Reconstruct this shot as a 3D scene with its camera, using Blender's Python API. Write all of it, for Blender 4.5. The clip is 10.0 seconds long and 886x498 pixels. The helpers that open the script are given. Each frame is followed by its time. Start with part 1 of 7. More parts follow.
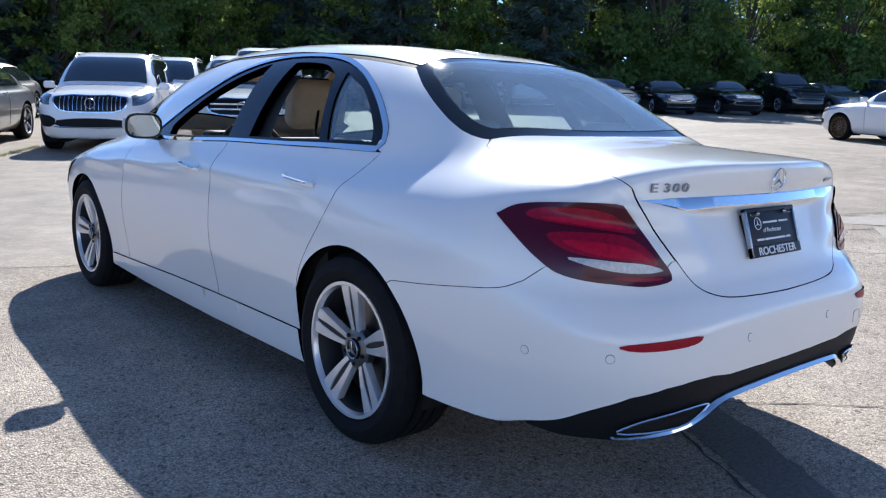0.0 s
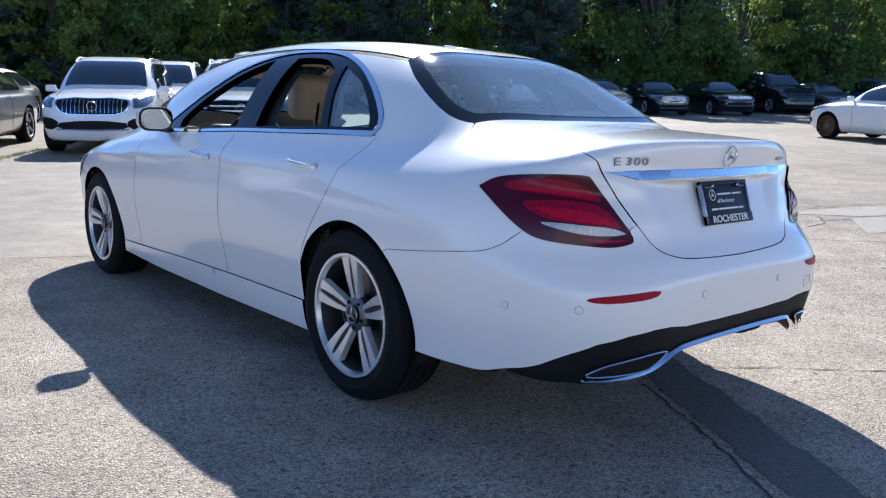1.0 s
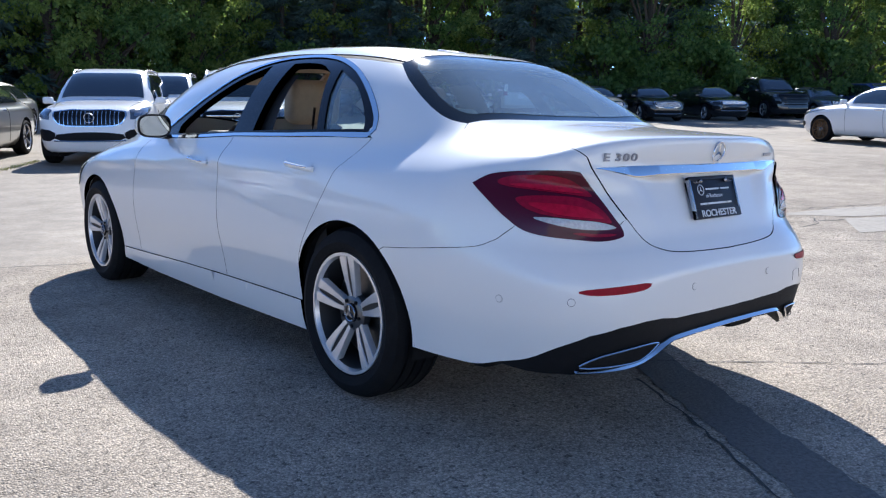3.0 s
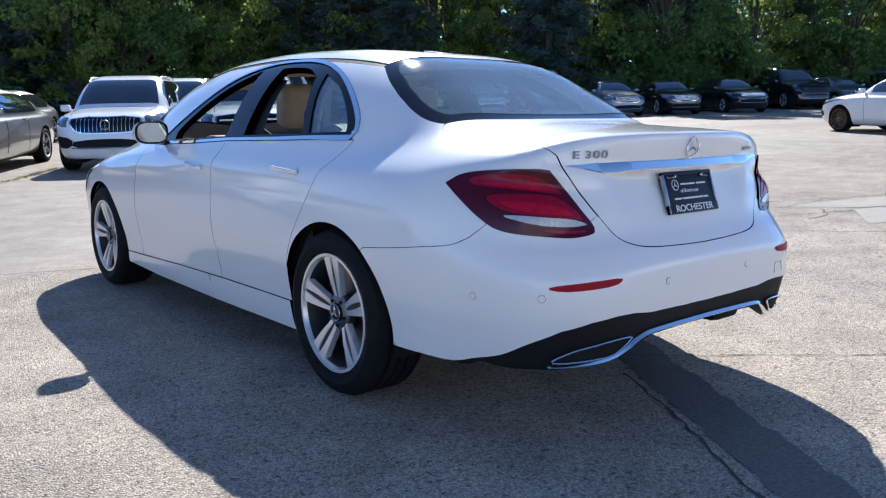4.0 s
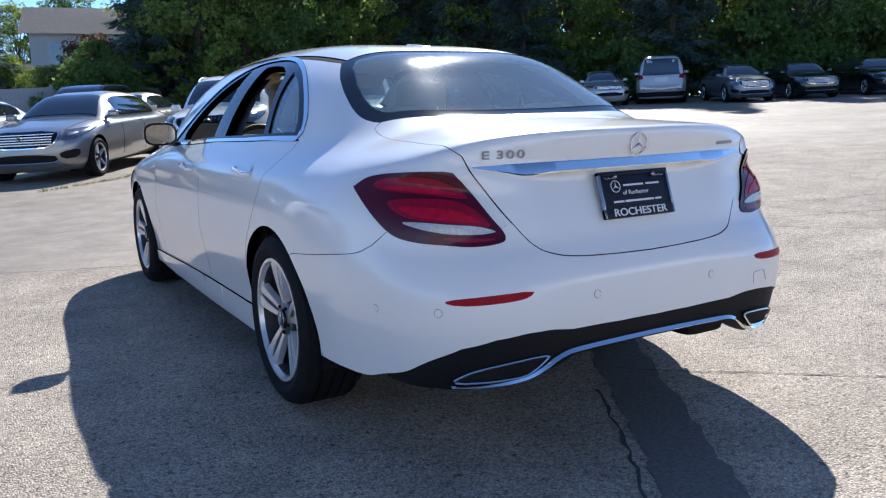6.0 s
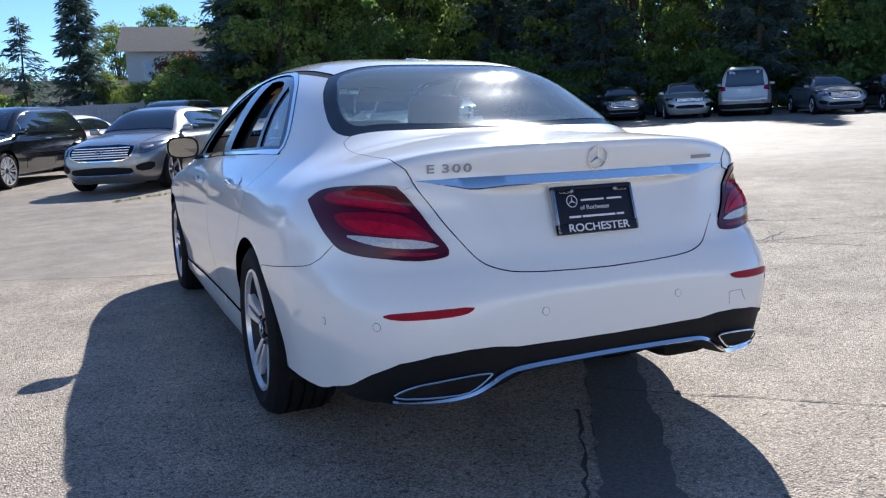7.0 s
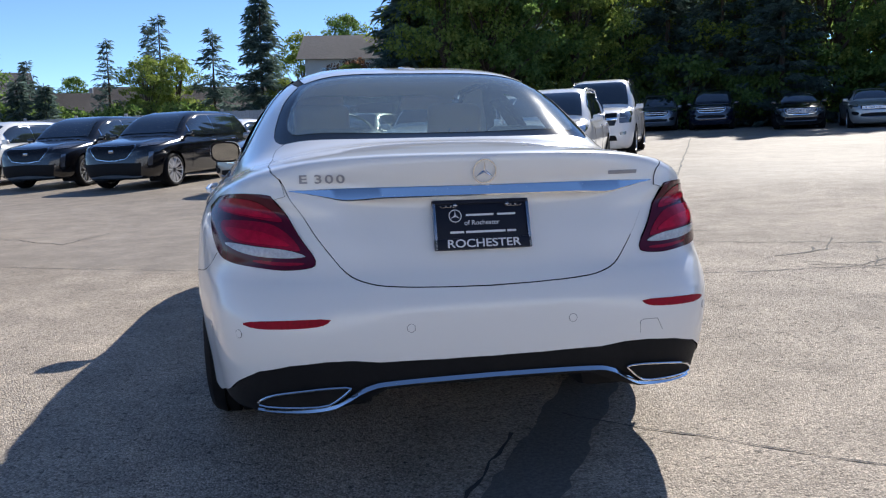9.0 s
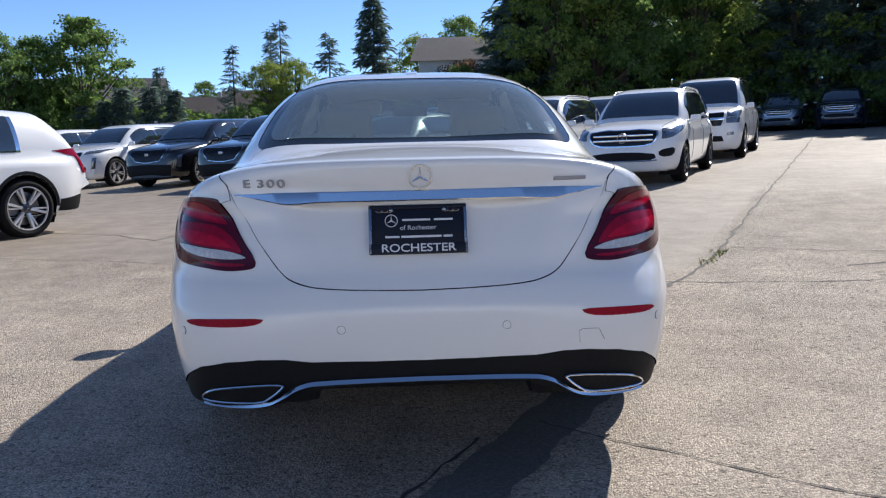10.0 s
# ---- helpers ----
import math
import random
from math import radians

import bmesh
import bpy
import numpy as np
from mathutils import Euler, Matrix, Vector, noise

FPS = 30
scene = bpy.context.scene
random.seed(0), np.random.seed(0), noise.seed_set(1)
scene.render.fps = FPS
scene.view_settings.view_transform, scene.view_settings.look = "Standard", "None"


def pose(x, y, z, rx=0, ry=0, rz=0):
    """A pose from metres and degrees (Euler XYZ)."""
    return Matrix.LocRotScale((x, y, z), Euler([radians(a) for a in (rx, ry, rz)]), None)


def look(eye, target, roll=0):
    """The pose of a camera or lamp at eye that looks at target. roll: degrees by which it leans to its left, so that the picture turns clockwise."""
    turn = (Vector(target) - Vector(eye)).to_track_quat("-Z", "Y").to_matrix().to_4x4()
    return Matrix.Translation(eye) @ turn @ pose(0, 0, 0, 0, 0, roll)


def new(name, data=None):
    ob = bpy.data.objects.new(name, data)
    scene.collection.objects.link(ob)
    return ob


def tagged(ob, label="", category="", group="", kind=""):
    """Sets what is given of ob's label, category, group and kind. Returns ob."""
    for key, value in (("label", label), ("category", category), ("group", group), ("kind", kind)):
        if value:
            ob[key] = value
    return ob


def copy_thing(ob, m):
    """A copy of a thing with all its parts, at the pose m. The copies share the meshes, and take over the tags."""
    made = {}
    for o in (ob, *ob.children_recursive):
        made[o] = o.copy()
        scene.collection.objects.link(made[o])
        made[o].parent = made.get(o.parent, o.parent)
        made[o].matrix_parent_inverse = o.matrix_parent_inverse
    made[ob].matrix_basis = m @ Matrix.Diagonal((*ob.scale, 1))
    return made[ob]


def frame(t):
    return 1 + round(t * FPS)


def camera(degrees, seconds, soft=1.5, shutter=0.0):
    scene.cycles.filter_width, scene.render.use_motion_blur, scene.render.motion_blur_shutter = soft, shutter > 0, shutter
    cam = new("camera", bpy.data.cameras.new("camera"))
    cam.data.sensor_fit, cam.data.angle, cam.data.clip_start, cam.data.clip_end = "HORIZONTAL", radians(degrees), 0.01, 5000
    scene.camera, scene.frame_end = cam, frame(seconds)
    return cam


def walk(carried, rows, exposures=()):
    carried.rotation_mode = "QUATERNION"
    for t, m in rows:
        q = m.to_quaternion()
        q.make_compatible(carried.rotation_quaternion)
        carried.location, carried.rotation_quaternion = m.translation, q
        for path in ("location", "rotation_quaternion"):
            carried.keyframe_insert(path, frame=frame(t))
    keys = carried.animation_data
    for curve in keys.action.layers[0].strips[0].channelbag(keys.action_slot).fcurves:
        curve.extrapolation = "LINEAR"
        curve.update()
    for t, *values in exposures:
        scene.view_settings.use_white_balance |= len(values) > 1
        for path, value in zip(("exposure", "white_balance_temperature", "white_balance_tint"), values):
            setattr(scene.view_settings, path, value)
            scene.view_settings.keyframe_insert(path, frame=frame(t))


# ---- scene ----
cam = camera(57.8, 10.0, soft=1.2)
PATH = [
    (0, (-2.421, -2.279, 1.191), (-1.145, -0.779, 0.843), 2.0),
    (0.5, (-2.501, -2.462, 1.16), (-1.225, -0.961, 0.816), 1.8),
    (1, (-2.607, -2.54, 1.131), (-1.324, -1.044, 0.793), 1.6),
    (1.5, (-2.643, -2.571, 1.105), (-1.354, -1.078, 0.776), 1.5),
    (2, (-2.651, -2.579, 1.095), (-1.356, -1.09, 0.774), 1.4),
    (2.5, (-2.648, -2.584, 1.096), (-1.35, -1.095, 0.779), 1.2),
    (4, (-2.549, -2.735, 1.11), (-1.303, -1.204, 0.79), -0.4),
    (4.5, (-2.407, -2.866, 1.114), (-1.211, -1.296, 0.789), -0.8),
    (5, (-2.223, -2.893, 1.108), (-1.087, -1.281, 0.778), -1.2),
    (5.5, (-2.029, -2.918, 1.126), (-0.969, -1.257, 0.785), -1.5),
    (7, (-1.469, -3.164, 1.11), (-0.676, -1.352, 0.812), -1.9),
    (7.5, (-1.247, -3.216, 1.118), (-0.548, -1.365, 0.833), -1.7),
    (8, (-1.046, -3.301, 1.122), (-0.439, -1.416, 0.844), -1.4),
    (8.5, (-0.822, -3.398, 1.114), (-0.321, -1.482, 0.837), -1.3),
    (9, (-0.595, -3.391, 1.104), (-0.212, -1.447, 0.83), -1.2),
    (9.5, (-0.328, -3.392, 1.117), (-0.085, -1.425, 0.849), -1.2),
    (10, (-0.046, -3.481, 1.109), (0.044, -1.501, 0.842), -1.3),
]
walk(cam, [(t, look(eye, target, roll)) for t, eye, target, roll in PATH], ((0, 1.27, 5950, 9), (2.5, 1.30, 5950, 9), (5.5, 1.24, 6000, 9), (7.5, 1.08, 6100, 9), (10, 0.86, 6350, 10)))

# ---- sun, sky ----
SUN_AT = Vector((0.615, 0.788, 0.0)).normalized() * math.cos(radians(39.0)) + Vector((0, 0, math.sin(radians(39.0))))
sky_world = bpy.data.worlds.new("sky")
scene.world = sky_world
sky_world.use_nodes = True
sky_tex = sky_world.node_tree.nodes.new("ShaderNodeTexSky")
sky_tex.sky_type, sky_tex.sun_disc = "NISHITA", False
sky_tex.sun_elevation, sky_tex.sun_rotation = radians(39.0), math.atan2(SUN_AT.x, SUN_AT.y)
sky_tex.altitude = 2500
sky_tex.air_density, sky_tex.dust_density, sky_tex.ozone_density = 0.7, 0.0, 5.0
sky_back = sky_world.node_tree.nodes["Background"]
sky_world.node_tree.links.new(sky_tex.outputs["Color"], sky_back.inputs["Color"])
sky_back.inputs["Strength"].default_value = 0.103
sun_lamp = new("sun", bpy.data.lights.new("sun", "SUN"))
sun_lamp.data.energy, sun_lamp.data.angle, sun_lamp.data.color = 3.5, radians(0.55), (1.0, 0.94, 0.86)
sun_lamp.matrix_world = look(SUN_AT * 50, (0, 0, 0))


# ---- materials ----
def mat(name, color, rough=0.5, metal=0.0, coat=0.0, vary=0.0, scale=20.0, bump=0.0, spec=0.5, fine=0.0, tint=None):
    """A surface with colour variation at two scales and fine relief."""
    m = bpy.data.materials.new(name)
    m.use_nodes = True
    nt = m.node_tree
    b = nt.nodes["Principled BSDF"]
    b.inputs["Base Color"].default_value = (*color, 1)
    b.inputs["Roughness"].default_value, b.inputs["Metallic"].default_value = rough, metal
    b.inputs["Coat Weight"].default_value, b.inputs["Coat Roughness"].default_value = coat, 0.03
    b.inputs["Specular IOR Level"].default_value = spec
    if vary or bump:
        co = nt.nodes.new("ShaderNodeTexCoord")
        n1, n2 = nt.nodes.new("ShaderNodeTexNoise"), nt.nodes.new("ShaderNodeTexNoise")
        n1.inputs["Scale"].default_value, n1.inputs["Detail"].default_value = scale, 6
        n2.inputs["Scale"].default_value, n2.inputs["Detail"].default_value = scale * 7.3, 4
        mixn = nt.nodes.new("ShaderNodeMath")
        mixn.operation = "ADD"
        for n in (n1, n2):
            nt.links.new(co.outputs["Object"], n.inputs["Vector"])
        nt.links.new(n1.outputs["Fac"], mixn.inputs[0])
        nt.links.new(n2.outputs["Fac"], mixn.inputs[1])
        if vary:
            ramp = nt.nodes.new("ShaderNodeMapRange")
            ramp.inputs["From Min"].default_value, ramp.inputs["From Max"].default_value = 0.7, 1.3
            nt.links.new(mixn.outputs[0], ramp.inputs["Value"])
            mx = nt.nodes.new("ShaderNodeMix")
            mx.data_type = "RGBA"
            second = tint if tint else color
            mx.inputs["A"].default_value = (*[c * (1 - vary) for c in color], 1)
            mx.inputs["B"].default_value = (*[min(1, c * (1 + vary)) for c in second], 1)
            nt.links.new(ramp.outputs["Result"], mx.inputs["Factor"])
            nt.links.new(mx.outputs["Result"], b.inputs["Base Color"])
        if bump:
            bp = nt.nodes.new("ShaderNodeBump")
            bp.inputs["Strength"].default_value, bp.inputs["Distance"].default_value = bump, 0.004
            nt.links.new(mixn.outputs[0], bp.inputs["Height"])
            nt.links.new(bp.outputs["Normal"], b.inputs["Normal"])
    return m


def paint(name, color, metal=0.0, rough=0.32, coat=1.0, spec=0.5):
    """Car paint: a flaked or plain base under clear lacquer with the faintest waviness."""
    m = mat(name, color, rough, metal, coat, spec=spec)
    nt = m.node_tree
    b = nt.nodes["Principled BSDF"]
    co = nt.nodes.new("ShaderNodeTexCoord")
    n = nt.nodes.new("ShaderNodeTexNoise")
    n.inputs["Scale"].default_value, n.inputs["Detail"].default_value = 3.0, 5
    nt.links.new(co.outputs["Object"], n.inputs["Vector"])
    mr = nt.nodes.new("ShaderNodeMapRange")
    mr.inputs["To Min"].default_value, mr.inputs["To Max"].default_value = 0.015, 0.06
    nt.links.new(n.outputs["Fac"], mr.inputs["Value"])
    nt.links.new(mr.outputs["Result"], b.inputs["Coat Roughness"])
    return m


def glass(name, color, rough=0.0, film=0.0):
    """A tinted pane: partly clear, with the gloss of glass."""
    m = bpy.data.materials.new(name)
    m.use_nodes = True
    nt = m.node_tree
    nt.nodes.clear()
    out = nt.nodes.new("ShaderNodeOutputMaterial")
    tr, gl, mx, lw, pw, ad = (nt.nodes.new("ShaderNode" + k) for k in ("BsdfTransparent", "BsdfGlossy", "MixShader", "LayerWeight", "Math", "MapRange"))
    tr.inputs["Color"].default_value = (*color, 1)
    gl.inputs["Roughness"].default_value = rough
    lw.inputs["Blend"].default_value = 0.5
    pw.operation = "POWER"
    pw.inputs[1].default_value = 3.0
    nt.links.new(lw.outputs["Facing"], pw.inputs[0])
    nt.links.new(pw.outputs[0], ad.inputs["Value"])
    ad.inputs["To Min"].default_value = 0.10
    nt.links.new(ad.outputs["Result"], mx.inputs["Fac"])
    nt.links.new(tr.outputs["BSDF"], mx.inputs[1])
    nt.links.new(gl.outputs["BSDF"], mx.inputs[2])
    if film:
        # a thin grey-teal diffuse film mixed over the pane
        df, mf = nt.nodes.new("ShaderNodeBsdfDiffuse"), nt.nodes.new("ShaderNodeMixShader")
        df.inputs["Color"].default_value = (0.50, 0.62, 0.64, 1)
        mf.inputs["Fac"].default_value = film
        nt.links.new(mx.outputs["Shader"], mf.inputs[1])
        nt.links.new(df.outputs["BSDF"], mf.inputs[2])
        nt.links.new(mf.outputs["Shader"], out.inputs["Surface"])
        return m
    nt.links.new(mx.outputs["Shader"], out.inputs["Surface"])
    return m


WHITE = paint("pearl white paint", (0.78, 0.78, 0.77))
CHROME = mat("chrome", (0.80, 0.81, 0.83), 0.07, 1.0)
SATIN = mat("satin aluminium", (0.74, 0.73, 0.73), 0.26, 0.55, vary=0.06, scale=30)
GUN = mat("grey wheel paint", (0.10, 0.105, 0.115), 0.3, 0.7, 0.6)
RUBBER = mat("tyre rubber", (0.009, 0.009, 0.010), 0.75, vary=0.3, scale=25, bump=0.25, spec=0.16)
PLASTIC = mat("black grained plastic", (0.009, 0.0095, 0.011), 0.6, vary=0.2, scale=60, bump=0.15, spec=0.16)
GLOSS = mat("gloss black trim", (0.008, 0.008, 0.010), 0.12, 0.0, 0.0, spec=0.30)
BORDER = mat("black ceramic glass border", (0.014, 0.017, 0.019), 0.08, 0.0, 0.2, spec=0.35)
DARK = mat("dark underbody", (0.012, 0.012, 0.013), 0.85, vary=0.3, scale=12, spec=0.2)
LENS = mat("dark red lens", (0.062, 0.001, 0.013), 0.10, 0.0, 0.0, spec=0.30)
REDLAMP = mat("red lamp blade", (0.24, 0.002, 0.022), 0.16, 0.0, 0.0, vary=0.22, scale=45, spec=0.25)
REDLIT = mat("lighter red of the blade shading", (0.40, 0.003, 0.028), 0.16, 0.0, 0.0, vary=0.25, scale=60, spec=0.25)
REFLEX = mat("red reflector", (0.30, 0.002, 0.016), 0.30, 0.0, 0.0, vary=0.25, scale=90, spec=0.10)
CLEARLAMP = mat("ribbed clear lamp", (0.46, 0.45, 0.47), 0.25, 0.5, 1.0, vary=0.25, scale=110, bump=0.4)
MIRROR = mat("mirror glass", (0.36, 0.36, 0.34), 0.02, 1.0)
LEATHER = mat("beige leather", (0.52, 0.40, 0.27), 0.5, vary=0.10, scale=30, bump=0.2)
LINING = mat("pale headliner cloth", (0.55, 0.47, 0.36), 0.9, vary=0.06, scale=80, bump=0.2)
DASHM = mat("black dashboard", (0.02, 0.02, 0.022), 0.6, vary=0.2, scale=40, bump=0.2)
GLASS = glass("tinted glass", (0.46, 0.60, 0.58), 0.07, 0.16)
FRONTGLASS = glass("clear glass", (0.80, 0.85, 0.83))
DARKGLASS = mat("dark car glass", (0.020, 0.027, 0.034), 0.03, 0.0, 1.0, spec=1.0)
HEADLAMP = mat("headlamp glass", (0.17, 0.18, 0.20), 0.10, 0.6, 1.0, vary=0.4, scale=22)
BARREL = mat("dark wheel barrel", (0.014, 0.0145, 0.016), 0.5, 0.2)
BRIGHTRIM = mat("bright rim", (0.72, 0.72, 0.72), 0.22, 0.6)
DISC = mat("brake disc steel", (0.18, 0.17, 0.16), 0.4, 1.0, vary=0.15, scale=40)
PLATEBLUE = mat("dark navy plate", (0.006, 0.008, 0.018), 0.45, spec=0.25)
LETTER = mat("pale lettering", (0.72, 0.73, 0.75), 0.4)
SILVERBADGE = mat("satin silver badge", (0.34, 0.35, 0.38), 0.25, 1.0)


BADGE = mat("grey silver badge", (0.30, 0.31, 0.35), 0.3, 0.35)
CONCRETE = mat("pale concrete patch", (0.31, 0.28, 0.24), 0.85, vary=0.18, scale=3, bump=0.5)
WEED = mat("dry yellow green weeds", (0.42, 0.42, 0.16), 0.8, vary=0.4, scale=8)


# ---- mesh helpers ----
def part(name, bm, material, parent=None, label="", smooth=True, angle=40):
    """Links a bmesh as one mesh object, under a thing or a part if one is given."""
    me = bpy.data.meshes.new(name)
    bm.to_mesh(me)
    bm.free()
    me.materials.append(material)
    if smooth:
        me.shade_smooth()
        me.set_sharp_from_angle(angle=radians(angle))
    ob = new(name, me)
    ob.parent = parent
    if label:
        tagged(ob, label)
    return ob


def empty(name, label, category, group="", kind=""):
    return tagged(new(name), label, category, group, kind)


def box(bm, x0, x1, y0, y1, z0, z1, bevel=0.0, seg=2, m=None):
    made = bmesh.ops.create_cube(bm, size=1)["verts"]
    for v in made:
        v.co = Vector((x0 + (v.co.x + 0.5) * (x1 - x0), y0 + (v.co.y + 0.5) * (y1 - y0), z0 + (v.co.z + 0.5) * (z1 - z0)))
    if bevel:
        edges = list({e for v in made for e in v.link_edges})
        made = list({v for f in bmesh.ops.bevel(bm, geom=edges, offset=bevel, segments=seg, affect="EDGES", profile=0.6)["faces"] for v in f.verts} | {v for v in made if v.is_valid})
    if m is not None:
        bmesh.ops.transform(bm, matrix=m, verts=[v for v in made if v.is_valid])
    return bm


def lathe(bm, profile, axis="x", seg=48, closed=True):
    """Spins (radius, along) pairs round an axis."""
    rings = []
    for i in range(seg):
        a = 2 * math.pi * i / seg
        c, s = math.cos(a), math.sin(a)
        rings.append([bm.verts.new((h, r * c, r * s) if axis == "x" else (r * c, r * s, h)) for r, h in profile])
    n = len(profile)
    for i in range(seg):
        a, b = rings[i], rings[(i + 1) % seg]
        for j in range(n if closed else n - 1):
            k = (j + 1) % n
            bm.faces.new((a[j], a[k], b[k], b[j]))
    bmesh.ops.recalc_face_normals(bm, faces=bm.faces[:])
    return bm


def tube(bm, pts, r, seg=8, flat=1.0, cap=True, radii=None):
    """A bar along points; flat squeezes it upright."""
    pts = [Vector(p) for p in pts]
    rings = []
    for i, p in enumerate(pts):
        d = (pts[min(i + 1, len(pts) - 1)] - pts[max(i - 1, 0)]).normalized()
        side = d.cross(Vector((0, 0, 1)))
        side = side.normalized() if side.length > 1e-4 else Vector((1, 0, 0))
        up = side.cross(d)
        rr = radii[i] if radii else r
        rings.append([bm.verts.new(p + side * (rr * math.cos(2 * math.pi * j / seg)) + up * (rr * flat * math.sin(2 * math.pi * j / seg))) for j in range(seg)])
    for a, b in zip(rings, rings[1:]):
        for j in range(seg):
            bm.faces.new((a[j], a[(j + 1) % seg], b[(j + 1) % seg], b[j]))
    if cap:
        bm.faces.new(rings[0][::-1])
        bm.faces.new(rings[-1])
    bmesh.ops.recalc_face_normals(bm, faces=bm.faces[:])
    return bm


# ---- car bodies ----
from mathutils.geometry import delaunay_2d_cdt

def curve(points):
    """A smooth, non-overshooting curve through (a, b) pairs."""
    a = np.array([p[0] for p in points], float)
    b = np.array([p[1] for p in points], float)
    h, d = np.diff(a), np.diff(b) / np.diff(a)
    m = np.zeros(len(a))
    m[0], m[-1] = d[0], d[-1]
    for i in range(1, len(a) - 1):
        if d[i - 1] * d[i] > 0:
            w1, w2 = 2 * h[i] + h[i - 1], h[i] + 2 * h[i - 1]
            m[i] = (w1 + w2) / (w1 / d[i - 1] + w2 / d[i])

    i = np.repeat(np.arange(len(h)), 60)
    t = np.tile(np.arange(60) / 60.0, len(h))
    xs = np.append(a[i] + t * h[i], a[-1])
    ys = ((2 * t**3 - 3 * t**2 + 1) * b[i] + (t**3 - 2 * t**2 + t) * h[i] * m[i]
          + (3 * t**2 - 2 * t**3) * b[i + 1] + (t**3 - t**2) * h[i] * m[i + 1])
    ys = np.append(ys, b[-1])

    def f(x):
        return np.interp(x, xs, ys)
    return f


class Shape:
    """A car body as a solid: the lower body, with a rounded plan and shoulders, softly joined to the cabin."""

    def __init__(self, s):
        self.rear, self.front = curve(s["rear"]), curve(s["front"])
        self.deck, self.width, self.side = curve(s["deck"]), curve(s["width"]), curve(s["side"])
        self.shoulder = curve(s["shoulder"])
        self.roof, self.cabin, self.cabin_y = curve(s["roof"]), curve(s["cabin"]), curve(s["cabin_y"])
        self.y0, self.y1 = s["y0"], s["y1"]
        self.blend, self.soft, self.n, self.edge = s["blend"], s.get("soft", 2.6), s.get("n", 3.5), s.get("edge", 14.0)
        self.roof_edge = s.get("roof_edge", 5.0)
        self.crease = s.get("crease", ())
        self.bow, self.dish = curve(s["bow"]) if "bow" in s else None, s.get("dish", 0.0)
        self.hub = s["hub"]
        self.floor, self.firm = s.get("floor", 0.13), s.get("firm", 0.0)
        self.span = (s["roof"][0][0] + 0.05, s["roof"][-1][0] - 0.05)

    def f(self, p, apart=False):
        x, y, z = np.abs(p[:, 0]), p[:, 1], p[:, 2]
        w = self.width(y) * self.side(z)
        for zc, depth, half, ya, yb in self.crease:
            w = w + depth * np.exp(-((z - zc(y)) / half) ** 2) * np.clip((y - ya) / 0.3, 0, 1) * np.clip((yb - y) / 0.3, 0, 1)
        ux = x / w
        rear = self.rear(z)
        if self.bow:
            # the tail bows forward towards its corners, and is dished round the plate
            xb = np.minimum(x, 0.70)
            rear = rear + self.bow(z) * (xb / 0.6) ** 2
            rear = rear - 0.034 * np.exp(-(((x - 0.72) / 0.10) ** 2) - ((z - 0.80) / 0.09) ** 2)
            tx = np.clip((0.455 - 0.35 * (0.92 - z) - x) / 0.12, 0, 1)
            tz = np.clip((z - 0.705) / 0.20, 0, 1) * np.clip((0.938 - z) / 0.018, 0, 1)
            rear = rear + self.dish * tx * tx * (3 - 2 * tx) * tz
        r = np.where(y < self.y0, (self.y0 - y) / (self.y0 - rear), np.where(y > self.y1, (y - self.y1) / (self.front(z) - self.y1), 0))
        r = np.maximum(r, 0)
        zs, zt = self.shoulder(y), self.deck(y)
        q = np.maximum((z - zs) / (zt - zs), 0)
        # soft shoulders, a rounded plan, and a crisp rear lip where the deck meets the tail
        t = np.clip((r - 0.4) / 0.5, 0, 1)
        a = self.soft + self.firm * t * t * (3 - 2 * t)
        upper = ux**a + q**a
        share = ux**a / (upper + 1e-9)
        m = self.edge + (self.n - self.edge) * share * share * (3 - 2 * share)
        u = upper ** (1 / a)
        big = np.maximum(np.maximum(u, r), 1e-9)
        g = big * ((u / big)**m + (r / big)**m) ** (1 / m)
        low = np.maximum((g - 1) * 0.4, (self.floor - z) * 0.6)
        e = self.roof_edge
        qg = np.maximum((z - 0.5) / (self.roof(y) - 0.5), 0)
        ug = x / (self.cabin(z) * self.cabin_y(y))
        top = ((ug**e + qg**e) ** (1 / e) - 1) * 0.6
        top = np.maximum(top, 0.5 * np.maximum(np.maximum(self.span[0] - y, y - self.span[1]), 0.62 - z))
        k = self.blend
        if apart == "lip":
            return r - u
        if apart:
            return low - top
        lo = np.minimum(low, top)
        return lo - k * np.log(np.exp(-(low - lo) / k) + np.exp(-(top - lo) / k))

    def cast(self, o, d, far=3.2):
        """The points where rays from inside the body leave it."""
        a, b = np.zeros(len(o)), np.full(len(o), far)
        for _ in range(22):
            m = (a + b) / 2
            inside = self.f(o + d * m[:, None]) < 0
            a, b = np.where(inside, m, a), np.where(inside, b, m)
        return o + d * a[:, None]

    def normal(self, p):
        e = 0.004
        n = np.stack([self.f(p + v) - self.f(p - v) for v in np.eye(3) * e], 1)
        return n / np.maximum(np.linalg.norm(n, axis=1, keepdims=True), 1e-9)

    # the body is unrolled on rays: round the rear and front hubs, and straight out of the axis between them
    def ray(self, uv):
        uv = np.asarray(uv, float)
        ya, yb, zc = self.hub
        u, v = uv[:, 0], uv[:, 1]
        o = np.stack([np.zeros(len(u)), np.clip(u, ya, yb), np.full(len(u), zc)], 1)
        end = np.where(u < ya, u - ya, np.where(u > yb, u - yb, 0)) / 0.9   # angle past the hub's plane
        d = np.stack([np.cos(end) * np.cos(v), np.sin(end), np.cos(end) * np.sin(v)], 1)
        return o, d

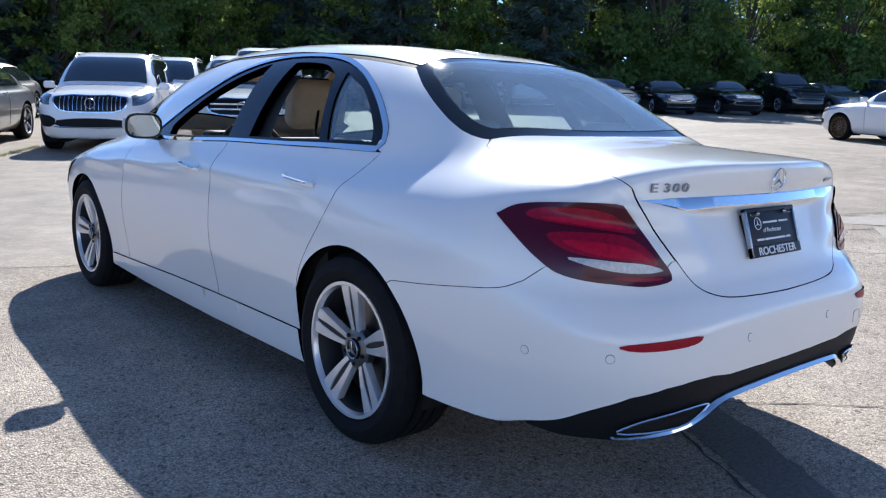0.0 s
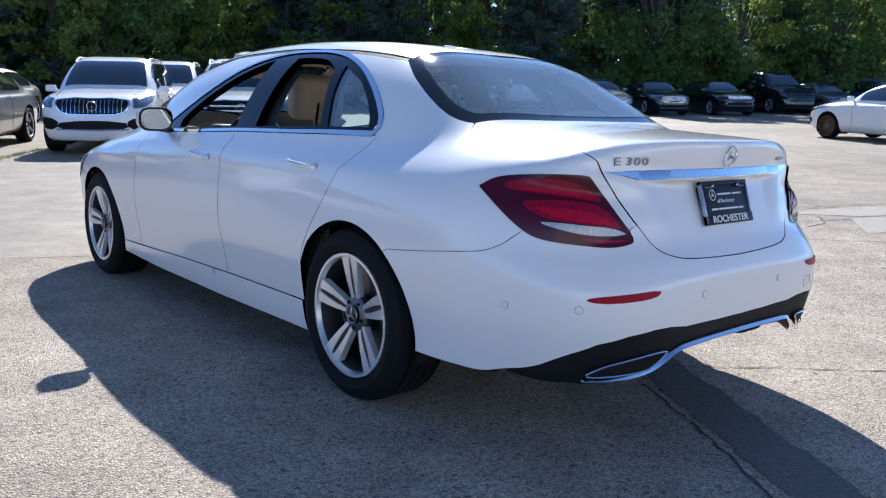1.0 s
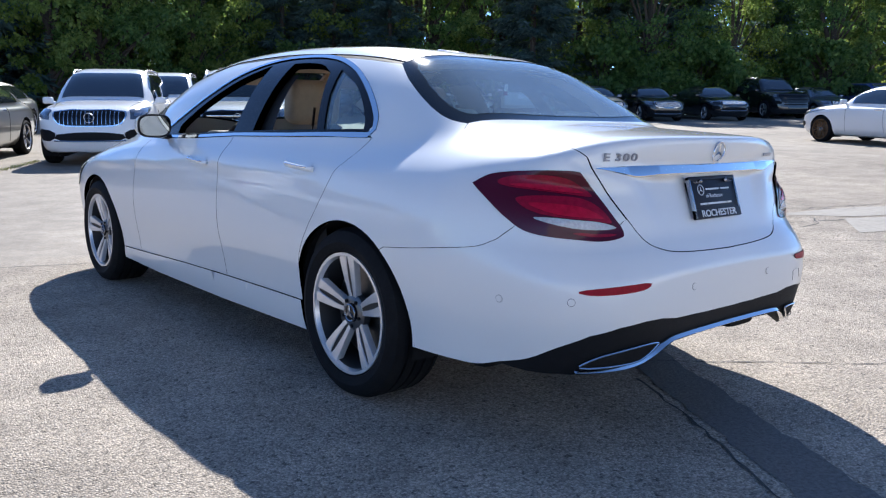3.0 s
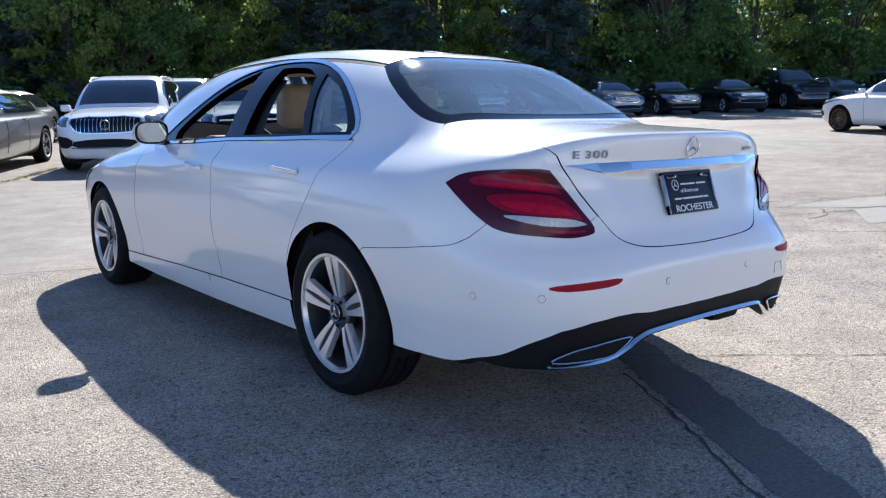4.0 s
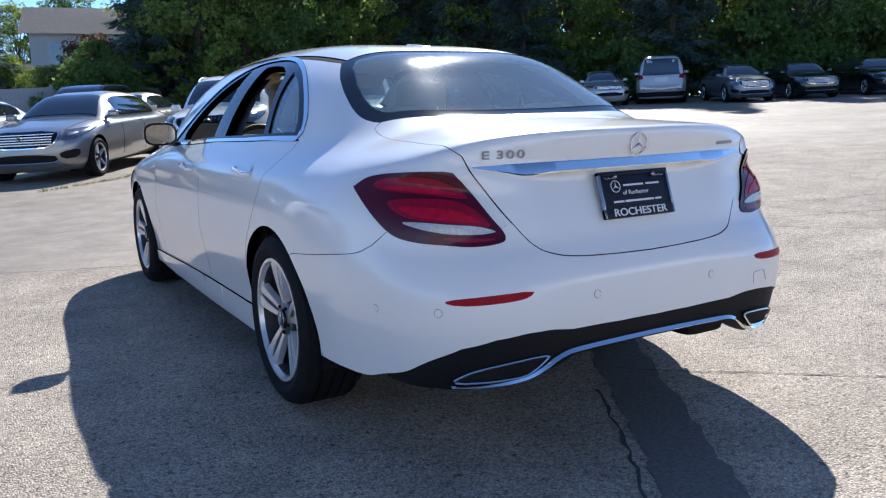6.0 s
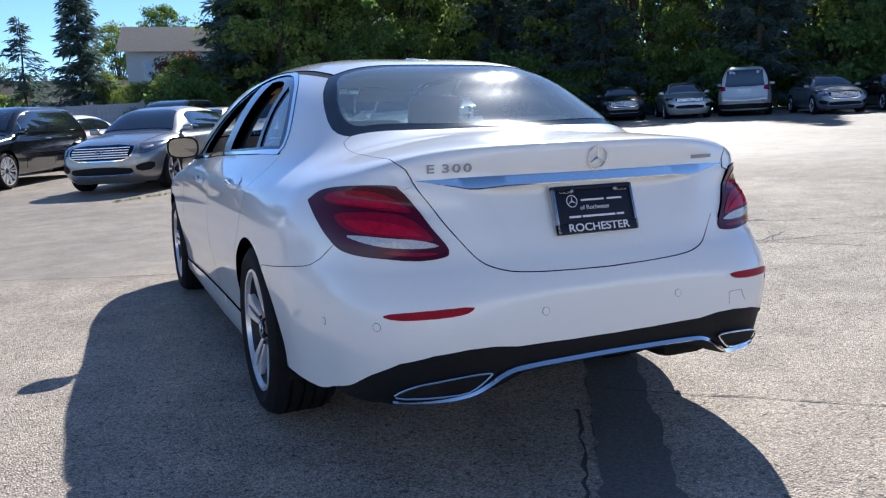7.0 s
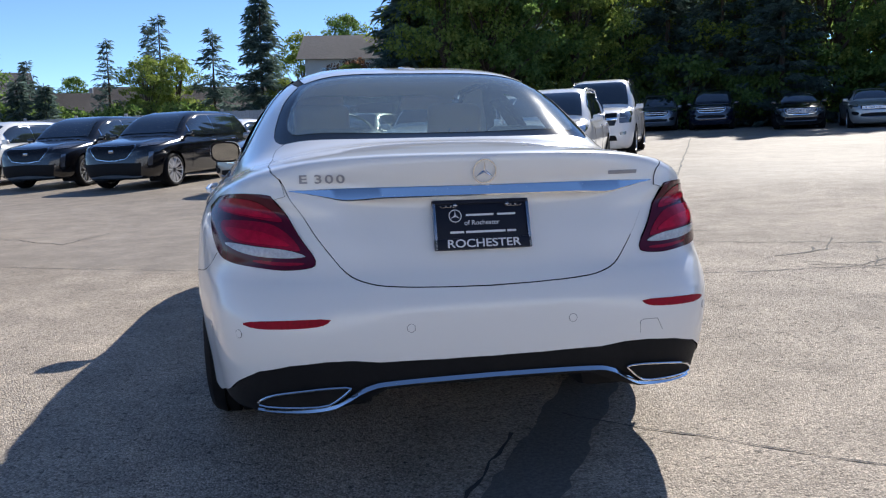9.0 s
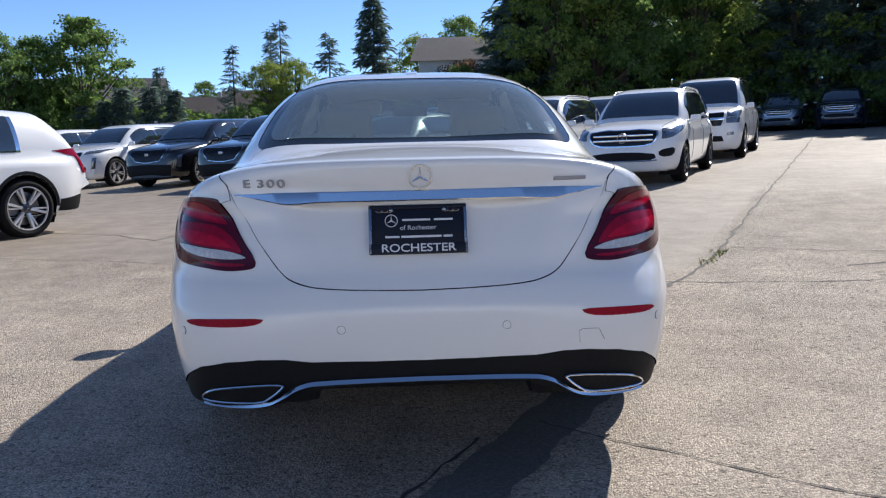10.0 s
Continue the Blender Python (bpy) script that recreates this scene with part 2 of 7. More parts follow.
    def at(self, uv):
        return self.cast(*self.ray(uv))

    def uv(self, p):
        """Where a point of the body lies in the unrolled plane."""
        p = np.asarray(p, float)
        ya, yb, zc = self.hub
        y = np.clip(p[:, 1], ya, yb)
        v = p - np.stack([np.zeros(len(p)), y, np.full(len(p), zc)], 1)
        flat = np.hypot(v[:, 0], v[:, 2])
        return np.stack([y + np.where(v[:, 1] != 0, np.arctan2(v[:, 1], flat) * 0.9, 0), np.arctan2(v[:, 2], v[:, 0])], 1)

    def rear_at(self, ab, fore=False):
        """The rear (or front), unrolled from its hub about the way straight back."""
        ab = np.asarray(ab, float) / 0.8
        ya, yb, zc = self.hub
        ya = yb if fore else ya
        al = np.hypot(ab[:, 0], ab[:, 1])
        k = np.sin(al) / np.maximum(al, 1e-9)
        d = np.stack([ab[:, 0] * k, np.cos(al) * (1 if fore else -1), ab[:, 1] * k], 1)
        return self.cast(np.tile([0.0, ya, zc], (len(ab), 1)), d)

    def rear_uv(self, p, fore=False):
        v = np.asarray(p, float) - np.array([0.0, self.hub[1 if fore else 0], self.hub[2]])
        v = v / np.linalg.norm(v, axis=1, keepdims=True)
        al = np.arccos(np.clip(v[:, 1] * (1 if fore else -1), -1, 1))
        s = np.maximum(np.hypot(v[:, 0], v[:, 2]), 1e-9)
        return np.stack([al * v[:, 0] / s, al * v[:, 2] / s], 1) * 0.8

    def front_at(self, ab):
        return self.rear_at(ab, True)

    def front_uv(self, p):
        return self.rear_uv(p, True)

    def side_at(self, ab):
        ab = np.array(ab, float)
        ab[:, 1] /= 0.9
        return self.at(ab)

    def side_uv(self, p):
        r = self.uv(p)
        r[:, 1] *= 0.9
        return r

    def put(self, y, z):
        """The point of the right flank at y and z."""
        return tuple(self.cast(np.array([[0.0, y, z]]), np.array([[1.0, 0, 0]]))[0])

    def lid(self, x, y):
        """The point of the upper side at x and y."""
        return tuple(self.cast(np.array([[x, y, 0.75]]), np.array([[0, 0, 1.0]]))[0])

    def back(self, x, z):
        """The point of the rear at x and z."""
        return tuple(self.cast(np.array([[x, self.y0, z]]), np.array([[0, -1.0, 0]]))[0])

    def nose(self, x, z):
        return tuple(self.cast(np.array([[x, self.y1, z]]), np.array([[0, 1.0, 0]]))[0])

    def seam(self, x, y0=-0.75, y1=0.1):
        """The point where the cabin rises out of the rear deck."""
        for _ in range(24):
            m = (y0 + y1) / 2
            if self.f(np.array([self.lid(x, m)]), True)[0] < 0:
                y0 = m
            else:
                y1 = m
        return (y0 + y1) / 2

    def lip(self, a):
        """The crest of the rear lip in the unrolled rear, at the sideways place a."""
        b0, b1 = 0.10, 0.75
        for _ in range(26):
            m = (b0 + b1) / 2
            if self.f(self.rear_at(np.array([[a, m]])), "lip")[0] > 0:
                b0 = m
            else:
                b1 = m
        return a, (b0 + b1) / 2


HERO = dict(
    rear=[(0.15, -0.90), (0.25, -1.03), (0.36, -1.112), (0.50, -1.132), (0.60, -1.130), (0.66, -1.108), (0.72, -1.070), (0.80, -1.050), (0.92, -1.022), (0.96, -1.022), (1.0, -1.036), (1.05, -1.042), (1.2, -1.05)],
    front=[(0.15, 3.55), (0.3, 3.72), (0.5, 3.78), (0.7, 3.72), (0.85, 3.55), (1.0, 3.2)],
    deck=[(-1.3, 1.052), (-1.08, 1.058), (-0.8, 1.075), (-0.4, 1.095), (0.0, 1.08), (1.0, 1.04), (2.2, 1.03), (2.8, 1.0), (3.3, 0.90), (3.8, 0.74)],
    width=[(-1.2, 0.862), (-0.8, 0.870), (-0.5, 0.905), (0.0, 0.925), (0.6, 0.922), (1.5, 0.920), (2.4, 0.920), (2.94, 0.922), (3.4, 0.90), (3.8, 0.86)],
    side=[(0.15, 0.93), (0.25, 0.955), (0.35, 0.965), (0.5, 0.988), (0.62, 1.0), (0.75, 0.992), (0.9, 0.965), (1.0, 0.94), (1.2, 0.90)],
    shoulder=[(-1.2, 0.83), (-0.6, 0.80), (0.0, 0.82), (0.5, 0.86), (1.0, 0.88), (2.2, 0.86), (2.9, 0.78), (3.4, 0.66), (3.8, 0.55)],
    roof=[(-0.75, 0.62), (-0.62, 0.93), (-0.50, 1.05), (-0.42, 1.10), (-0.15, 1.250), (0.08, 1.362), (0.3, 1.415), (0.7, 1.455), (1.2, 1.472), (1.6, 1.462), (1.95, 1.415), (2.3, 1.285), (2.75, 1.06), (3.0, 0.90), (3.4, 0.62)],
    cabin=[(0.6, 0.85), (0.8, 0.86), (0.9, 0.862), (1.0, 0.835), (1.2, 0.760), (1.4, 0.675), (1.6, 0.58)],
    cabin_y=[(-1.0, 0.80), (-0.5, 0.87), (0.0, 0.935), (0.5, 0.98), (1.2, 1.0), (2.0, 0.985), (2.6, 0.93), (3.2, 0.86)],
    bow=[(0.15, 0.0), (0.52, 0.0), (0.66, 0.022), (0.74, 0.042), (0.86, 0.050), (1.05, 0.112), (1.2, 0.130)], dish=0.024,
    crease=((curve([(-0.6, 0.905), (0.36, 0.897), (1.33, 0.873), (3.2, 0.80)]), 0.010, 0.030, -0.35, 3.1),),
    y0=0.0, y1=2.75, blend=0.022, soft=2.6, n=5.4, firm=0.5, edge=60.0, roof_edge=5.0, hub=(-0.35, 3.1, 0.72))


def resample(poly, step, round_to=0):
    """Points along a closed outline at about even steps; the given corners stay."""
    out = []
    n = len(poly)
    for i in range(n):
        a, b = np.array(poly[i]), np.array(poly[(i + 1) % n])
        k = max(1, int(np.ceil(np.linalg.norm(b - a) / step)))
        out += [a + (b - a) * j / k for j in range(k)]
    return np.array(out)


def rounded(pts, times=2, keep=()):
    """Cuts the corners of a closed outline of places; corners named in keep stay sharp."""
    pts = [np.array(p, float) for p in pts]
    hard = [i in keep for i in range(len(pts))]
    for _ in range(times):
        new_pts, new_hard = [], []
        n = len(pts)
        for i in range(n):
            a, b, c = pts[i - 1], pts[i], pts[(i + 1) % n]
            if hard[i]:
                new_pts.append(b)
                new_hard.append(True)
            else:
                new_pts += [b * 0.75 + a * 0.25, b * 0.75 + c * 0.25]
                new_hard += [False, False]
        pts, hard = new_pts, new_hard
    return [tuple(p) for p in pts]


def inside(poly, q):
    """Which of the points q lie in the outline."""
    x, y = q[:, 0], q[:, 1]
    r = np.zeros(len(q), bool)
    a, b = poly, np.roll(poly, -1, 0)
    for (x0, y0), (x1, y1) in zip(a, b):
        if y0 != y1:
            r ^= ((y0 > y) != (y1 > y)) & (x < (x1 - x0) * (y - y0) / (y1 - y0) + x0)
    return r


def shrink(poly, g):
    """Moves a closed outline inwards by g."""
    p = np.asarray(poly)
    area = np.sum(p[:, 0] * np.roll(p[:, 1], -1) - np.roll(p[:, 0], -1) * p[:, 1])
    d1, d2 = p - np.roll(p, 1, 0), np.roll(p, -1, 0) - p
    n1, n2 = np.stack([-d1[:, 1], d1[:, 0]], 1), np.stack([-d2[:, 1], d2[:, 0]], 1)
    n1 /= np.maximum(np.linalg.norm(n1, axis=1, keepdims=True), 1e-9)
    n2 /= np.maximum(np.linalg.norm(n2, axis=1, keepdims=True), 1e-9)
    n = n1 + n2
    n /= np.maximum(np.linalg.norm(n, axis=1, keepdims=True), 0.6)
    return p + n * g * (1 if area > 0 else -1)


def edge_far(poly, q, d):
    """Which of the points q keep the distance d from the outline."""
    if not len(q):
        return np.ones(0, bool)
    return ((q[:, None, :] - poly[None, :, :]) ** 2).sum(2).min(1) > d * d


def skin(name, shape, outline, material, parent, label="", holes=(), step=0.05, lift=0.0, thick=0.012, gap=0.0, chart="side", flip=False, both=False, fine=0.5, lines=()):
    """A sheet of the body within an outline (places on it), with holes and turned-in edges.
    flip: on the left; both: one sheet with its mirror image."""
    to, back = {"side": (shape.side_uv, shape.side_at), "rear": (shape.rear_uv, shape.rear_at), "front": (shape.front_uv, shape.front_at)}[chart]
    loops = []
    for k, o in enumerate([outline, *holes]):
        uv = to(np.array(o, float)) if len(o[0]) == 3 else np.array(o, float)
        uv = resample(uv, step * fine)
        if gap:
            uv = shrink(uv, gap if k == 0 else -gap)
        loops.append(uv)
    outer = loops[0]
    lo, hi = outer.min(0), outer.max(0)
    gx, gy = np.meshgrid(np.arange(lo[0] + step * 0.3, hi[0], step), np.arange(lo[1] + step * 0.3, hi[1], step))
    gx = gx + (np.arange(gx.shape[0]) % 2)[:, None] * step * 0.5
    grid = np.stack([gx.ravel(), gy.ravel()], 1)
    grid = grid[inside(outer, grid)]
    for h in loops[1:]:
        grid = grid[~inside(h, grid)]
    for l in loops:
        grid = grid[edge_far(l, grid, step * 0.42)]
    vs, es = [], []
    for l in loops:
        k = len(vs)
        vs += [Vector(p) for p in l]
        es += [(k + i, k + (i + 1) % len(l)) for i in range(len(l))]
    for l in lines:
        uv = to(np.array(l, float)) if len(l[0]) == 3 else np.array(l, float)
        grid = grid[edge_far(uv, grid, step * 0.5)] if len(grid) else grid
        k = len(vs)
        vs += [Vector(p) for p in uv]
        es += [(k + i, k + i + 1) for i in range(len(uv) - 1)]
    vs += [Vector(p) for p in grid]
    pv, _, pf, _, _, _ = delaunay_2d_cdt(vs, es, [], 0, 1e-7)
    pv = np.array([tuple(v) for v in pv])
    tri = np.array([f for f in pf if len(f) == 3])
    mid = pv[tri].mean(1)
    keep = inside(outer, mid)
    for h in loops[1:]:
        keep &= ~inside(h, mid)
    tri = tri[keep]
    at = back(pv)
    nor = shape.normal(at)
    at = at + nor * lift
    # border edges get a turned-in flange
    seen = {}
    for f in tri:
        for i in range(3):
            e = (f[i], f[(i + 1) % 3])
            key = (min(e), max(e))
            seen[key] = None if key in seen else e
    border = [e for e in seen.values() if e]
    # faces look outwards
    a, b, c = at[tri[:, 0]], at[tri[:, 1]], at[tri[:, 2]]
    turn = np.sum(np.cross(b - a, c - a) * nor[tri[:, 0]], 1) < 0
    tri[turn] = tri[turn][:, ::-1]
    verts, norms, faces = [at], [nor], [tuple(map(int, f)) for f in tri]
    n = len(at)
    if thick:
        for i, j in border:
            pi, pj = at[i], at[j]
            fi, fj = pi - nor[i] * thick, pj - nor[j] * thick
            fn = np.cross(pj - pi, nor[i])
            cen = at[tri[0]].mean(0)
            fn = fn / max(np.linalg.norm(fn), 1e-9)
            verts.append(np.array([pi, pj, fj, fi]))
            norms.append(np.array([fn] * 4))
            faces.append((n, n + 1, n + 2, n + 3))
            n += 4
    at, nor = np.concatenate(verts), np.concatenate(norms)
    sides = [1] if not (flip or both) else ([-1] if flip else [1, -1])
    V, N, FF = [], [], []
    for s in sides:
        k = sum(len(v) for v in V)
        V.append(at * [s, 1, 1])
        N.append(nor * [s, 1, 1])
        FF += [tuple(k + i for i in (f if s > 0 else f[::-1])) for f in faces]
    me = bpy.data.meshes.new(name)
    me.from_pydata(np.concatenate(V).tolist(), [], FF)
    me.materials.append(material)
    me.shade_smooth()
    me.normals_split_custom_set_from_vertices(np.concatenate(N).tolist())
    ob = new(name, me)
    ob.parent = parent
    if label:
        tagged(ob, label)
    return ob


def ring_pts(cy, cz, r, a0, a1, n, shape):
    return [shape.put(cy + r * math.cos(radians(a0 + (a1 - a0) * i / n)), cz + r * math.sin(radians(a0 + (a1 - a0) * i / n))) for i in range(n + 1)]


def spline(pts, k=5):
    """A smooth open path through points."""
    p = [np.array(q, float) for q in pts]
    p = [2 * p[0] - p[1], *p, 2 * p[-1] - p[-2]]
    out = []
    for i in range(1, len(p) - 2):
        for j in range(k):
            t = j / k
            out.append(tuple(0.5 * (2 * p[i] + (p[i + 1] - p[i - 1]) * t + (2 * p[i - 1] - 5 * p[i] + 4 * p[i + 1] - p[i + 2]) * t**2 + (3 * p[i] - p[i - 1] - 3 * p[i + 1] + p[i + 2]) * t**3)))
    return out + [tuple(p[-2])]


# ---- wheels ----
WHEELS = {}


def wheel(parent, x, y, r, rim_r, width, spokes=5, style="twin", spoke_mat=None, barrel_mat=None, side=-1, name="wheel", z=None, cap=None, turn=0.0):
    """A tyre on its rim, with disc and hub, standing at (x, y); x is the outer face."""
    spoke_mat, barrel_mat = spoke_mat or SATIN, barrel_mat or GUN
    key = (r, rim_r, width, spokes, style, spoke_mat.name, barrel_mat.name)
    if key in WHEELS:
        hub = copy_thing(WHEELS[key], Matrix())
    else:
        hub = WHEELS[key] = new(name)
    ready = len(hub.children) > 0
    hub.parent = parent
    hub.location = (x, y, r if z is None else z)
    hub.rotation_euler = (radians(turn), 0, 0 if side > 0 else math.pi)
    if ready:
        return hub
    w = width
    bm = bmesh.new()
    sh = 0.012
    near = style == "twin" and width > 0.24
    prof = [(rim_r + 0.004, -0.012), (rim_r + 0.014, 0.006), (rim_r + (r - rim_r) * 0.45, 0.018), (r - 0.035, 0.012), (r - 0.014, -0.004), (r - 0.004, -0.028)]
    for g in (0.22, 0.42, 0.60, 0.80):
        c = -w * g
        prof += [(r, c + 0.016), (r, c + 0.006), (r - sh, c + 0.004), (r - sh, c - 0.004), (r, c - 0.006)]
    prof += [(r - 0.004, -w + 0.03), (r - 0.03, -w), (rim_r + 0.02, -w), (rim_r + 0.004, -w + 0.01)]
    tyre = part("tyre", lathe(bm, prof, seg=64 if near else 36), RUBBER, hub, "black rubber tyre with a grooved tread", angle=30)
    # shoulder blocks of the tread
    bm = bmesh.new()
    for i in range(60 if near else 0):
        a = 2 * math.pi * i / 60
        mt = Matrix.Rotation(a, 4, "X") @ Matrix.Rotation(0.25, 4, "Z")
        q = [bm.verts.new(mt @ Vector((xx, yy, zz))) for xx, zz in ((-0.040, r - 0.010), (-0.014, r - 0.016), (-0.005, r - 0.030)) for yy in (-0.010, 0.010)]
        b = [bm.verts.new(mt @ Vector((-0.03, yy, r - 0.035))) for yy in (-0.010, 0.010)]
        bm.faces.new((q[0], q[1], q[3], q[2]))
        bm.faces.new((q[2], q[3], q[5], q[4]))
        bm.faces.new((b[0], q[0], q[2], q[4]))
        bm.faces.new((b[1], q[5], q[3], q[1]))
    if near:
        part("tread_block", bm, RUBBER, tyre, smooth=False)
    bm = bmesh.new()
    lathe(bm, [(rim_r + 0.007, 0.0), (rim_r + 0.006, 0.006), (rim_r - 0.006, 0.006), (rim_r - 0.013, -0.01), (rim_r - 0.022, -0.06), (rim_r - 0.03, -w + 0.02), (rim_r - 0.005, -w + 0.01), (rim_r, -0.02)], seg=56)
    rim = part("rim", bm, spoke_mat if style != "dark" else barrel_mat, hub, "bright machined rim lip")
    bm = bmesh.new()
    lathe(bm, [(rim_r - 0.014, -0.012), (rim_r - 0.024, -0.06), (rim_r - 0.034, -w + 0.03), (rim_r - 0.04, -w + 0.03), (rim_r - 0.028, -0.05)], seg=48)
    part("barrel", bm, BARREL, rim)
    bm = bmesh.new()
    lathe(bm, [(rim_r * 0.76, -0.085), (rim_r * 0.76, -0.105), (0.03, -0.105), (0.03, -0.085)], seg=40)
    part("brake_disc", bm, DISC, hub)
    bm = bmesh.new()
    lathe(bm, [(rim_r - 0.03, -0.125), (rim_r - 0.03, -0.135), (0.0, -0.135), (0.0, -0.125)], seg=40)
    part("inner_shield", bm, DARK, hub)
    # spokes: pairs of slim blades that leave the hub and meet the rim apart
    def blade(bm, a_in, a_out, w0, w1, r0, r1, z0, z1, th, n=6):
        rows = []
        for i in range(n + 1):
            t = i / n
            rr = r0 + (r1 - r0) * t
            a = a_in + (a_out - a_in) * t
            ww = w0 + (w1 - w0) * (t ** 1.7 if style == "twin" else t)
            h = z0 + (z1 - z0) * t + (0.002 if style == "twin" else 0.006) * math.sin(t * math.pi)
            ca, sa = math.cos(a), math.sin(a)
            row = []
            for off, dz in ((-0.62, -th), (-0.5, -0.003), (-0.44, 0.0), (0.44, 0.0), (0.5, -0.003), (0.62, -th)):
                yy, zz = rr * ca - off * ww * sa, rr * sa + off * ww * ca
                row.append(bm.verts.new((h + dz, yy, zz)))
            rows.append(row)
        for a, b in zip(rows, rows[1:]):
            for j in range(6):
                bm.faces.new((a[j], a[(j + 1) % 6], b[(j + 1) % 6], b[j]))
        bm.faces.new(rows[0])
        bm.faces.new(rows[-1][::-1])
        bmesh.ops.recalc_face_normals(bm, faces=bm.faces[:])
    for i in range(spokes):
        a = math.pi / 2 + 2 * math.pi * i / spokes
        bm = bmesh.new()
        if style == "twin":
            blade(bm, a - 0.22, a - 0.120, 0.020, 0.049, 0.060, rim_r - 0.004, -0.030, -0.002, 0.026)
            blade(bm, a + 0.22, a + 0.120, 0.020, 0.049, 0.060, rim_r - 0.004, -0.030, -0.002, 0.026)
            part("spoke", bm, spoke_mat, rim, "two machined ribs of a spoke", angle=18)
            bm = bmesh.new()
            blade(bm, a, a, 0.030, 0.056, 0.045, rim_r - 0.012, -0.034, -0.009, 0.02)
            part("spoke_web", bm, BARREL, rim, "dark grey web between the ribs")
        elif style == "wire":
            blade(bm, a - 0.12, a + 0.25, 0.016, 0.016, 0.05, rim_r - 0.01, -0.025, -0.01, 0.025)
            blade(bm, a + 0.12, a - 0.25, 0.016, 0.016, 0.05, rim_r - 0.01, -0.025, -0.01, 0.025)
            part("spoke", bm, spoke_mat, rim)
        else:
            blade(bm, a - 0.05, a - 0.05, 0.03, 0.034, 0.045, rim_r - 0.010, -0.028, -0.006, 0.035)
            if style == "split":
                blade(bm, a + 0.18, a + 0.18, 0.018, 0.022, 0.045, rim_r - 0.010, -0.034, -0.01, 0.03)
            part("spoke", bm, spoke_mat, rim)
    bm = bmesh.new()
    lathe(bm, [(0.0, -0.060), (0.078, -0.060), (0.074, -0.034), (0.058, -0.024), (0.040, -0.022), (0.040, -0.03), (0.0, -0.03)], seg=32, closed=False)
    part("hub_centre", bm, barrel_mat, rim)
    bm = bmesh.new()
    lathe(bm, [(0.037, -0.03), (0.037, -0.018), (0.033, -0.013), (0.0, -0.010)], seg=28, closed=False)
    capob = part("hub_cap", bm, cap or GLOSS, rim, "black hub cap with a silver ring")
    bm = bmesh.new()
    lathe(bm, [(0.0365, -0.0125), (0.0335, -0.0105), (0.030, -0.0125)], seg=28)
    for i in range(3):
        a = math.pi / 2 + i * 2 * math.pi / 3
        blade(bm, a, a, 0.012, 0.003, 0.002, 0.030, -0.008, -0.008, 0.004, 2)
    part("cap_ring", bm, SILVERBADGE, hub)
    for i in range(5):
        bm = bmesh.new()
        a = -math.pi / 2 + i * 2 * math.pi / 5
        m = pose(0, 0.054 * math.cos(a), 0.054 * math.sin(a))
        bmesh.ops.create_cone(bm, segments=6, radius1=0.0085, radius2=0.007, depth=0.02, cap_ends=True, matrix=m @ pose(-0.026, 0, 0, 0, 90, 0))
        part("wheel_bolt", bm, DARK, rim)
    return hub


def star(bm, cx, cz, r, th, ring, to=lambda x, z, d: (x, 0, z)):
    """A ring with three tapered arms, laid by the function to(x, z, depth)."""
    n = 40
    for i in range(n):
        a0, a1 = 2 * math.pi * i / n, 2 * math.pi * (i + 1) / n
        q = []
        for a in (a0, a1):
            for rr, d in ((r, 0.0), (r - ring * 0.2, th), (r - ring * 0.8, th), (r - ring, 0.0)):
                q.append(bm.verts.new(to(cx + rr * math.sin(a), cz + rr * math.cos(a), d)))
        for j in range(3):
            bm.faces.new((q[j], q[j + 1], q[4 + j + 1], q[4 + j]))
    for i in range(3):
        a = 2 * math.pi * i / 3
        s, c = math.sin(a), math.cos(a)
        w = r * 0.12
        tip = bm.verts.new(to(cx + (r - ring * 0.5) * s, cz + (r - ring * 0.5) * c, th * 0.8))
        mid = bm.verts.new(to(cx, cz, th * 1.6))
        l = bm.verts.new(to(cx - w * c - w * 0.58 * s * -1, cz + w * s + w * 0.58 * c, th * 0.2))
        rr = bm.verts.new(to(cx + w * c + w * 0.58 * s, cz - w * s + w * 0.58 * c, th * 0.2))
        bm.faces.new((mid, l, tip))
        bm.faces.new((mid, tip, rr))
    bmesh.ops.remove_doubles(bm, verts=bm.verts[:], dist=1e-5)
    return bm


def text_part(name, body, size, m, material, parent, depth=0.0015, align="CENTER", stretch=1.0, bold=0.0, label=""):
    """Raised lettering from the built-in font, turned into a mesh."""
    cu = bpy.data.curves.new(name, "FONT")
    cu.body, cu.size, cu.extrude, cu.align_x, cu.align_y, cu.offset = body, size, depth, align, "CENTER", bold
    tmp = bpy.data.objects.new(name, cu)
    scene.collection.objects.link(tmp)
    me = bpy.data.meshes.new_from_object(tmp.evaluated_get(bpy.context.evaluated_depsgraph_get()))
    bpy.data.objects.remove(tmp)
    me.transform(m @ Matrix.Diagonal((stretch, 1, 1, 1)))
    me.materials.clear()
    me.materials.append(material)
    ob = new(name, me)
    ob.parent = parent
    if label:
        tagged(ob, label)
    return ob


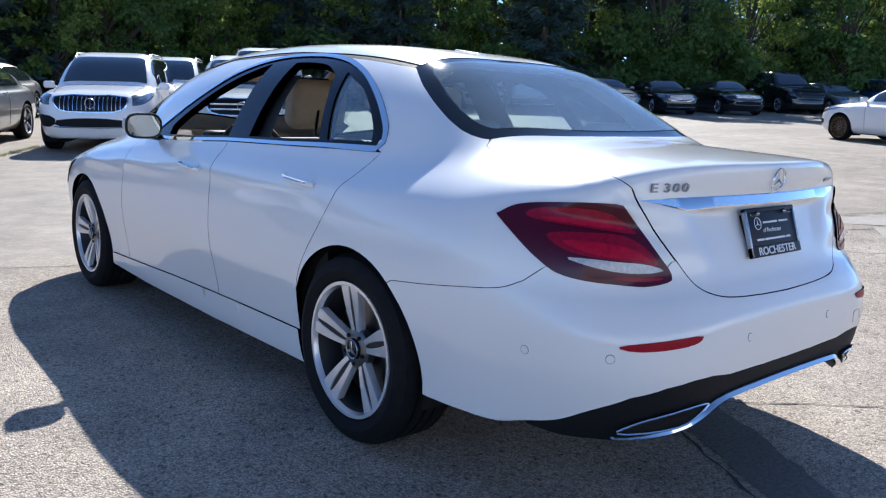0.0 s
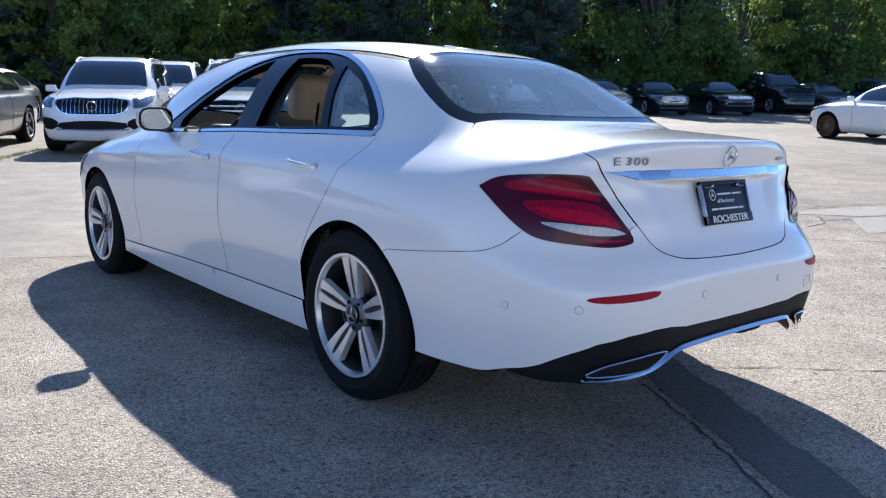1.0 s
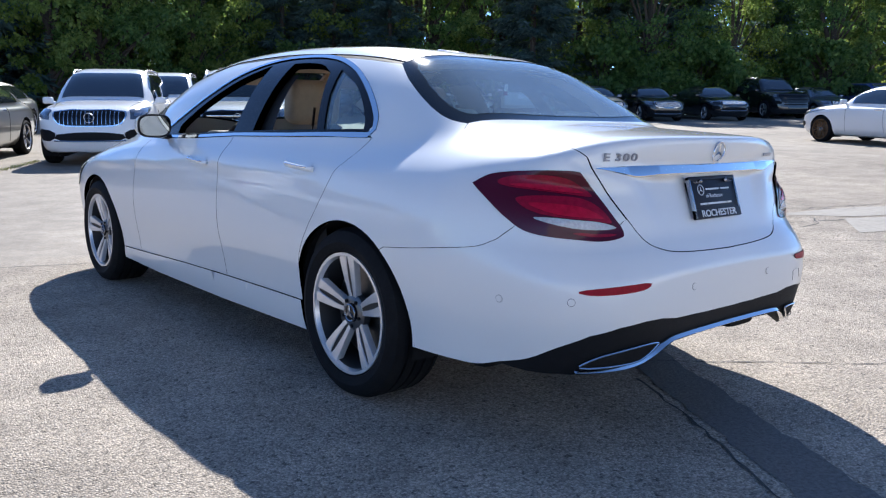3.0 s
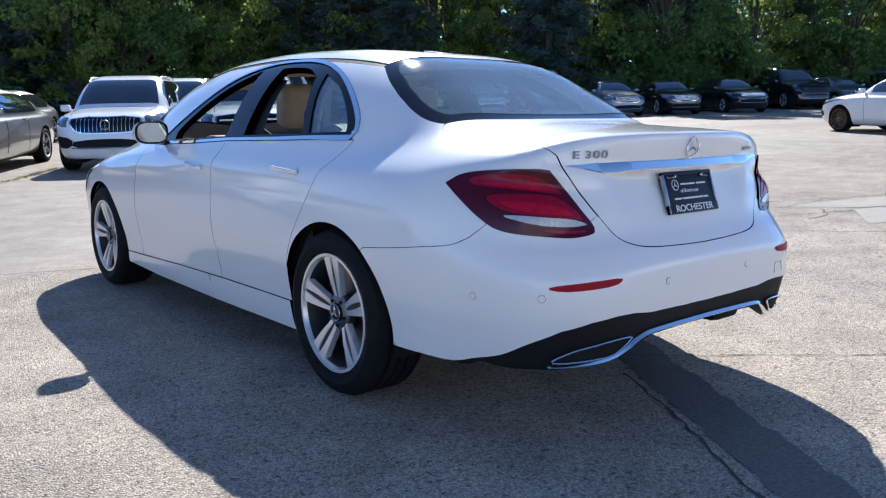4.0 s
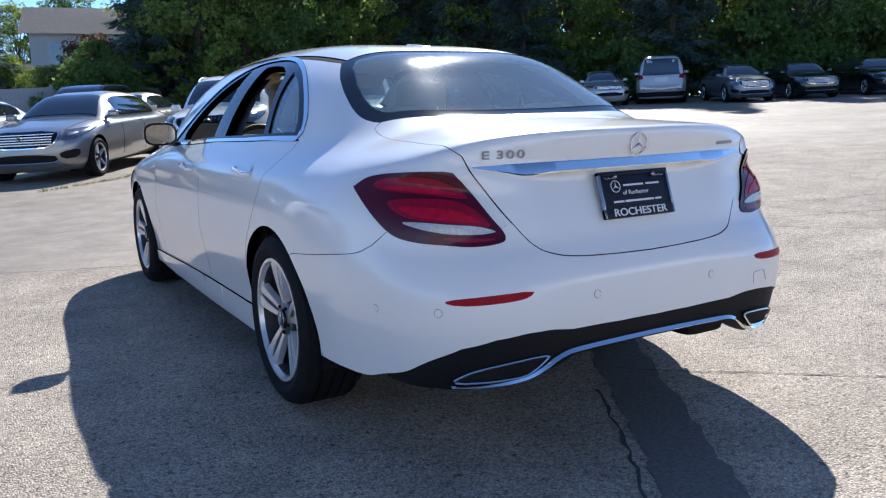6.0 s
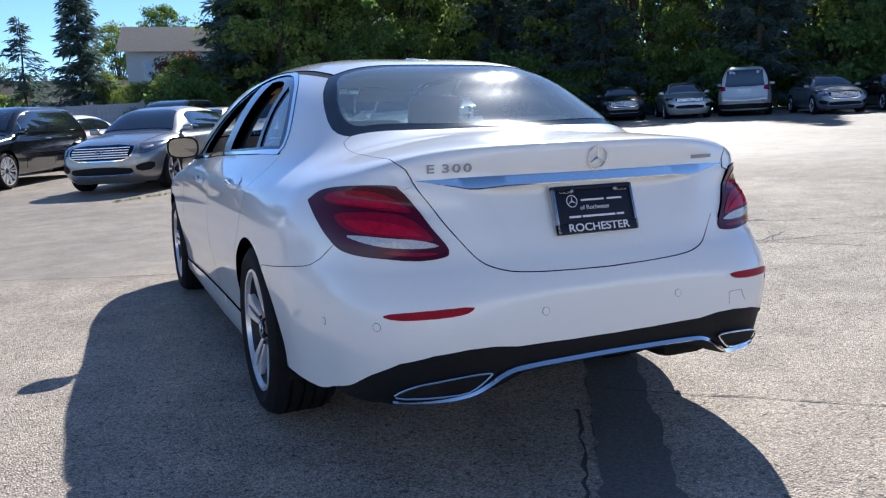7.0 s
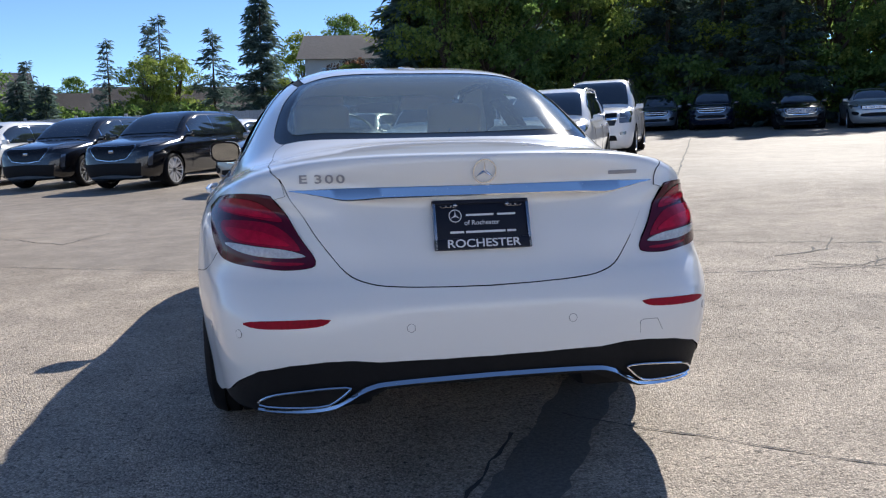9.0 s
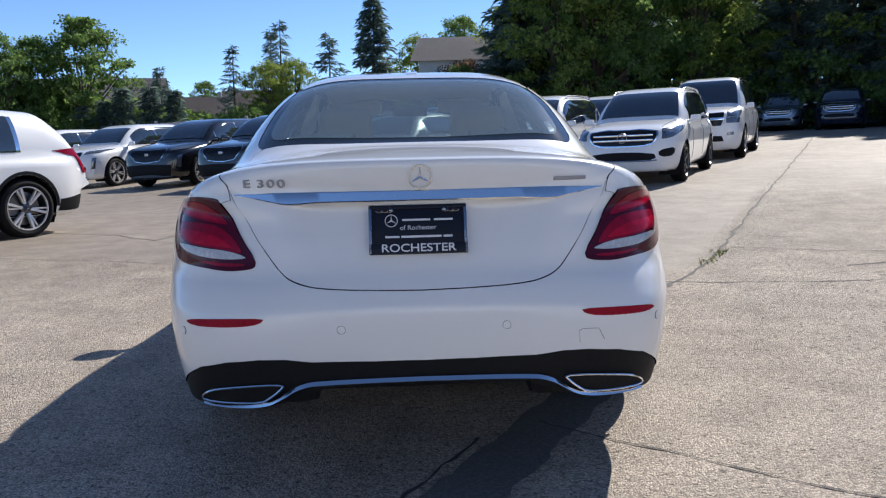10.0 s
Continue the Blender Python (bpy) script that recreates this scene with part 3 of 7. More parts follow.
# ---- the white sedan ----
def build_sedan():
    S = Shape(HERO)
    car = empty("white_sedan", "pearl white four-door sedan with open windows on asphalt", "car")
    P, L, B = S.put, S.lid, S.back
    mirror_x = lambda pts: [(-x, y, z) for x, y, z in pts]
    arch_r = 0.385
    def arch(cy, a0, a1, n=26):
        return ring_pts(cy, 0.325, arch_r, a0, a1, n, S)
    # belt, window and shut lines, as (y, z) on the flank
    belt = curve([(-0.2, 1.040), (0.05, 1.035), (0.6, 1.022), (1.1, 1.012), (1.6, 0.9885), (2.1, 0.978), (2.5, 0.95)])
    sill = curve([(0.0, 0.325), (1.2, 0.315), (2.5, 0.285)])
    bl = lambda y, d=0.0: P(y, float(belt(y)) + d)
    # outline of the side windows: belt, then up the rear corner, along the roof, down the front pillar
    low_edge = [(2.02, 0.992), (1.6, 1.0005), (1.1, 1.024), (0.6, 1.034), (0.06, 1.047)]
    top_edge = spline([(0.045, 1.062), (0.075, 1.115), (0.175, 1.20), (0.30, 1.275), (0.43, 1.327), (0.60, 1.368), (0.82, 1.388), (1.10, 1.380), (1.36, 1.323), (1.60, 1.213), (1.85, 1.083), (2.02, 0.996)])
    dlo = np.array(low_edge + top_edge)
    dlo3 = [P(y, z) for y, z in dlo]
    rim_yz = shrink(resample(dlo, 0.03), -0.014 - 0.008 * np.clip((0.35 - resample(dlo, 0.03)[:, :1]) / 0.3, 0, 1))
    rim3 = [P(y, z) for y, z in rim_yz]
    up = [i for i, (y, z) in enumerate(rim_yz) if z > 1.052 or (y > 1.8 and z > 1.004)]
    roofline = [rim3[i] for i in up]
    rear_edge = [(0.36, 0.318), (0.362, 0.42), (0.335, 0.53), (0.26, 0.65), (0.178, 0.767), (0.10, 0.90), (0.0, 1.01), (-0.03, 1.055)]
    top_y = lambda x: 0.172 - 0.068 * x * x
    glass_y = lambda x: max(S.seam(x) - 0.008, -0.430 + 0.080 * (abs(x) / 0.57) ** 3)
    # shared shut lines
    line_a = spline([P(2.26, 0.285), P(2.255, 0.55), P(2.225, 0.80), P(2.14, 0.978)], 6)
    line_b = spline([P(1.09, 0.316), P(1.098, 0.45), P(1.108, 0.65), P(1.106, 0.85), bl(1.10, -0.004)], 6)
    line_c = spline([P(0.36, 0.322), P(0.360, 0.42), P(0.335, 0.53), P(0.262, 0.65), P(0.178, 0.767), P(0.095, 0.90), P(0.022, 1.028)], 5)
    lid_side = [L(0.597, -0.349), *spline([L(0.617, -0.358), L(0.626, -0.42), L(0.631, -0.52), L(0.636, -0.65), L(0.639, -0.78), L(0.632, -0.872)], 4)]
    lid_face = spline([B(0.605, 0.990), B(0.584, 0.942), B(0.532, 0.862), B(0.485, 0.790), B(0.426, 0.717), B(0.36, 0.686), B(0.27, 0.674), B(0.13, 0.668)], 4)
    bumper_seam = spline([P(-0.262, 0.641), P(-0.40, 0.655), (0.898, -0.55, 0.674), (0.858, -0.69, 0.694), (0.826, -0.757, 0.724)], 4)
    for s, tag in ((True, "left"), (False, "right")):
        kw = dict(flip=s)
        # front fender with its wheel arch
        fender = [P(2.26, 0.285), P(2.55, 0.28), *arch(2.939, 187, -8)[1:-1], P(3.36, 0.27), P(3.45, 0.45), P(3.5, 0.62), P(3.30, 0.80), L(0.70, 3.1), L(0.74, 2.6), L(0.78, 2.25), *line_a[:0:-1]]
        skin("fender", S, fender, WHITE, car, "white front fender", gap=0.002, step=0.045, thick=0.03, **kw)
        fdoor = [*line_a, *[bl(y, -0.004) for y in (2.0, 1.8, 1.6, 1.35)], *line_b[::-1], P(1.6, 0.306)]
        fd = skin("front_door", S, fdoor, WHITE, car, "white front door with the window down", gap=0.002, step=0.045, **kw)
        rdoor = [*line_b, *[bl(y, -0.004) for y in (0.8, 0.5, 0.2)], *line_c[::-1], P(0.7, 0.32)]
        rd = skin("rear_door", S, rdoor, WHITE, car, "white rear door", gap=0.002, step=0.045, **kw)
        # rocker with a slight outward lip
        rocker = [P(2.54, 0.215), P(2.52, 0.285), P(2.26, 0.291), P(1.6, 0.312), P(1.09, 0.322), P(0.7, 0.326), P(0.36, 0.328), P(0.352, 0.27), P(0.34, 0.20), P(1.2, 0.19), P(2.0, 0.195)]
        skin("sill_panel", S, rocker, WHITE, car, "white side sill", gap=0.0004, step=0.05, lift=0.010, thick=0.05, **kw)
        # quarter panel from the door to the lamp, with pillar and roof rail
        lamp_out = [(0.825, -0.655, 0.900)]
        quarter = [*line_c, P(0.058, 1.040), P(0.062, 1.062), *[p for p in roofline if p[1] > 0.35 or p[2] > 1.085],
                   P(2.10, 1.0), L(0.65, 2.22), L(0.60, 1.95), L(0.548, 1.6), L(0.535, 1.0), L(0.535, 0.55), L(0.528, 0.25), L(0.514, 0.153), L(0.540, 0.105), L(0.572, 0.037), L(0.600, -0.065), L(0.617, -0.166), L(0.621, -0.235), L(0.615, -0.282), L(0.602, -0.320), L(0.588, -0.3415),
                   *lid_side, B(0.607, 0.990), B(0.592, 0.940),
                   B(0.632, 0.928), (0.716, -0.85, 0.928), (0.77, -0.745, 0.920), (0.80, -0.69, 0.890), (0.775, -0.79, 0.814), (0.775, -0.80, 0.770),
                   *bumper_seam[::-1],
                   *ring_pts(0, 0.325, arch_r, 128, 14, 18, S), P(0.365, 0.34)]
        skin("quarter_panel", S, quarter, WHITE, car, "white rear quarter panel and roof pillar", gap=0.0006, step=0.03, thick=0.02, **kw)
        # taillight
        lamp = spline([(0.832, -0.640, 0.898), (0.80, -0.705, 0.932), (0.716, -0.845, 0.944), (0.630, -0.925, 0.943)])[:-1] + spline([(0.628, -0.925, 0.940), (0.600, -0.945, 0.900), (0.55, -0.99, 0.815), (0.514, -1.019, 0.760)])[:-1] + spline([(0.512, -1.02, 0.752), (0.520, -1.02, 0.733), (0.59, -1.0, 0.725), (0.66, -0.955, 0.732), (0.76, -0.848, 0.750), (0.80, -0.78, 0.79), (0.82, -0.70, 0.85), (0.832, -0.645, 0.893)])
        tl = skin("taillight", S, lamp, LENS, car, "dark red wraparound taillight", chart="rear", step=0.02, lift=0.0045, thick=0.03, **kw)
        R = lambda x, z: B(x, z)
        blade1 = rounded([(0.786, -0.71, 0.902), (0.760, -0.745, 0.921), (0.70, -0.83, 0.926), (0.655, -0.885, 0.921), (0.622, -0.91, 0.902), (0.586, -0.94, 0.865), (0.592, -0.94, 0.857), (0.655, -0.89, 0.866), (0.715, -0.823, 0.875), (0.77, -0.745, 0.886)], 2)
        core1 = rounded([(0.770, -0.73, 0.893), (0.70, -0.83, 0.897), (0.645, -0.89, 0.890), (0.600, -0.935, 0.868), (0.655, -0.89, 0.870), (0.715, -0.823, 0.879)], 2)
        blade2 = rounded([(0.768, -0.78, 0.848), (0.750, -0.794, 0.859), (0.671, -0.882, 0.860), (0.614, -0.928, 0.855), (0.572, -0.966, 0.825), (0.543, -0.993, 0.782), (0.554, -0.989, 0.777), (0.614, -0.956, 0.790), (0.699, -0.886, 0.799), (0.745, -0.827, 0.815)], 2)
        core2 = rounded([(0.750, -0.80, 0.840), (0.68, -0.87, 0.835), (0.610, -0.93, 0.826), (0.560, -0.985, 0.790), (0.614, -0.956, 0.795), (0.699, -0.886, 0.804)], 2)
        blade3 = rounded([(0.70, 0.752), (0.62, 0.737), (0.55, 0.738), (0.540, 0.746), (0.62, 0.748), (0.68, 0.757)], 1)
        # the lighter red strips paint the shading across each blade into its colour
        for bl_, core in ((blade1, core1), (blade2, core2)):
            bd_ = skin("lamp_blade", S, bl_, REDLAMP, tl, "red light blade", chart="rear", step=0.02, lift=0.0065, thick=0.003, **kw)
            skin("blade_shading", S, core, REDLIT, bd_, "lighter red strip painted as shading of the blade", chart="rear", step=0.02, lift=0.0085, thick=0.003, **kw)
        skin("lamp_blade", S, [R(x, z) for x, z in blade3], REDLAMP, tl, "red lower light strip", chart="rear", step=0.02, lift=0.0065, thick=0.003, **kw)
        rev = rounded([(0.748, -0.83, 0.797), (0.70, -0.875, 0.797), (0.643, -0.933, 0.790), (0.58, -0.974, 0.783), (0.530, -1.005, 0.765), (0.55, -0.998, 0.760), (0.588, -0.983, 0.758), (0.651, -0.941, 0.764), (0.70, -0.89, 0.777)], 1)
        rl = skin("reversing_lamp", S, rev, CLEARLAMP, tl, "clear ribbed reversing lamp", chart="rear", step=0.02, lift=0.0075, thick=0.004, **kw)
        # reflector and parking sensors in the bumper
        refl = rounded([(0.735, 0.578), (0.70, 0.588), (0.60, 0.594), (0.475, 0.597), (0.49, 0.580), (0.53, 0.572), (0.62, 0.568), (0.70, 0.567)], 1)
        skin("bumper_reflector", S, [R(x, z) for x, z in refl], REFLEX, car, "red strip reflector", chart="rear", step=0.03, lift=0.004, thick=0.008, **kw)
        for p in ((0.845, -0.79, 0.531), (0.733, -1.0, 0.548), (0.248, -1.13, 0.557)):
            q = S.rear_at(S.rear_uv(np.array([p])))[0]
            nn = Vector(S.normal(q[None])[0])
            bm = bmesh.new()
            rot = nn.to_track_quat("Z", "Y").to_matrix().to_4x4()
            lathe(bm, [(0.0115, 0.0), (0.0115, 0.0015), (0.0, 0.0025)], axis="z", seg=20, closed=False)
            bmesh.ops.transform(bm, matrix=Matrix.Translation(q) @ rot, verts=bm.verts[:])
            if s:
                bmesh.ops.scale(bm, vec=(-1, 1, 1), verts=bm.verts[:])
                bmesh.ops.recalc_face_normals(bm, faces=bm.faces[:])
            sens = part("parking_sensor", bm, WHITE, car, "round white parking sensor")
            bm = bmesh.new()
            lathe(bm, [(0.0130, -0.002), (0.0130, 0.0006), (0.0118, 0.0006), (0.0118, -0.002)], axis="z", seg=20)
            bmesh.ops.transform(bm, matrix=Matrix.Translation(q) @ rot, verts=bm.verts[:])
            if s:
                bmesh.ops.scale(bm, vec=(-1, 1, 1), verts=bm.verts[:])
                bmesh.ops.recalc_face_normals(bm, faces=bm.faces[:])
            part("sensor_ring", bm, GUN, sens)
        # chrome window surround, with the black seal and the pillar cover inside it
        skin("chrome_window_trim", S, rim3, CHROME, car, "bright chrome trim round the side windows", holes=[dlo3], step=0.03, lift=0.003, thick=0.006, **kw)
        win_f = [P(y, z) for y, z in [(1.80, 1.008), (1.5, 1.016), (1.12, 1.033), (1.115, 1.20), (1.12, 1.358), *spline([(1.14, 1.360), (1.36, 1.290), (1.55, 1.200), (1.72, 1.103), (1.80, 1.05)])]]
        win_r = [P(y, z) for y, z in [(0.935, 1.039), (0.6, 1.048), (0.405, 1.054), (0.47, 1.18), *spline([(0.545, 1.308), (0.66, 1.348), (0.80, 1.363), (0.925, 1.364)])]]
        win_q = [P(y, z) for y, z in [(0.355, 1.056), *spline([(0.10, 1.062), (0.125, 1.11), (0.21, 1.19), (0.325, 1.262), (0.48, 1.318)]), (0.43, 1.20)]]
        frame_ob = skin("window_frame", S, dlo3, GLOSS, car, "gloss black window frame and pillar cover", holes=[win_f, win_r, win_q], step=0.03, lift=-0.002, thick=0.035, **kw)
        pane = skin("quarter_pane", S, win_q, GLASS, frame_ob, "small fixed rear side pane", step=0.05, lift=-0.010, thick=0.0, **kw)
        pane.visible_shadow = False
        # door handles: a chrome grip over a shallow cup
        for yc, zc, door in ((1.33, 0.883, fd), (0.36, 0.905, rd)):
            bm = bmesh.new()
            sx = -1 if s else 1
            pts = []
            for i in range(11):
                t = i / 10
                p = P(yc - 0.115 + 0.23 * t, zc - 0.010 + 0.016 * t)
                out = 0.022 * min(1, 4 * t * (1 - t) * 1.6) + 0.002
                pts.append((sx * (p[0] + out), p[1], p[2]))
            tube(bm, pts, 0.0085, 8, flat=1.25)
            hd = part("door_handle", bm, WHITE, door, "white door handle with a chrome strip")
            bm = bmesh.new()
            tube(bm, [(x + sx * 0.007, y, z + 0.005) for x, y, z in pts[1:-1]], 0.0028, 6, flat=1.3)
            part("chrome_strip", bm, CHROME, hd)
            cup = rounded([P(yc - 0.085, zc + 0.024), P(yc + 0.085, zc + 0.036), P(yc + 0.095, zc + 0.0), P(yc + 0.06, zc - 0.036), P(yc - 0.06, zc - 0.040), P(yc - 0.095, zc - 0.01)], 2)
            skin("handle_cup", S, cup, WHITE, door, step=0.03, lift=0.001, thick=0.0, **kw)
        # mirror
        sx = -1 if s else 1
        m_ob = new("side_mirror")
        m_ob.parent = car
        bm = bmesh.new()
        bmesh.ops.create_uvsphere(bm, u_segments=28, v_segments=18, radius=1)
        for v in bm.verts:
            x, y, z = v.co
            if y < 0.05:
                k = max(math.hypot(x, z), 1e-4)
                if y > -0.95:
                    x, z = x / k, z / k
                y = -0.38
            x = math.copysign(abs(x) ** 0.62, x)
            z = math.copysign(abs(z) ** 0.70, z)
            z *= 1 - 0.12 * x * sx
            v.co = (x * 0.090, y * 0.080, z * 0.064)
        bmesh.ops.transform(bm, matrix=pose(sx * 0.940, 1.86, 1.046, 0, 0, sx * 6), verts=bm.verts[:])
        shell = part("mirror_shell", bm, WHITE, m_ob, "white mirror housing", angle=60)
        bm = bmesh.new()
        n = 40
        vs = [bm.verts.new((0.079 * math.copysign(abs(math.cos(2 * math.pi * i / n)) ** 0.6, math.cos(2 * math.pi * i / n)), 0, 0.0535 * math.copysign(abs(math.sin(2 * math.pi * i / n)) ** 0.7, math.sin(2 * math.pi * i / n)))) for i in range(n)]
        bm.faces.new(vs)
        bmesh.ops.transform(bm, matrix=pose(sx * 0.940, 1.86 - 0.0405, 1.046, 5.0, 0, sx * 6), verts=bm.verts[:])
        part("mirror_pane", bm, MIRROR, m_ob, "mirror glass", smooth=False)
        bm = bmesh.new()
        vs = [bm.verts.new((0.0905 * math.copysign(abs(math.cos(2 * math.pi * i / n)) ** 0.6, math.cos(2 * math.pi * i / n)), 0.0, 0.0645 * math.copysign(abs(math.sin(2 * math.pi * i / n)) ** 0.7, math.sin(2 * math.pi * i / n)))) for i in range(n)]
        bm.faces.new(vs)
        bmesh.ops.transform(bm, matrix=pose(sx * 0.940, 1.86 - 0.0375, 1.046, 5.0, 0, sx * 6), verts=bm.verts[:])
        part("mirror_bezel", bm, GLOSS, m_ob, "black mirror bezel", smooth=False)
        bm = bmesh.new()
        tube(bm, [(sx * 0.80, 1.90, 0.985), (sx * 0.85, 1.885, 0.985), (sx * 0.90, 1.875, 0.992)], 0.03, 10, flat=0.5)
        part("mirror_foot", bm, GLOSS, m_ob)
        # wheels and wheel wells
        for cy in (0.0, 2.939):
            wheel(car, sx * 0.902, cy, 0.342, 0.238, 0.245, 5, "twin", SATIN, GUN, side=sx, turn=(2 if cy == 0 else 12), z=0.338)
            bm = bmesh.new()
            rows = []
            for i in range(25):
                a = radians(-14 + 208 * i / 24)
                c, q = math.cos(a), math.sin(a)
                rows.append([bm.verts.new((sx * xx, cy + 0.395 * c, 0.325 + 0.395 * q)) for xx in (0.875, 0.55)])
            for a, b in zip(rows, rows[1:]):
                bm.faces.new((a[0], a[1], b[1], b[0]))
            bm.faces.new([r[1] for r in rows])
            part("wheel_liner", bm, DARK, car)
    # dark inner shell behind the shut lines
    back_in = [P(0.42, 0.32), P(1.2, 0.30), P(2.28, 0.28), P(2.30, 0.9), P(2.0, 0.965), P(1.2, 0.99), P(0.5, 1.0), P(0.06, 1.015), P(0.2, 0.80), P(0.36, 0.6)]
    skin("inner_shell", S, back_in, DARK, car, step=0.09, lift=-0.03, thick=0, both=True)
    rear_in = [B(x, z) for x, z in [(-0.6, 0.50), (0, 0.48), (0.6, 0.50), (0.68, 0.66), (0.62, 0.86), (0.55, 0.97), (0, 0.97), (-0.55, 0.97), (-0.62, 0.86), (-0.68, 0.66)]]
    skin("inner_shell", S, rear_in, DARK, car, step=0.09, lift=-0.035, thick=0, chart="rear")
    # trunk lid: top and rear face in one sheet
    half = lid_side + lid_face
    front = [L(x, glass_y(x)) for x in np.linspace(-0.583, 0.583, 27)]
    wide = abs(S.rear_uv(np.array([L(0.60, -0.85)]))[0][0])
    crest = [S.lip(x) for x in np.linspace(-wide * 0.93, wide * 0.93, 57)]
    lip_lines = [[(p[0], p[1] + o) for p in crest] for o in (-0.03, -0.012, -0.004, 0.004, 0.012, 0.03)]
    lid = [*front, *half, B(0.0, 0.666), *mirror_x(half)[::-1]]
    tk = skin("trunk_lid", S, lid, WHITE, car, "white trunk lid with a raised rear lip", chart="rear", gap=0.0014, step=0.028, lines=lip_lines)
    # bumper cover
    low_edge_r = spline([P(-0.41, 0.284), P(-0.55, 0.284), P(-0.68, 0.286), (0.842, -0.79, 0.297), (0.81, -0.885, 0.330), (0.755, -0.965, 0.390), B(0.69, 0.437)], 4)
    bh = [*[(p[0], p[1], p[2] - 0.001) for p in lid_face[:11:-1]], B(0.500, 0.785), B(0.53, 0.765), B(0.54, 0.745), B(0.60, 0.740), B(0.67, 0.748), B(0.75, 0.77), (0.775, -0.80, 0.770), *[(x, y, z - 0.0012) for x, y, z in bumper_seam[::-1]],
          *ring_pts(0, 0.325, arch_r, 128.3, 186, 9, S), *low_edge_r, B(0.60, 0.460), B(0.50, 0.470), B(0.42, 0.470), B(0.34, 0.460), B(0.15, 0.457)]
    cover = [B(0.0, 0.6645), *bh, B(0.0, 0.456), *mirror_x(bh)[::-1]]
    bc = skin("bumper_cover", S, cover, WHITE, car, "white rear bumper cover", chart="rear", gap=0.0006, step=0.03, thick=0.02)
    # strips between trunk lid and lamps
    strip = [B(0.612, 0.982), B(0.690, 0.955), B(0.690, 0.900), B(0.590, 0.765), B(0.474, 0.757), *lid_face[12:0:-1]]
    for s in (True, False):
        skin("lamp_strip", S, strip, WHITE, car, chart="rear", gap=0.001, step=0.03, lift=-0.004, flip=s)
    # black diffuser apron
    dh = [B(0.15, 0.455), B(0.34, 0.458), B(0.42, 0.468), B(0.50, 0.468), B(0.60, 0.458), *[(x, y, z - 0.002) for x, y, z in low_edge_r[:11:-1]], (0.84, -0.795, 0.286), (0.80, -0.88, 0.280), (0.73, -0.96, 0.290), B(0.62, 0.292), B(0.5, 0.30), B(0.40, 0.335), B(0.32, 0.372), B(0.15, 0.378)]
    skin("diffuser", S, [B(0, 0.455), *dh, B(0, 0.379), *mirror_x(dh)[::-1]], PLASTIC, car, "black plastic rear diffuser apron", chart="rear", step=0.045, lift=-0.004, thick=0.05)
    # chrome strip under the apron, and tailpipe trims
    def bar(pts, r, flat, name, material, label, lift=0.0):
        bm = bmesh.new()
        p2 = []
        for p in pts:
            n = S.normal(np.array([p]))[0]
            p2.append(tuple(np.array(p) + n * lift))
        tube(bm, p2, r, 8, flat=flat)
        return part(name, bm, material, car, label)
    strip_c = curve([(0.0, 0.399), (0.2, 0.397), (0.34, 0.392), (0.385, 0.380), (0.436, 0.350), (0.485, 0.324), (0.56, 0.312), (0.72, 0.308)])
    bm = bmesh.new()
    prev = None
    for x in np.linspace(-0.70, 0.70, 81):
        zt = float(strip_c(abs(x)))
        k = 0.85 - 0.42 * min(1, max(0, (abs(x) - 0.45) / 0.25))
        rows = [(B(x, zt + 0.009 * k), 0.001), (B(x, zt + 0.007 * k), 0.005), (B(x, zt - 0.006 * k), 0.016), (B(x, zt - 0.009 * k), 0.012), (B(x, zt - 0.010 * k), 0.0)]
        row = [bm.verts.new((p[0], p[1] - o, p[2])) for p, o in rows]
        if prev:
            for i in range(4):
                bm.faces.new((prev[i], prev[i + 1], row[i + 1], row[i]))
        prev = row
    bmesh.ops.recalc_face_normals(bm, faces=bm.faces[:])
    part("chrome_apron_strip", bm, CHROME, car, "polished chrome strip along the diffuser", angle=25)
    for s in (-1, 1):
        loop = rounded([(0.424, 0.391), (0.50, 0.391), (0.60, 0.379), (0.66, 0.365), (0.700, 0.336), (0.694, 0.322), (0.60, 0.325), (0.50, 0.329), (0.468, 0.350), (0.440, 0.374)], 1)
        loop3 = [B(x, z) for x, z in loop]
        loop3.append(loop3[0])
        bm = bmesh.new()
        tube(bm, [(s * x, y - 0.010, z) for x, y, z in loop3], 0.0034, 6)
        tp = part("tailpipe_trim", bm, CHROME, car, "flat chrome tailpipe trim")
        ins = [B(x, z) for x, z in loop]
        skin("tailpipe_mouth", S, ins, DARK, tp, "dark tailpipe opening", chart="rear", step=0.04, lift=0.002, thick=0.0, flip=s < 0)
        bm = bmesh.new()
        tube(bm, [(s * (0.46), -0.93, 0.335), (s * 0.46, -0.6, 0.33)], 0.03, 12)
        part("silencer_pipe", bm, DARK, car)
    tow = [B(x, z) for x, z in ((0.472, 0.494), (0.470, 0.530), (0.482, 0.535), (0.532, 0.534), (0.550, 0.497))]
    bm = bmesh.new()
    tube(bm, [(x, y - 0.0004, z) for x, y, z in tow], 0.0008, 5)
    part("tow_cover_seam", bm, GUN, bc, "fine seam of the towing eye cover")
    # chrome bar above the plate, lying under the lip
    top_c = curve([(0.0, 0.9625), (0.3, 0.962), (0.5, 0.9595), (0.585, 0.957)])
    low_c = curve([(0.0, 0.9305), (0.3, 0.929), (0.40, 0.9235), (0.42, 0.924), (0.47, 0.934), (0.53, 0.946), (0.585, 0.955)])
    bm = bmesh.new()
    prev = None
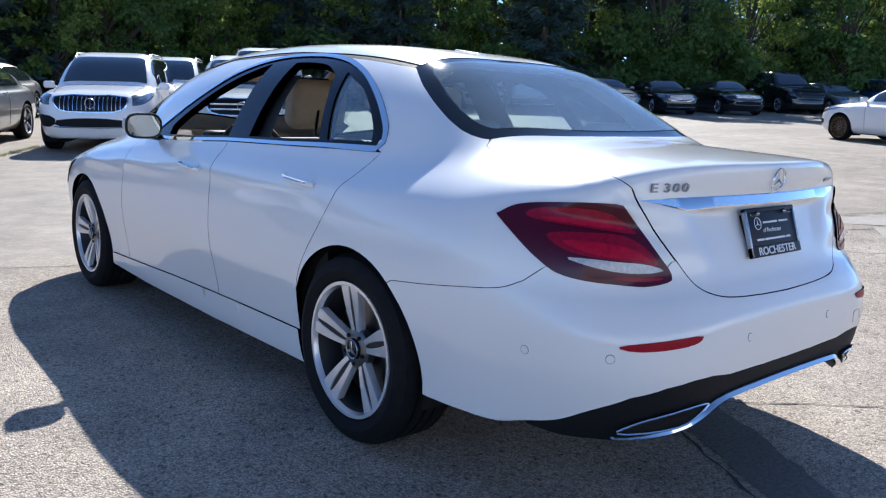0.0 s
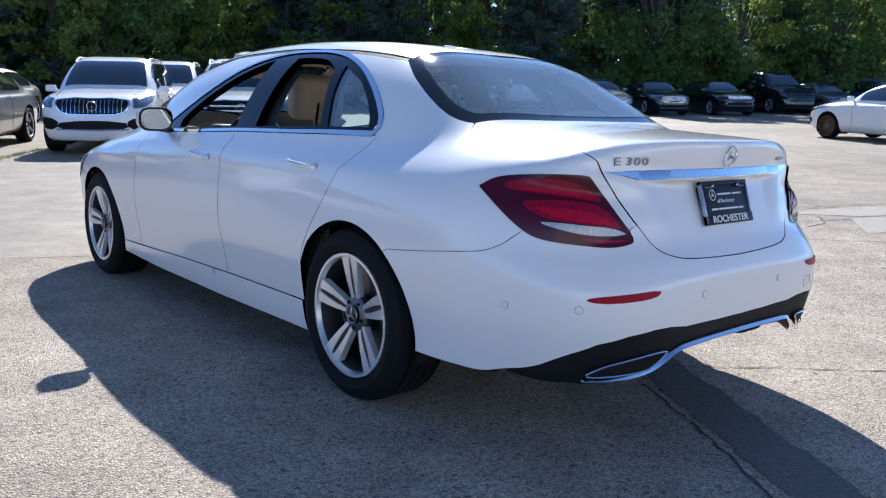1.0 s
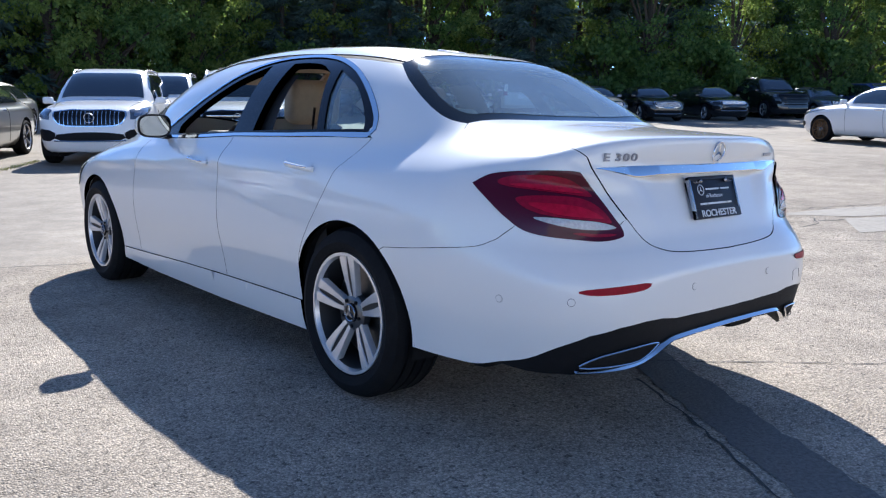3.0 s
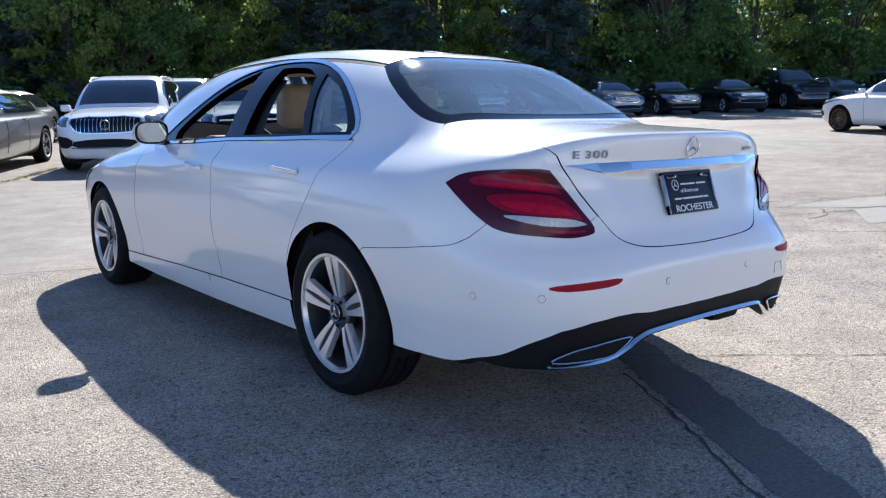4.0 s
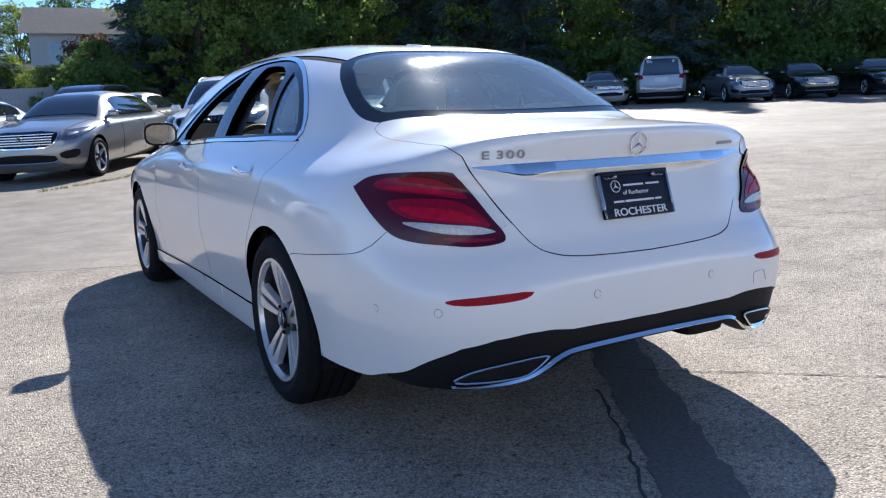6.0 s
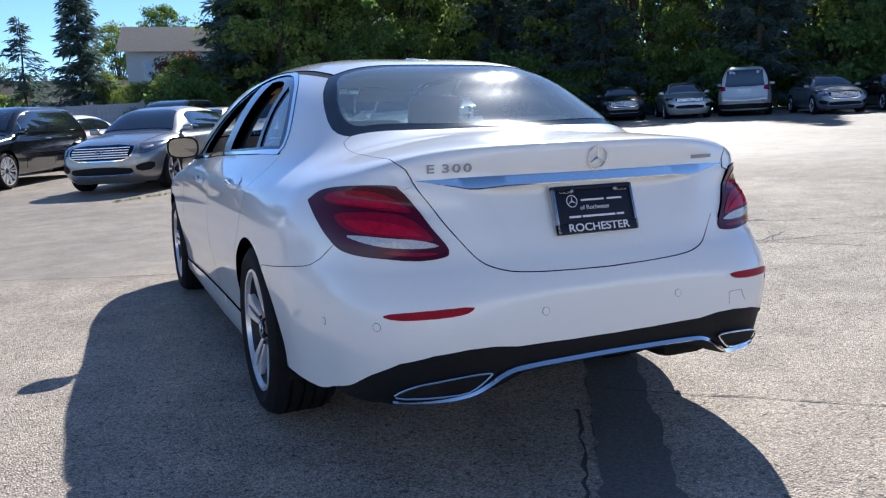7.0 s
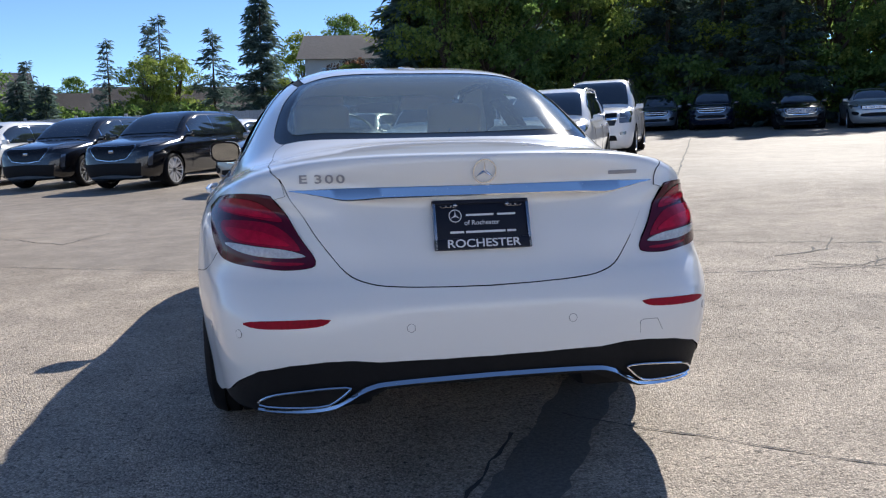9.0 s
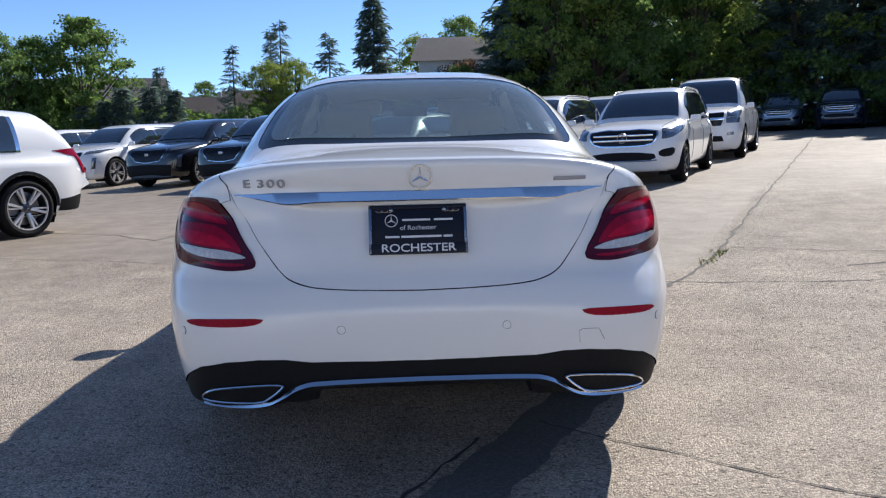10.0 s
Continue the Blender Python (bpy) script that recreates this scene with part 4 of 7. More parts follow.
    for x in np.linspace(-0.580, 0.580, 69):
        zt, zl = float(top_c(abs(x))), float(low_c(abs(x)))
        k = (zt - zl) / 0.034
        yb = B(x, 0.962)[1]
        rows = [(zt + 0.001, 0.010), (zt, -0.004), (zt - 0.003 * k, -0.0065), (zl + 0.004 * k, -0.0065 - 0.007 * k), (zl, -0.0055 - 0.006 * k), (zl - 0.001, 0.016)]
        row = [bm.verts.new((x, yb + o, z)) for z, o in rows]
        if prev:
            for i in range(5):
                bm.faces.new((prev[i], prev[i + 1], row[i + 1], row[i]))
        prev = row
    bmesh.ops.recalc_face_normals(bm, faces=bm.faces[:])
    part("chrome_bar", bm, CHROME, tk, "wide chrome bar over the plate", angle=25)
    # plate with its frame, on a bracket
    pm = pose(-0.010, -1.036, 0.842, -18, 0, 0) @ Matrix.Scale(0.955, 4)
    pl = new("licence_plate")
    pl.parent = car
    def flat(name, x0, x1, y0, y1, z0, z1, material, bevel=0.003, label="", parent=pl):
        bm = bmesh.new()
        box(bm, x0, x1, y0, y1, z0, z1, bevel)
        bmesh.ops.transform(bm, matrix=pm, verts=bm.verts[:])
        return part(name, bm, material, parent, label)
    flat("plate_bracket", -0.14, 0.14, 0.002, 0.040, -0.065, 0.065, DARK)
    flat("plate_panel", -0.150, 0.150, -0.006, 0.0, -0.073, 0.073, PLATEBLUE, 0.002, "dark navy dealer plate")
    flat("plate_frame", -0.157, -0.147, -0.012, 0.004, -0.080, 0.080, SILVERBADGE)
    flat("plate_frame", 0.147, 0.157, -0.012, 0.004, -0.080, 0.080, SILVERBADGE)
    flat("plate_frame", -0.157, 0.157, -0.012, 0.004, 0.066, 0.080, PLATEBLUE)
    flat("plate_frame", -0.157, 0.157, -0.012, 0.004, -0.080, -0.044, PLATEBLUE)
    for sx in (-1, 1):
        bm = bmesh.new()
        for k in range(3):
            pts = [(sx * (0.088 + k * 0.017) + 0.010 * math.cos(a), -0.014, 0.061 + 0.006 * math.sin(a)) for a in np.linspace(math.pi, 2 * math.pi, 9)]
            tube(bm, pts, 0.0016, 5)
        bmesh.ops.create_uvsphere(bm, u_segments=10, v_segments=8, radius=0.008, matrix=pose(sx * 0.085, -0.013, 0.062))
        bmesh.ops.transform(bm, matrix=pm, verts=bm.verts[:])
        part("plate_scroll", bm, SILVERBADGE, pl, "silver scroll and screw on the plate frame")
    tf = lambda x, z, y=-0.0125: pm @ pose(x, y, z, 90, 0, 0)
    # the maker's two lines become plain bars
    for x0, x1 in ((-0.050, 0.040), (0.052, 0.112)):
        flat("lettering_bar", x0, x1, -0.0075, -0.005, 0.0275, 0.0340, LETTER, 0.001)
    text_part("plate_line", "of Rochester", 0.021, tf(0.0, 0.005, -0.0068), LETTER, pl, 0.0006, stretch=1.05)
    text_part("plate_town_name", "ROCHESTER", 0.036, tf(0, -0.0625), LETTER, pl, 0.0008, stretch=1.20, bold=0.0004)
    for x0, x1 in ((-0.105, -0.06), (-0.054, 0.075), (0.081, 0.11)):
        flat("lettering_bar", x0, x1, -0.0075, -0.005, -0.0275, -0.0205, LETTER, 0.001)
    bm = star(bmesh.new(), -0.085, 0.029, 0.021, 0.0015, 0.003, lambda x, z, d: pm @ Vector((x, -0.0065 - d, z)))
    part("plate_emblem", bm, LETTER, pl)
    # emblem and badges on the lid
    def on_lid(x, z, d):
        q = np.array(B(x, z))
        return tuple(q + S.normal(q[None])[0] * (0.004 + d))
    part("lid_emblem", star(bmesh.new(), 0.0, 1.0045, 0.037, 0.004, 0.0055, on_lid), CHROME, tk, "chrome ring emblem with three arms")
    bd = new("model_badge")
    bd.parent = tk
    for ch, x in zip("E300", (-0.537, -0.492, -0.460, -0.427)):
        q = np.array(B(x, 0.989))
        n = Vector(S.normal(q[None])[0])
        m = Matrix.Translation(Vector(q) + n * 0.003) @ n.to_track_quat("Z", "Y").to_matrix().to_4x4()
        text_part("badge_character", ch, 0.036, m, BADGE, bd, 0.002, stretch=1.5, bold=0.0004)
    q = np.array(B(0.470, 0.986))
    bm = bmesh.new()
    box(bm, -0.055, 0.055, -0.006, 0.006, 0, 0.003, 0.002)
    n = Vector(S.normal(q[None])[0])
    bmesh.ops.transform(bm, matrix=Matrix.Translation(Vector(q) + n * 0.001) @ n.to_track_quat("Z", "Y").to_matrix().to_4x4(), verts=bm.verts[:])
    part("drive_badge", bm, BADGE, tk, "small silver badge bar")
    # glass: rear window with a black border, windscreen, roof with side strips
    rw = [L(x, y) for x, y in [*[(x, glass_y(x) + 0.003) for x in np.linspace(0, 0.585, 14)], (0.601, -0.318), (0.614, -0.281), (0.620, -0.235), (0.616, -0.166), (0.599, -0.065), (0.571, 0.037), (0.539, 0.105), *[(x, top_y(x) - 0.001) for x in np.linspace(0.512, 0, 16)]]]
    rw = rw + mirror_x(rw[1:-1])[::-1]
    rwi = [L(x, y) for x, y in [*[(x, glass_y(x) + 0.048) for x in np.linspace(0, 0.530, 15)], (0.552, -0.296), (0.565, -0.262), (0.570, -0.22), (0.566, -0.16), (0.549, -0.07), (0.507, 0.06), (0.466, 0.112), *[(x, top_y(x) - 0.047) for x in np.linspace(0.42, 0, 12)]]]
    rwi = rwi + mirror_x(rwi[1:-1])[::-1]
    rg = skin("rear_window", S, rwi, GLASS, car, "tinted rear window", chart="rear", step=0.05, lift=0.0005, thick=0)
    rg.visible_shadow = False
    skin("window_border", S, rw, BORDER, rg, "black printed border of the rear window", holes=[rwi], chart="rear", step=0.025, lift=-0.002, thick=0.006, gap=-0.008)
    roof = [L(x, y) for x, y in [*[(x, top_y(x) + 0.003) for x in np.linspace(0, 0.486, 15)], (0.497, 0.25), (0.504, 0.55), (0.504, 1.0), (0.518, 1.6), (0.556, 1.86), (0.4, 1.93), (0.2, 1.955), (0.0, 1.96)]]
    skin("roof_panel", S, roof + mirror_x(roof[1:-1])[::-1], WHITE, car, "white roof panel", step=0.06, gap=0.0015)
    for s in (True, False):
        rail = [L(x, y) for x, y in [(0.512, 0.155), (0.522, 0.25), (0.532, 0.55), (0.532, 1.0), (0.545, 1.6), (0.585, 1.88), (0.572, 1.88), (0.519, 1.6), (0.505, 1.0), (0.505, 0.55), (0.498, 0.25), (0.487, 0.157)]]
        skin("roof_strip", S, rail, PLASTIC, car, "dark roof joint strip", step=0.05, lift=-0.003, thick=0.004, flip=s)
    ws = [L(x, y) for x, y in [(0.0, 1.97), (0.2, 1.965), (0.4, 1.94), (0.575, 1.88), (0.60, 2.0), (0.65, 2.28), (0.70, 2.52), (0.5, 2.66), (0.0, 2.74)]]
    wsob = skin("windscreen", S, ws + mirror_x(ws[1:-1])[::-1], FRONTGLASS, car, "clear windscreen", step=0.1, thick=0)
    wsob.visible_shadow = False
    hood = [L(x, y) for x, y in [(0.0, 2.72), (0.45, 2.65), (0.73, 2.48), (0.75, 2.62), (0.69, 3.1), (0.62, 3.4), (0.4, 3.58), (0.0, 3.64)]]
    skin("hood", S, hood + mirror_x(hood[1:-1])[::-1], WHITE, car, "white hood", step=0.08, gap=0.002)
    nose = [P(3.37, 0.27), P(3.46, 0.45), P(3.51, 0.62), P(3.31, 0.80), L(0.69, 3.12), L(0.62, 3.41), L(0.4, 3.59), L(0.0, 3.65), S.nose(0.0, 0.5), S.nose(0.0, 0.25), S.nose(0.4, 0.25)]
    skin("front_bumper", S, nose, WHITE, car, "white front bumper", step=0.06, both=True)
    hl = [P(3.40, 0.62), P(3.30, 0.72), P(3.22, 0.78), P(3.45, 0.74), S.nose(0.62, 0.70), S.nose(0.60, 0.60)]
    for s in (True, False):
        skin("headlamp", S, hl, HEADLAMP, car, "clear headlamp", step=0.05, lift=0.004, flip=s)
    # shark fin and brake lamp on the roof's rear edge
    bm = bmesh.new()
    box(bm, -0.028, 0.028, -0.075, 0.085, -0.012, 0.003, 0.006, 3)
    bmesh.ops.transform(bm, matrix=pose(0, 0.42, L(0, 0.42)[2] + 0.001, 8, 0, 0), verts=bm.verts[:])
    part("roof_antenna", bm, WHITE, car, "low white antenna pod")
    # floor pan and tank under the body
    bm = bmesh.new()
    box(bm, -0.62, 0.62, -0.50, 3.55, 0.17, 0.34, 0.04)
    box(bm, -0.82, 0.82, 0.42, 2.5, 0.155, 0.30, 0.03)
    box(bm, -0.56, 0.56, -1.02, -0.45, 0.36, 0.50, 0.05)
    part("underbody", bm, DARK, car)
    for sx in (-1, 1):
        bm = bmesh.new()
        box(bm, sx * 0.44 - 0.10, sx * 0.44 + 0.10, -0.95, -0.70, 0.27, 0.38, 0.04)
        part("silencer_box", bm, DARK, car)
    # ---- interior ----
    def seat(x, y, tilt=14, front=True):
        st = new("seat")
        st.parent = car
        bm = bmesh.new()
        w = 0.26
        box(bm, x - w, x + w, y - 0.02, y + 0.50, 0.42, 0.58, 0.06, 3)
        part("cushion", bm, LEATHER, st)
        bm = bmesh.new()
        box(bm, -w, w, -0.085, 0.06, 0.0, 0.535, 0.055, 4, pose(x, y, 0.50, tilt, 0, 0))
        for sx in (-1, 1):
            box(bm, sx * w - 0.05, sx * w + 0.05, -0.06, 0.11, 0.06, 0.46, 0.045, 3, pose(x, y, 0.50, tilt, 0, 0))
        part("backrest", bm, LEATHER, st)
        bm = bmesh.new()
        box(bm, -0.150, 0.150, -0.065, 0.055, 0.575, 0.805, 0.058, 5, pose(x, y + 0.03, 0.50, tilt - 6, 0, 0))
        hr = part("headrest", bm, LEATHER, st, "padded beige headrest")
        for dx in (-0.05, 0.05):
            bm = bmesh.new()
            tube(bm, [pose(x, y, 0.50, tilt, 0, 0) @ Vector((dx, -0.01, 0.56)), pose(x, y, 0.50, tilt, 0, 0) @ Vector((dx, -0.01, 0.68))], 0.007, 8)
            part("headrest_post", bm, CHROME, hr)
    seat(-0.37, 1.18)
    seat(0.37, 1.18)
    bm = bmesh.new()
    box(bm, -0.66, 0.66, 0.10, 0.65, 0.44, 0.58, 0.06, 3)
    box(bm, -0.66, 0.66, -0.06, 0.08, 0.50, 1.04, 0.06, 3, Matrix.Translation((0, 0.02, 0)) @ Matrix.Shear("XZ", 4, (0, 0)))
    rb = part("rear_bench", bm, LEATHER, car, "beige leather rear bench")
    for x in (-0.40, 0.40):
        bm = bmesh.new()
        box(bm, x - 0.13, x + 0.13, -0.09, 0.01, 1.01, 1.15, 0.045, 4)
        part("headrest", bm, LEATHER, rb)
    bm = bmesh.new()
    box(bm, -0.60, 0.60, -0.42, -0.05, 1.00, 1.03, 0.01)
    part("parcel_shelf", bm, DASHM, car, "dark parcel shelf")
    bm = bmesh.new()
    box(bm, -0.72, 0.72, 1.98, 2.55, 0.62, 0.96, 0.09, 4)
    box(bm, -0.54, -0.20, 1.92, 2.05, 0.93, 1.02, 0.03, 3)
    box(bm, -0.13, 0.13, 1.25, 2.0, 0.42, 0.66, 0.05, 3)
    part("dashboard", bm, DASHM, car, "black dashboard and console")
    bm = bmesh.new()
    ring = [(0.185 * math.cos(a), 0.185 * math.sin(a)) for a in np.linspace(0, 2 * math.pi, 33)]
    mt = pose(-0.37, 1.74, 0.90, 68, 0, 0)
    tube(bm, [mt @ Vector((a, b, 0)) for a, b in ring], 0.016, 8, cap=False)
    box(bm, -0.17, 0.17, -0.03, 0.03, -0.02, 0.01, 0.01, 2, mt)
    part("steering_wheel", bm, DASHM, car, "black steering wheel")
    head = [L(x, y) for x, y in [(0.0, 0.16), (0.44, 0.15), (0.48, 0.5), (0.48, 1.0), (0.50, 1.6), (0.52, 1.85), (0.0, 1.95)]]
    skin("headliner", S, head + mirror_x(head[1:-1])[::-1], LINING, car, "pale cloth headliner", step=0.12, lift=-0.035, thick=0)
    for s in (True, False):
        card = [P(0.20, 0.45), P(2.2, 0.42), P(2.1, 0.95), P(1.1, 0.985), P(0.25, 1.0)]
        skin("door_card", S, card, DASHM, car, "dark door lining", step=0.12, lift=-0.07, thick=0, flip=s)
        pil = [P(1.12, 1.02), P(1.12, 1.34), P(0.90, 1.345), P(0.84, 1.02)]
        skin("pillar_lining", S, pil, DASHM, car, step=0.1, lift=-0.05, thick=0, flip=s)
        cp = [P(0.38, 1.05), P(0.5, 1.27), P(0.25, 1.25), P(0.1, 1.12), P(0.05, 1.05)]
    bm = bmesh.new()
    box(bm, -0.11, 0.11, 1.76, 1.78, 1.27, 1.33, 0.008)
    part("rear_view_mirror", bm, DASHM, car)
    for sx in (-1, 1):
        bm = bmesh.new()
        box(bm, sx * 0.36 - 0.17, sx * 0.36 + 0.17, -0.012, 0.012, -0.15, 0.0, 0.01, 2, pose(0, 1.86, 1.375, 62, 0, 0))
        part("sun_visor", bm, LEATHER, car, "beige sun visor")
    return car


build_sedan()


# ---- ground ----
def lot(x, y):
    """The lot's height: level round the sedan, rising gently towards the trees."""
    q = 0.0312 * x + 0.0212 * y
    return 1.1 * 0.015 * np.logaddexp(0, (q - 0.08) / 0.015) - 1.1 * np.maximum(0, q - 1.55)



def asphalt():
    m = bpy.data.materials.new("worn asphalt")
    m.use_nodes = True
    nt = m.node_tree
    b = nt.nodes["Principled BSDF"]
    co = nt.nodes.new("ShaderNodeTexCoord")

    def noise_node(scale, detail=4, rough=0.5):
        n = nt.nodes.new("ShaderNodeTexNoise")
        n.inputs["Scale"].default_value, n.inputs["Detail"].default_value, n.inputs["Roughness"].default_value = scale, detail, rough
        nt.links.new(co.outputs["Object"], n.inputs["Vector"])
        return n.outputs["Fac"]

    def mapped(src, a, c, lo, hi):
        r = nt.nodes.new("ShaderNodeMapRange")
        for k, v in (("From Min", a), ("From Max", c), ("To Min", lo), ("To Max", hi)):
            r.inputs[k].default_value = v
        nt.links.new(src, r.inputs["Value"])
        return r.outputs["Result"]

    def op(kind, a, c):
        r = nt.nodes.new("ShaderNodeMath")
        r.operation = kind
        for i, v in enumerate((a, c)):
            if isinstance(v, float):
                r.inputs[i].default_value = v
            else:
                nt.links.new(v, r.inputs[i])
        return r.outputs[0]
    vo = nt.nodes.new("ShaderNodeTexVoronoi")
    vo.inputs["Scale"].default_value = 125
    nt.links.new(co.outputs["Object"], vo.inputs["Vector"])
    sep = nt.nodes.new("ShaderNodeSeparateColor")
    nt.links.new(vo.outputs["Color"], sep.inputs["Color"])
    # coarse chips on the near paving, finer and smoother paving past the seam that crosses the lot
    pos = nt.nodes.new("ShaderNodeSeparateXYZ")
    nt.links.new(co.outputs["Object"], pos.inputs["Vector"])
    wave = op("MULTIPLY", noise_node(0.9, 4), 2.0)
    across = op("ADD", op("ADD", pos.outputs["Y"], op("MULTIPLY", pos.outputs["X"], 0.38)), wave)
    beside = op("SUBTRACT", op("ADD", op("MULTIPLY", pos.outputs["Y"], 0.56), op("MULTIPLY", wave, 0.06)), pos.outputs["X"])
    panel = op("MULTIPLY", mapped(across, 4.1, 4.7, 0.0, 1.0), mapped(beside, -0.66, -0.50, 0.0, 1.0))
    fine = op("MAXIMUM", panel, mapped(across, 9.0, 13.0, 0.0, 0.85))
    stone = mapped(sep.outputs["Red"], 0.0, 1.0, 0.62, 1.42)
    joint = mapped(vo.outputs["Distance"], 0.35, 0.80, 1.0, 0.68)
    dark = mapped(noise_node(34, 3, 0.65), 0.33, 0.43, 0.36, 1.0)
    big = mapped(noise_node(0.35, 5), 0.3, 0.7, 0.84, 1.15)
    mid = mapped(noise_node(2.6, 6, 0.6), 0.3, 0.7, 0.78, 1.2)
    fleck = mapped(noise_node(260, 2), 0.62, 0.75, 1.0, 1.7)
    chips = op("MULTIPLY", op("MULTIPLY", op("MULTIPLY", stone, joint), dark), fleck)
    soft = op("MULTIPLY", mapped(noise_node(90, 4, 0.7), 0.3, 0.7, 0.47, 0.79), mapped(noise_node(9, 5, 0.6), 0.3, 0.7, 0.9, 1.08))
    chips = op("ADD", op("MULTIPLY", chips, op("SUBTRACT", 1.0, fine)), op("MULTIPLY", soft, fine))
    val = op("MULTIPLY", chips, op("MULTIPLY", big, mid))
    mx = nt.nodes.new("ShaderNodeMix")
    mx.data_type = "RGBA"
    mx.blend_type = "MULTIPLY"
    mx.inputs["Factor"].default_value = 1.0
    mx.inputs["A"].default_value = (0.425, 0.36, 0.288, 1)
    cb = nt.nodes.new("ShaderNodeCombineColor")
    for k in ("Red", "Green", "Blue"):
        nt.links.new(val, cb.inputs[k])
    nt.links.new(cb.outputs["Color"], mx.inputs["B"])
    nt.links.new(mx.outputs["Result"], b.inputs["Base Color"])
    nt.links.new(op("SUBTRACT", mapped(noise_node(30, 3), 0.3, 0.7, 0.66, 0.88), op("MULTIPLY", fine, 0.12)), b.inputs["Roughness"])
    b.inputs["Specular IOR Level"].default_value = 0.26
    bp = nt.nodes.new("ShaderNodeBump")
    bp.inputs["Distance"].default_value = 0.007
    nt.links.new(mapped(fine, 0.0, 1.0, 0.8, 0.3), bp.inputs["Strength"])
    nt.links.new(op("ADD", mapped(vo.outputs["Distance"], 0.0, 0.8, 1.0, 0.0), op("MULTIPLY", sep.outputs["Green"], 0.7)), bp.inputs["Height"])
    nt.links.new(bp.outputs["Normal"], b.inputs["Normal"])
    return m


ASPHALT = asphalt()
TAR = mat("sealed dark asphalt", (0.15, 0.138, 0.125), 0.8, vary=0.45, scale=70, bump=0.5)
CRACK = mat("tar filled crack", (0.06, 0.055, 0.05), 0.8, vary=0.4, scale=60, bump=0.5)


def build_ground():
    near = np.concatenate([[-600, -300, -150, -90, -60, -40, -28], np.arange(-20, 44.1, 0.8), [50, 60, 75, 100, 150, 300, 600]])
    n = len(near)
    X, Y = np.meshgrid(near, near)
    Z = lot(X, Y)
    vs = np.stack([X.ravel(), Y.ravel(), Z.ravel()], 1)
    fs = [(i * n + j, i * n + j + 1, (i + 1) * n + j + 1, (i + 1) * n + j) for i in range(n - 1) for j in range(n - 1)]
    me = bpy.data.meshes.new("ground")
    me.from_pydata(vs.tolist(), [], fs)
    me.materials.append(ASPHALT)
    me.shade_smooth()
    tagged(new("ground", me), "worn grey asphalt lot with coarse stones and cracks", "ground", kind="structure")


build_ground()


def crack(pts, width, seed, rough=0.04, name="asphalt_crack", label="dark wandering crack in the asphalt", jag=(0.35, 1.3), material=None):
    """A ragged dark seam that lies in the asphalt."""
    rng = random.Random(seed)
    pts = [Vector((*p, 0)) for p in pts]
    line = []
    for a, b in zip(pts, pts[1:]):
        k = max(2, int((b - a).length / 0.06))
        line += [a.lerp(b, i / k) for i in range(k)]
    line.append(pts[-1])
    bm = bmesh.new()
    prev = None
    wob = 0.0
    for i, p in enumerate(line):
        d = (line[min(i + 1, len(line) - 1)] - line[max(i - 1, 0)]).normalized()
        s = Vector((-d.y, d.x, 0))
        wob = wob * 0.86 + rng.uniform(-rough, rough) * 0.5
        w = width * rng.uniform(*jag)
        row = []
        for o in (-0.5, 0.5):
            q = p + s * (wob + o * w)
            row.append(bm.verts.new((q.x, q.y, float(lot(q.x, q.y)) + (0.004 if material is None else 0.0025))))
        if prev:
            bm.faces.new((prev[0], prev[1], row[1], row[0]))
        prev = row
    bmesh.ops.recalc_face_normals(bm, faces=bm.faces[:])
    return tagged(part(name, bm, material or CRACK, None, smooth=False), label, "crack", kind="structure")


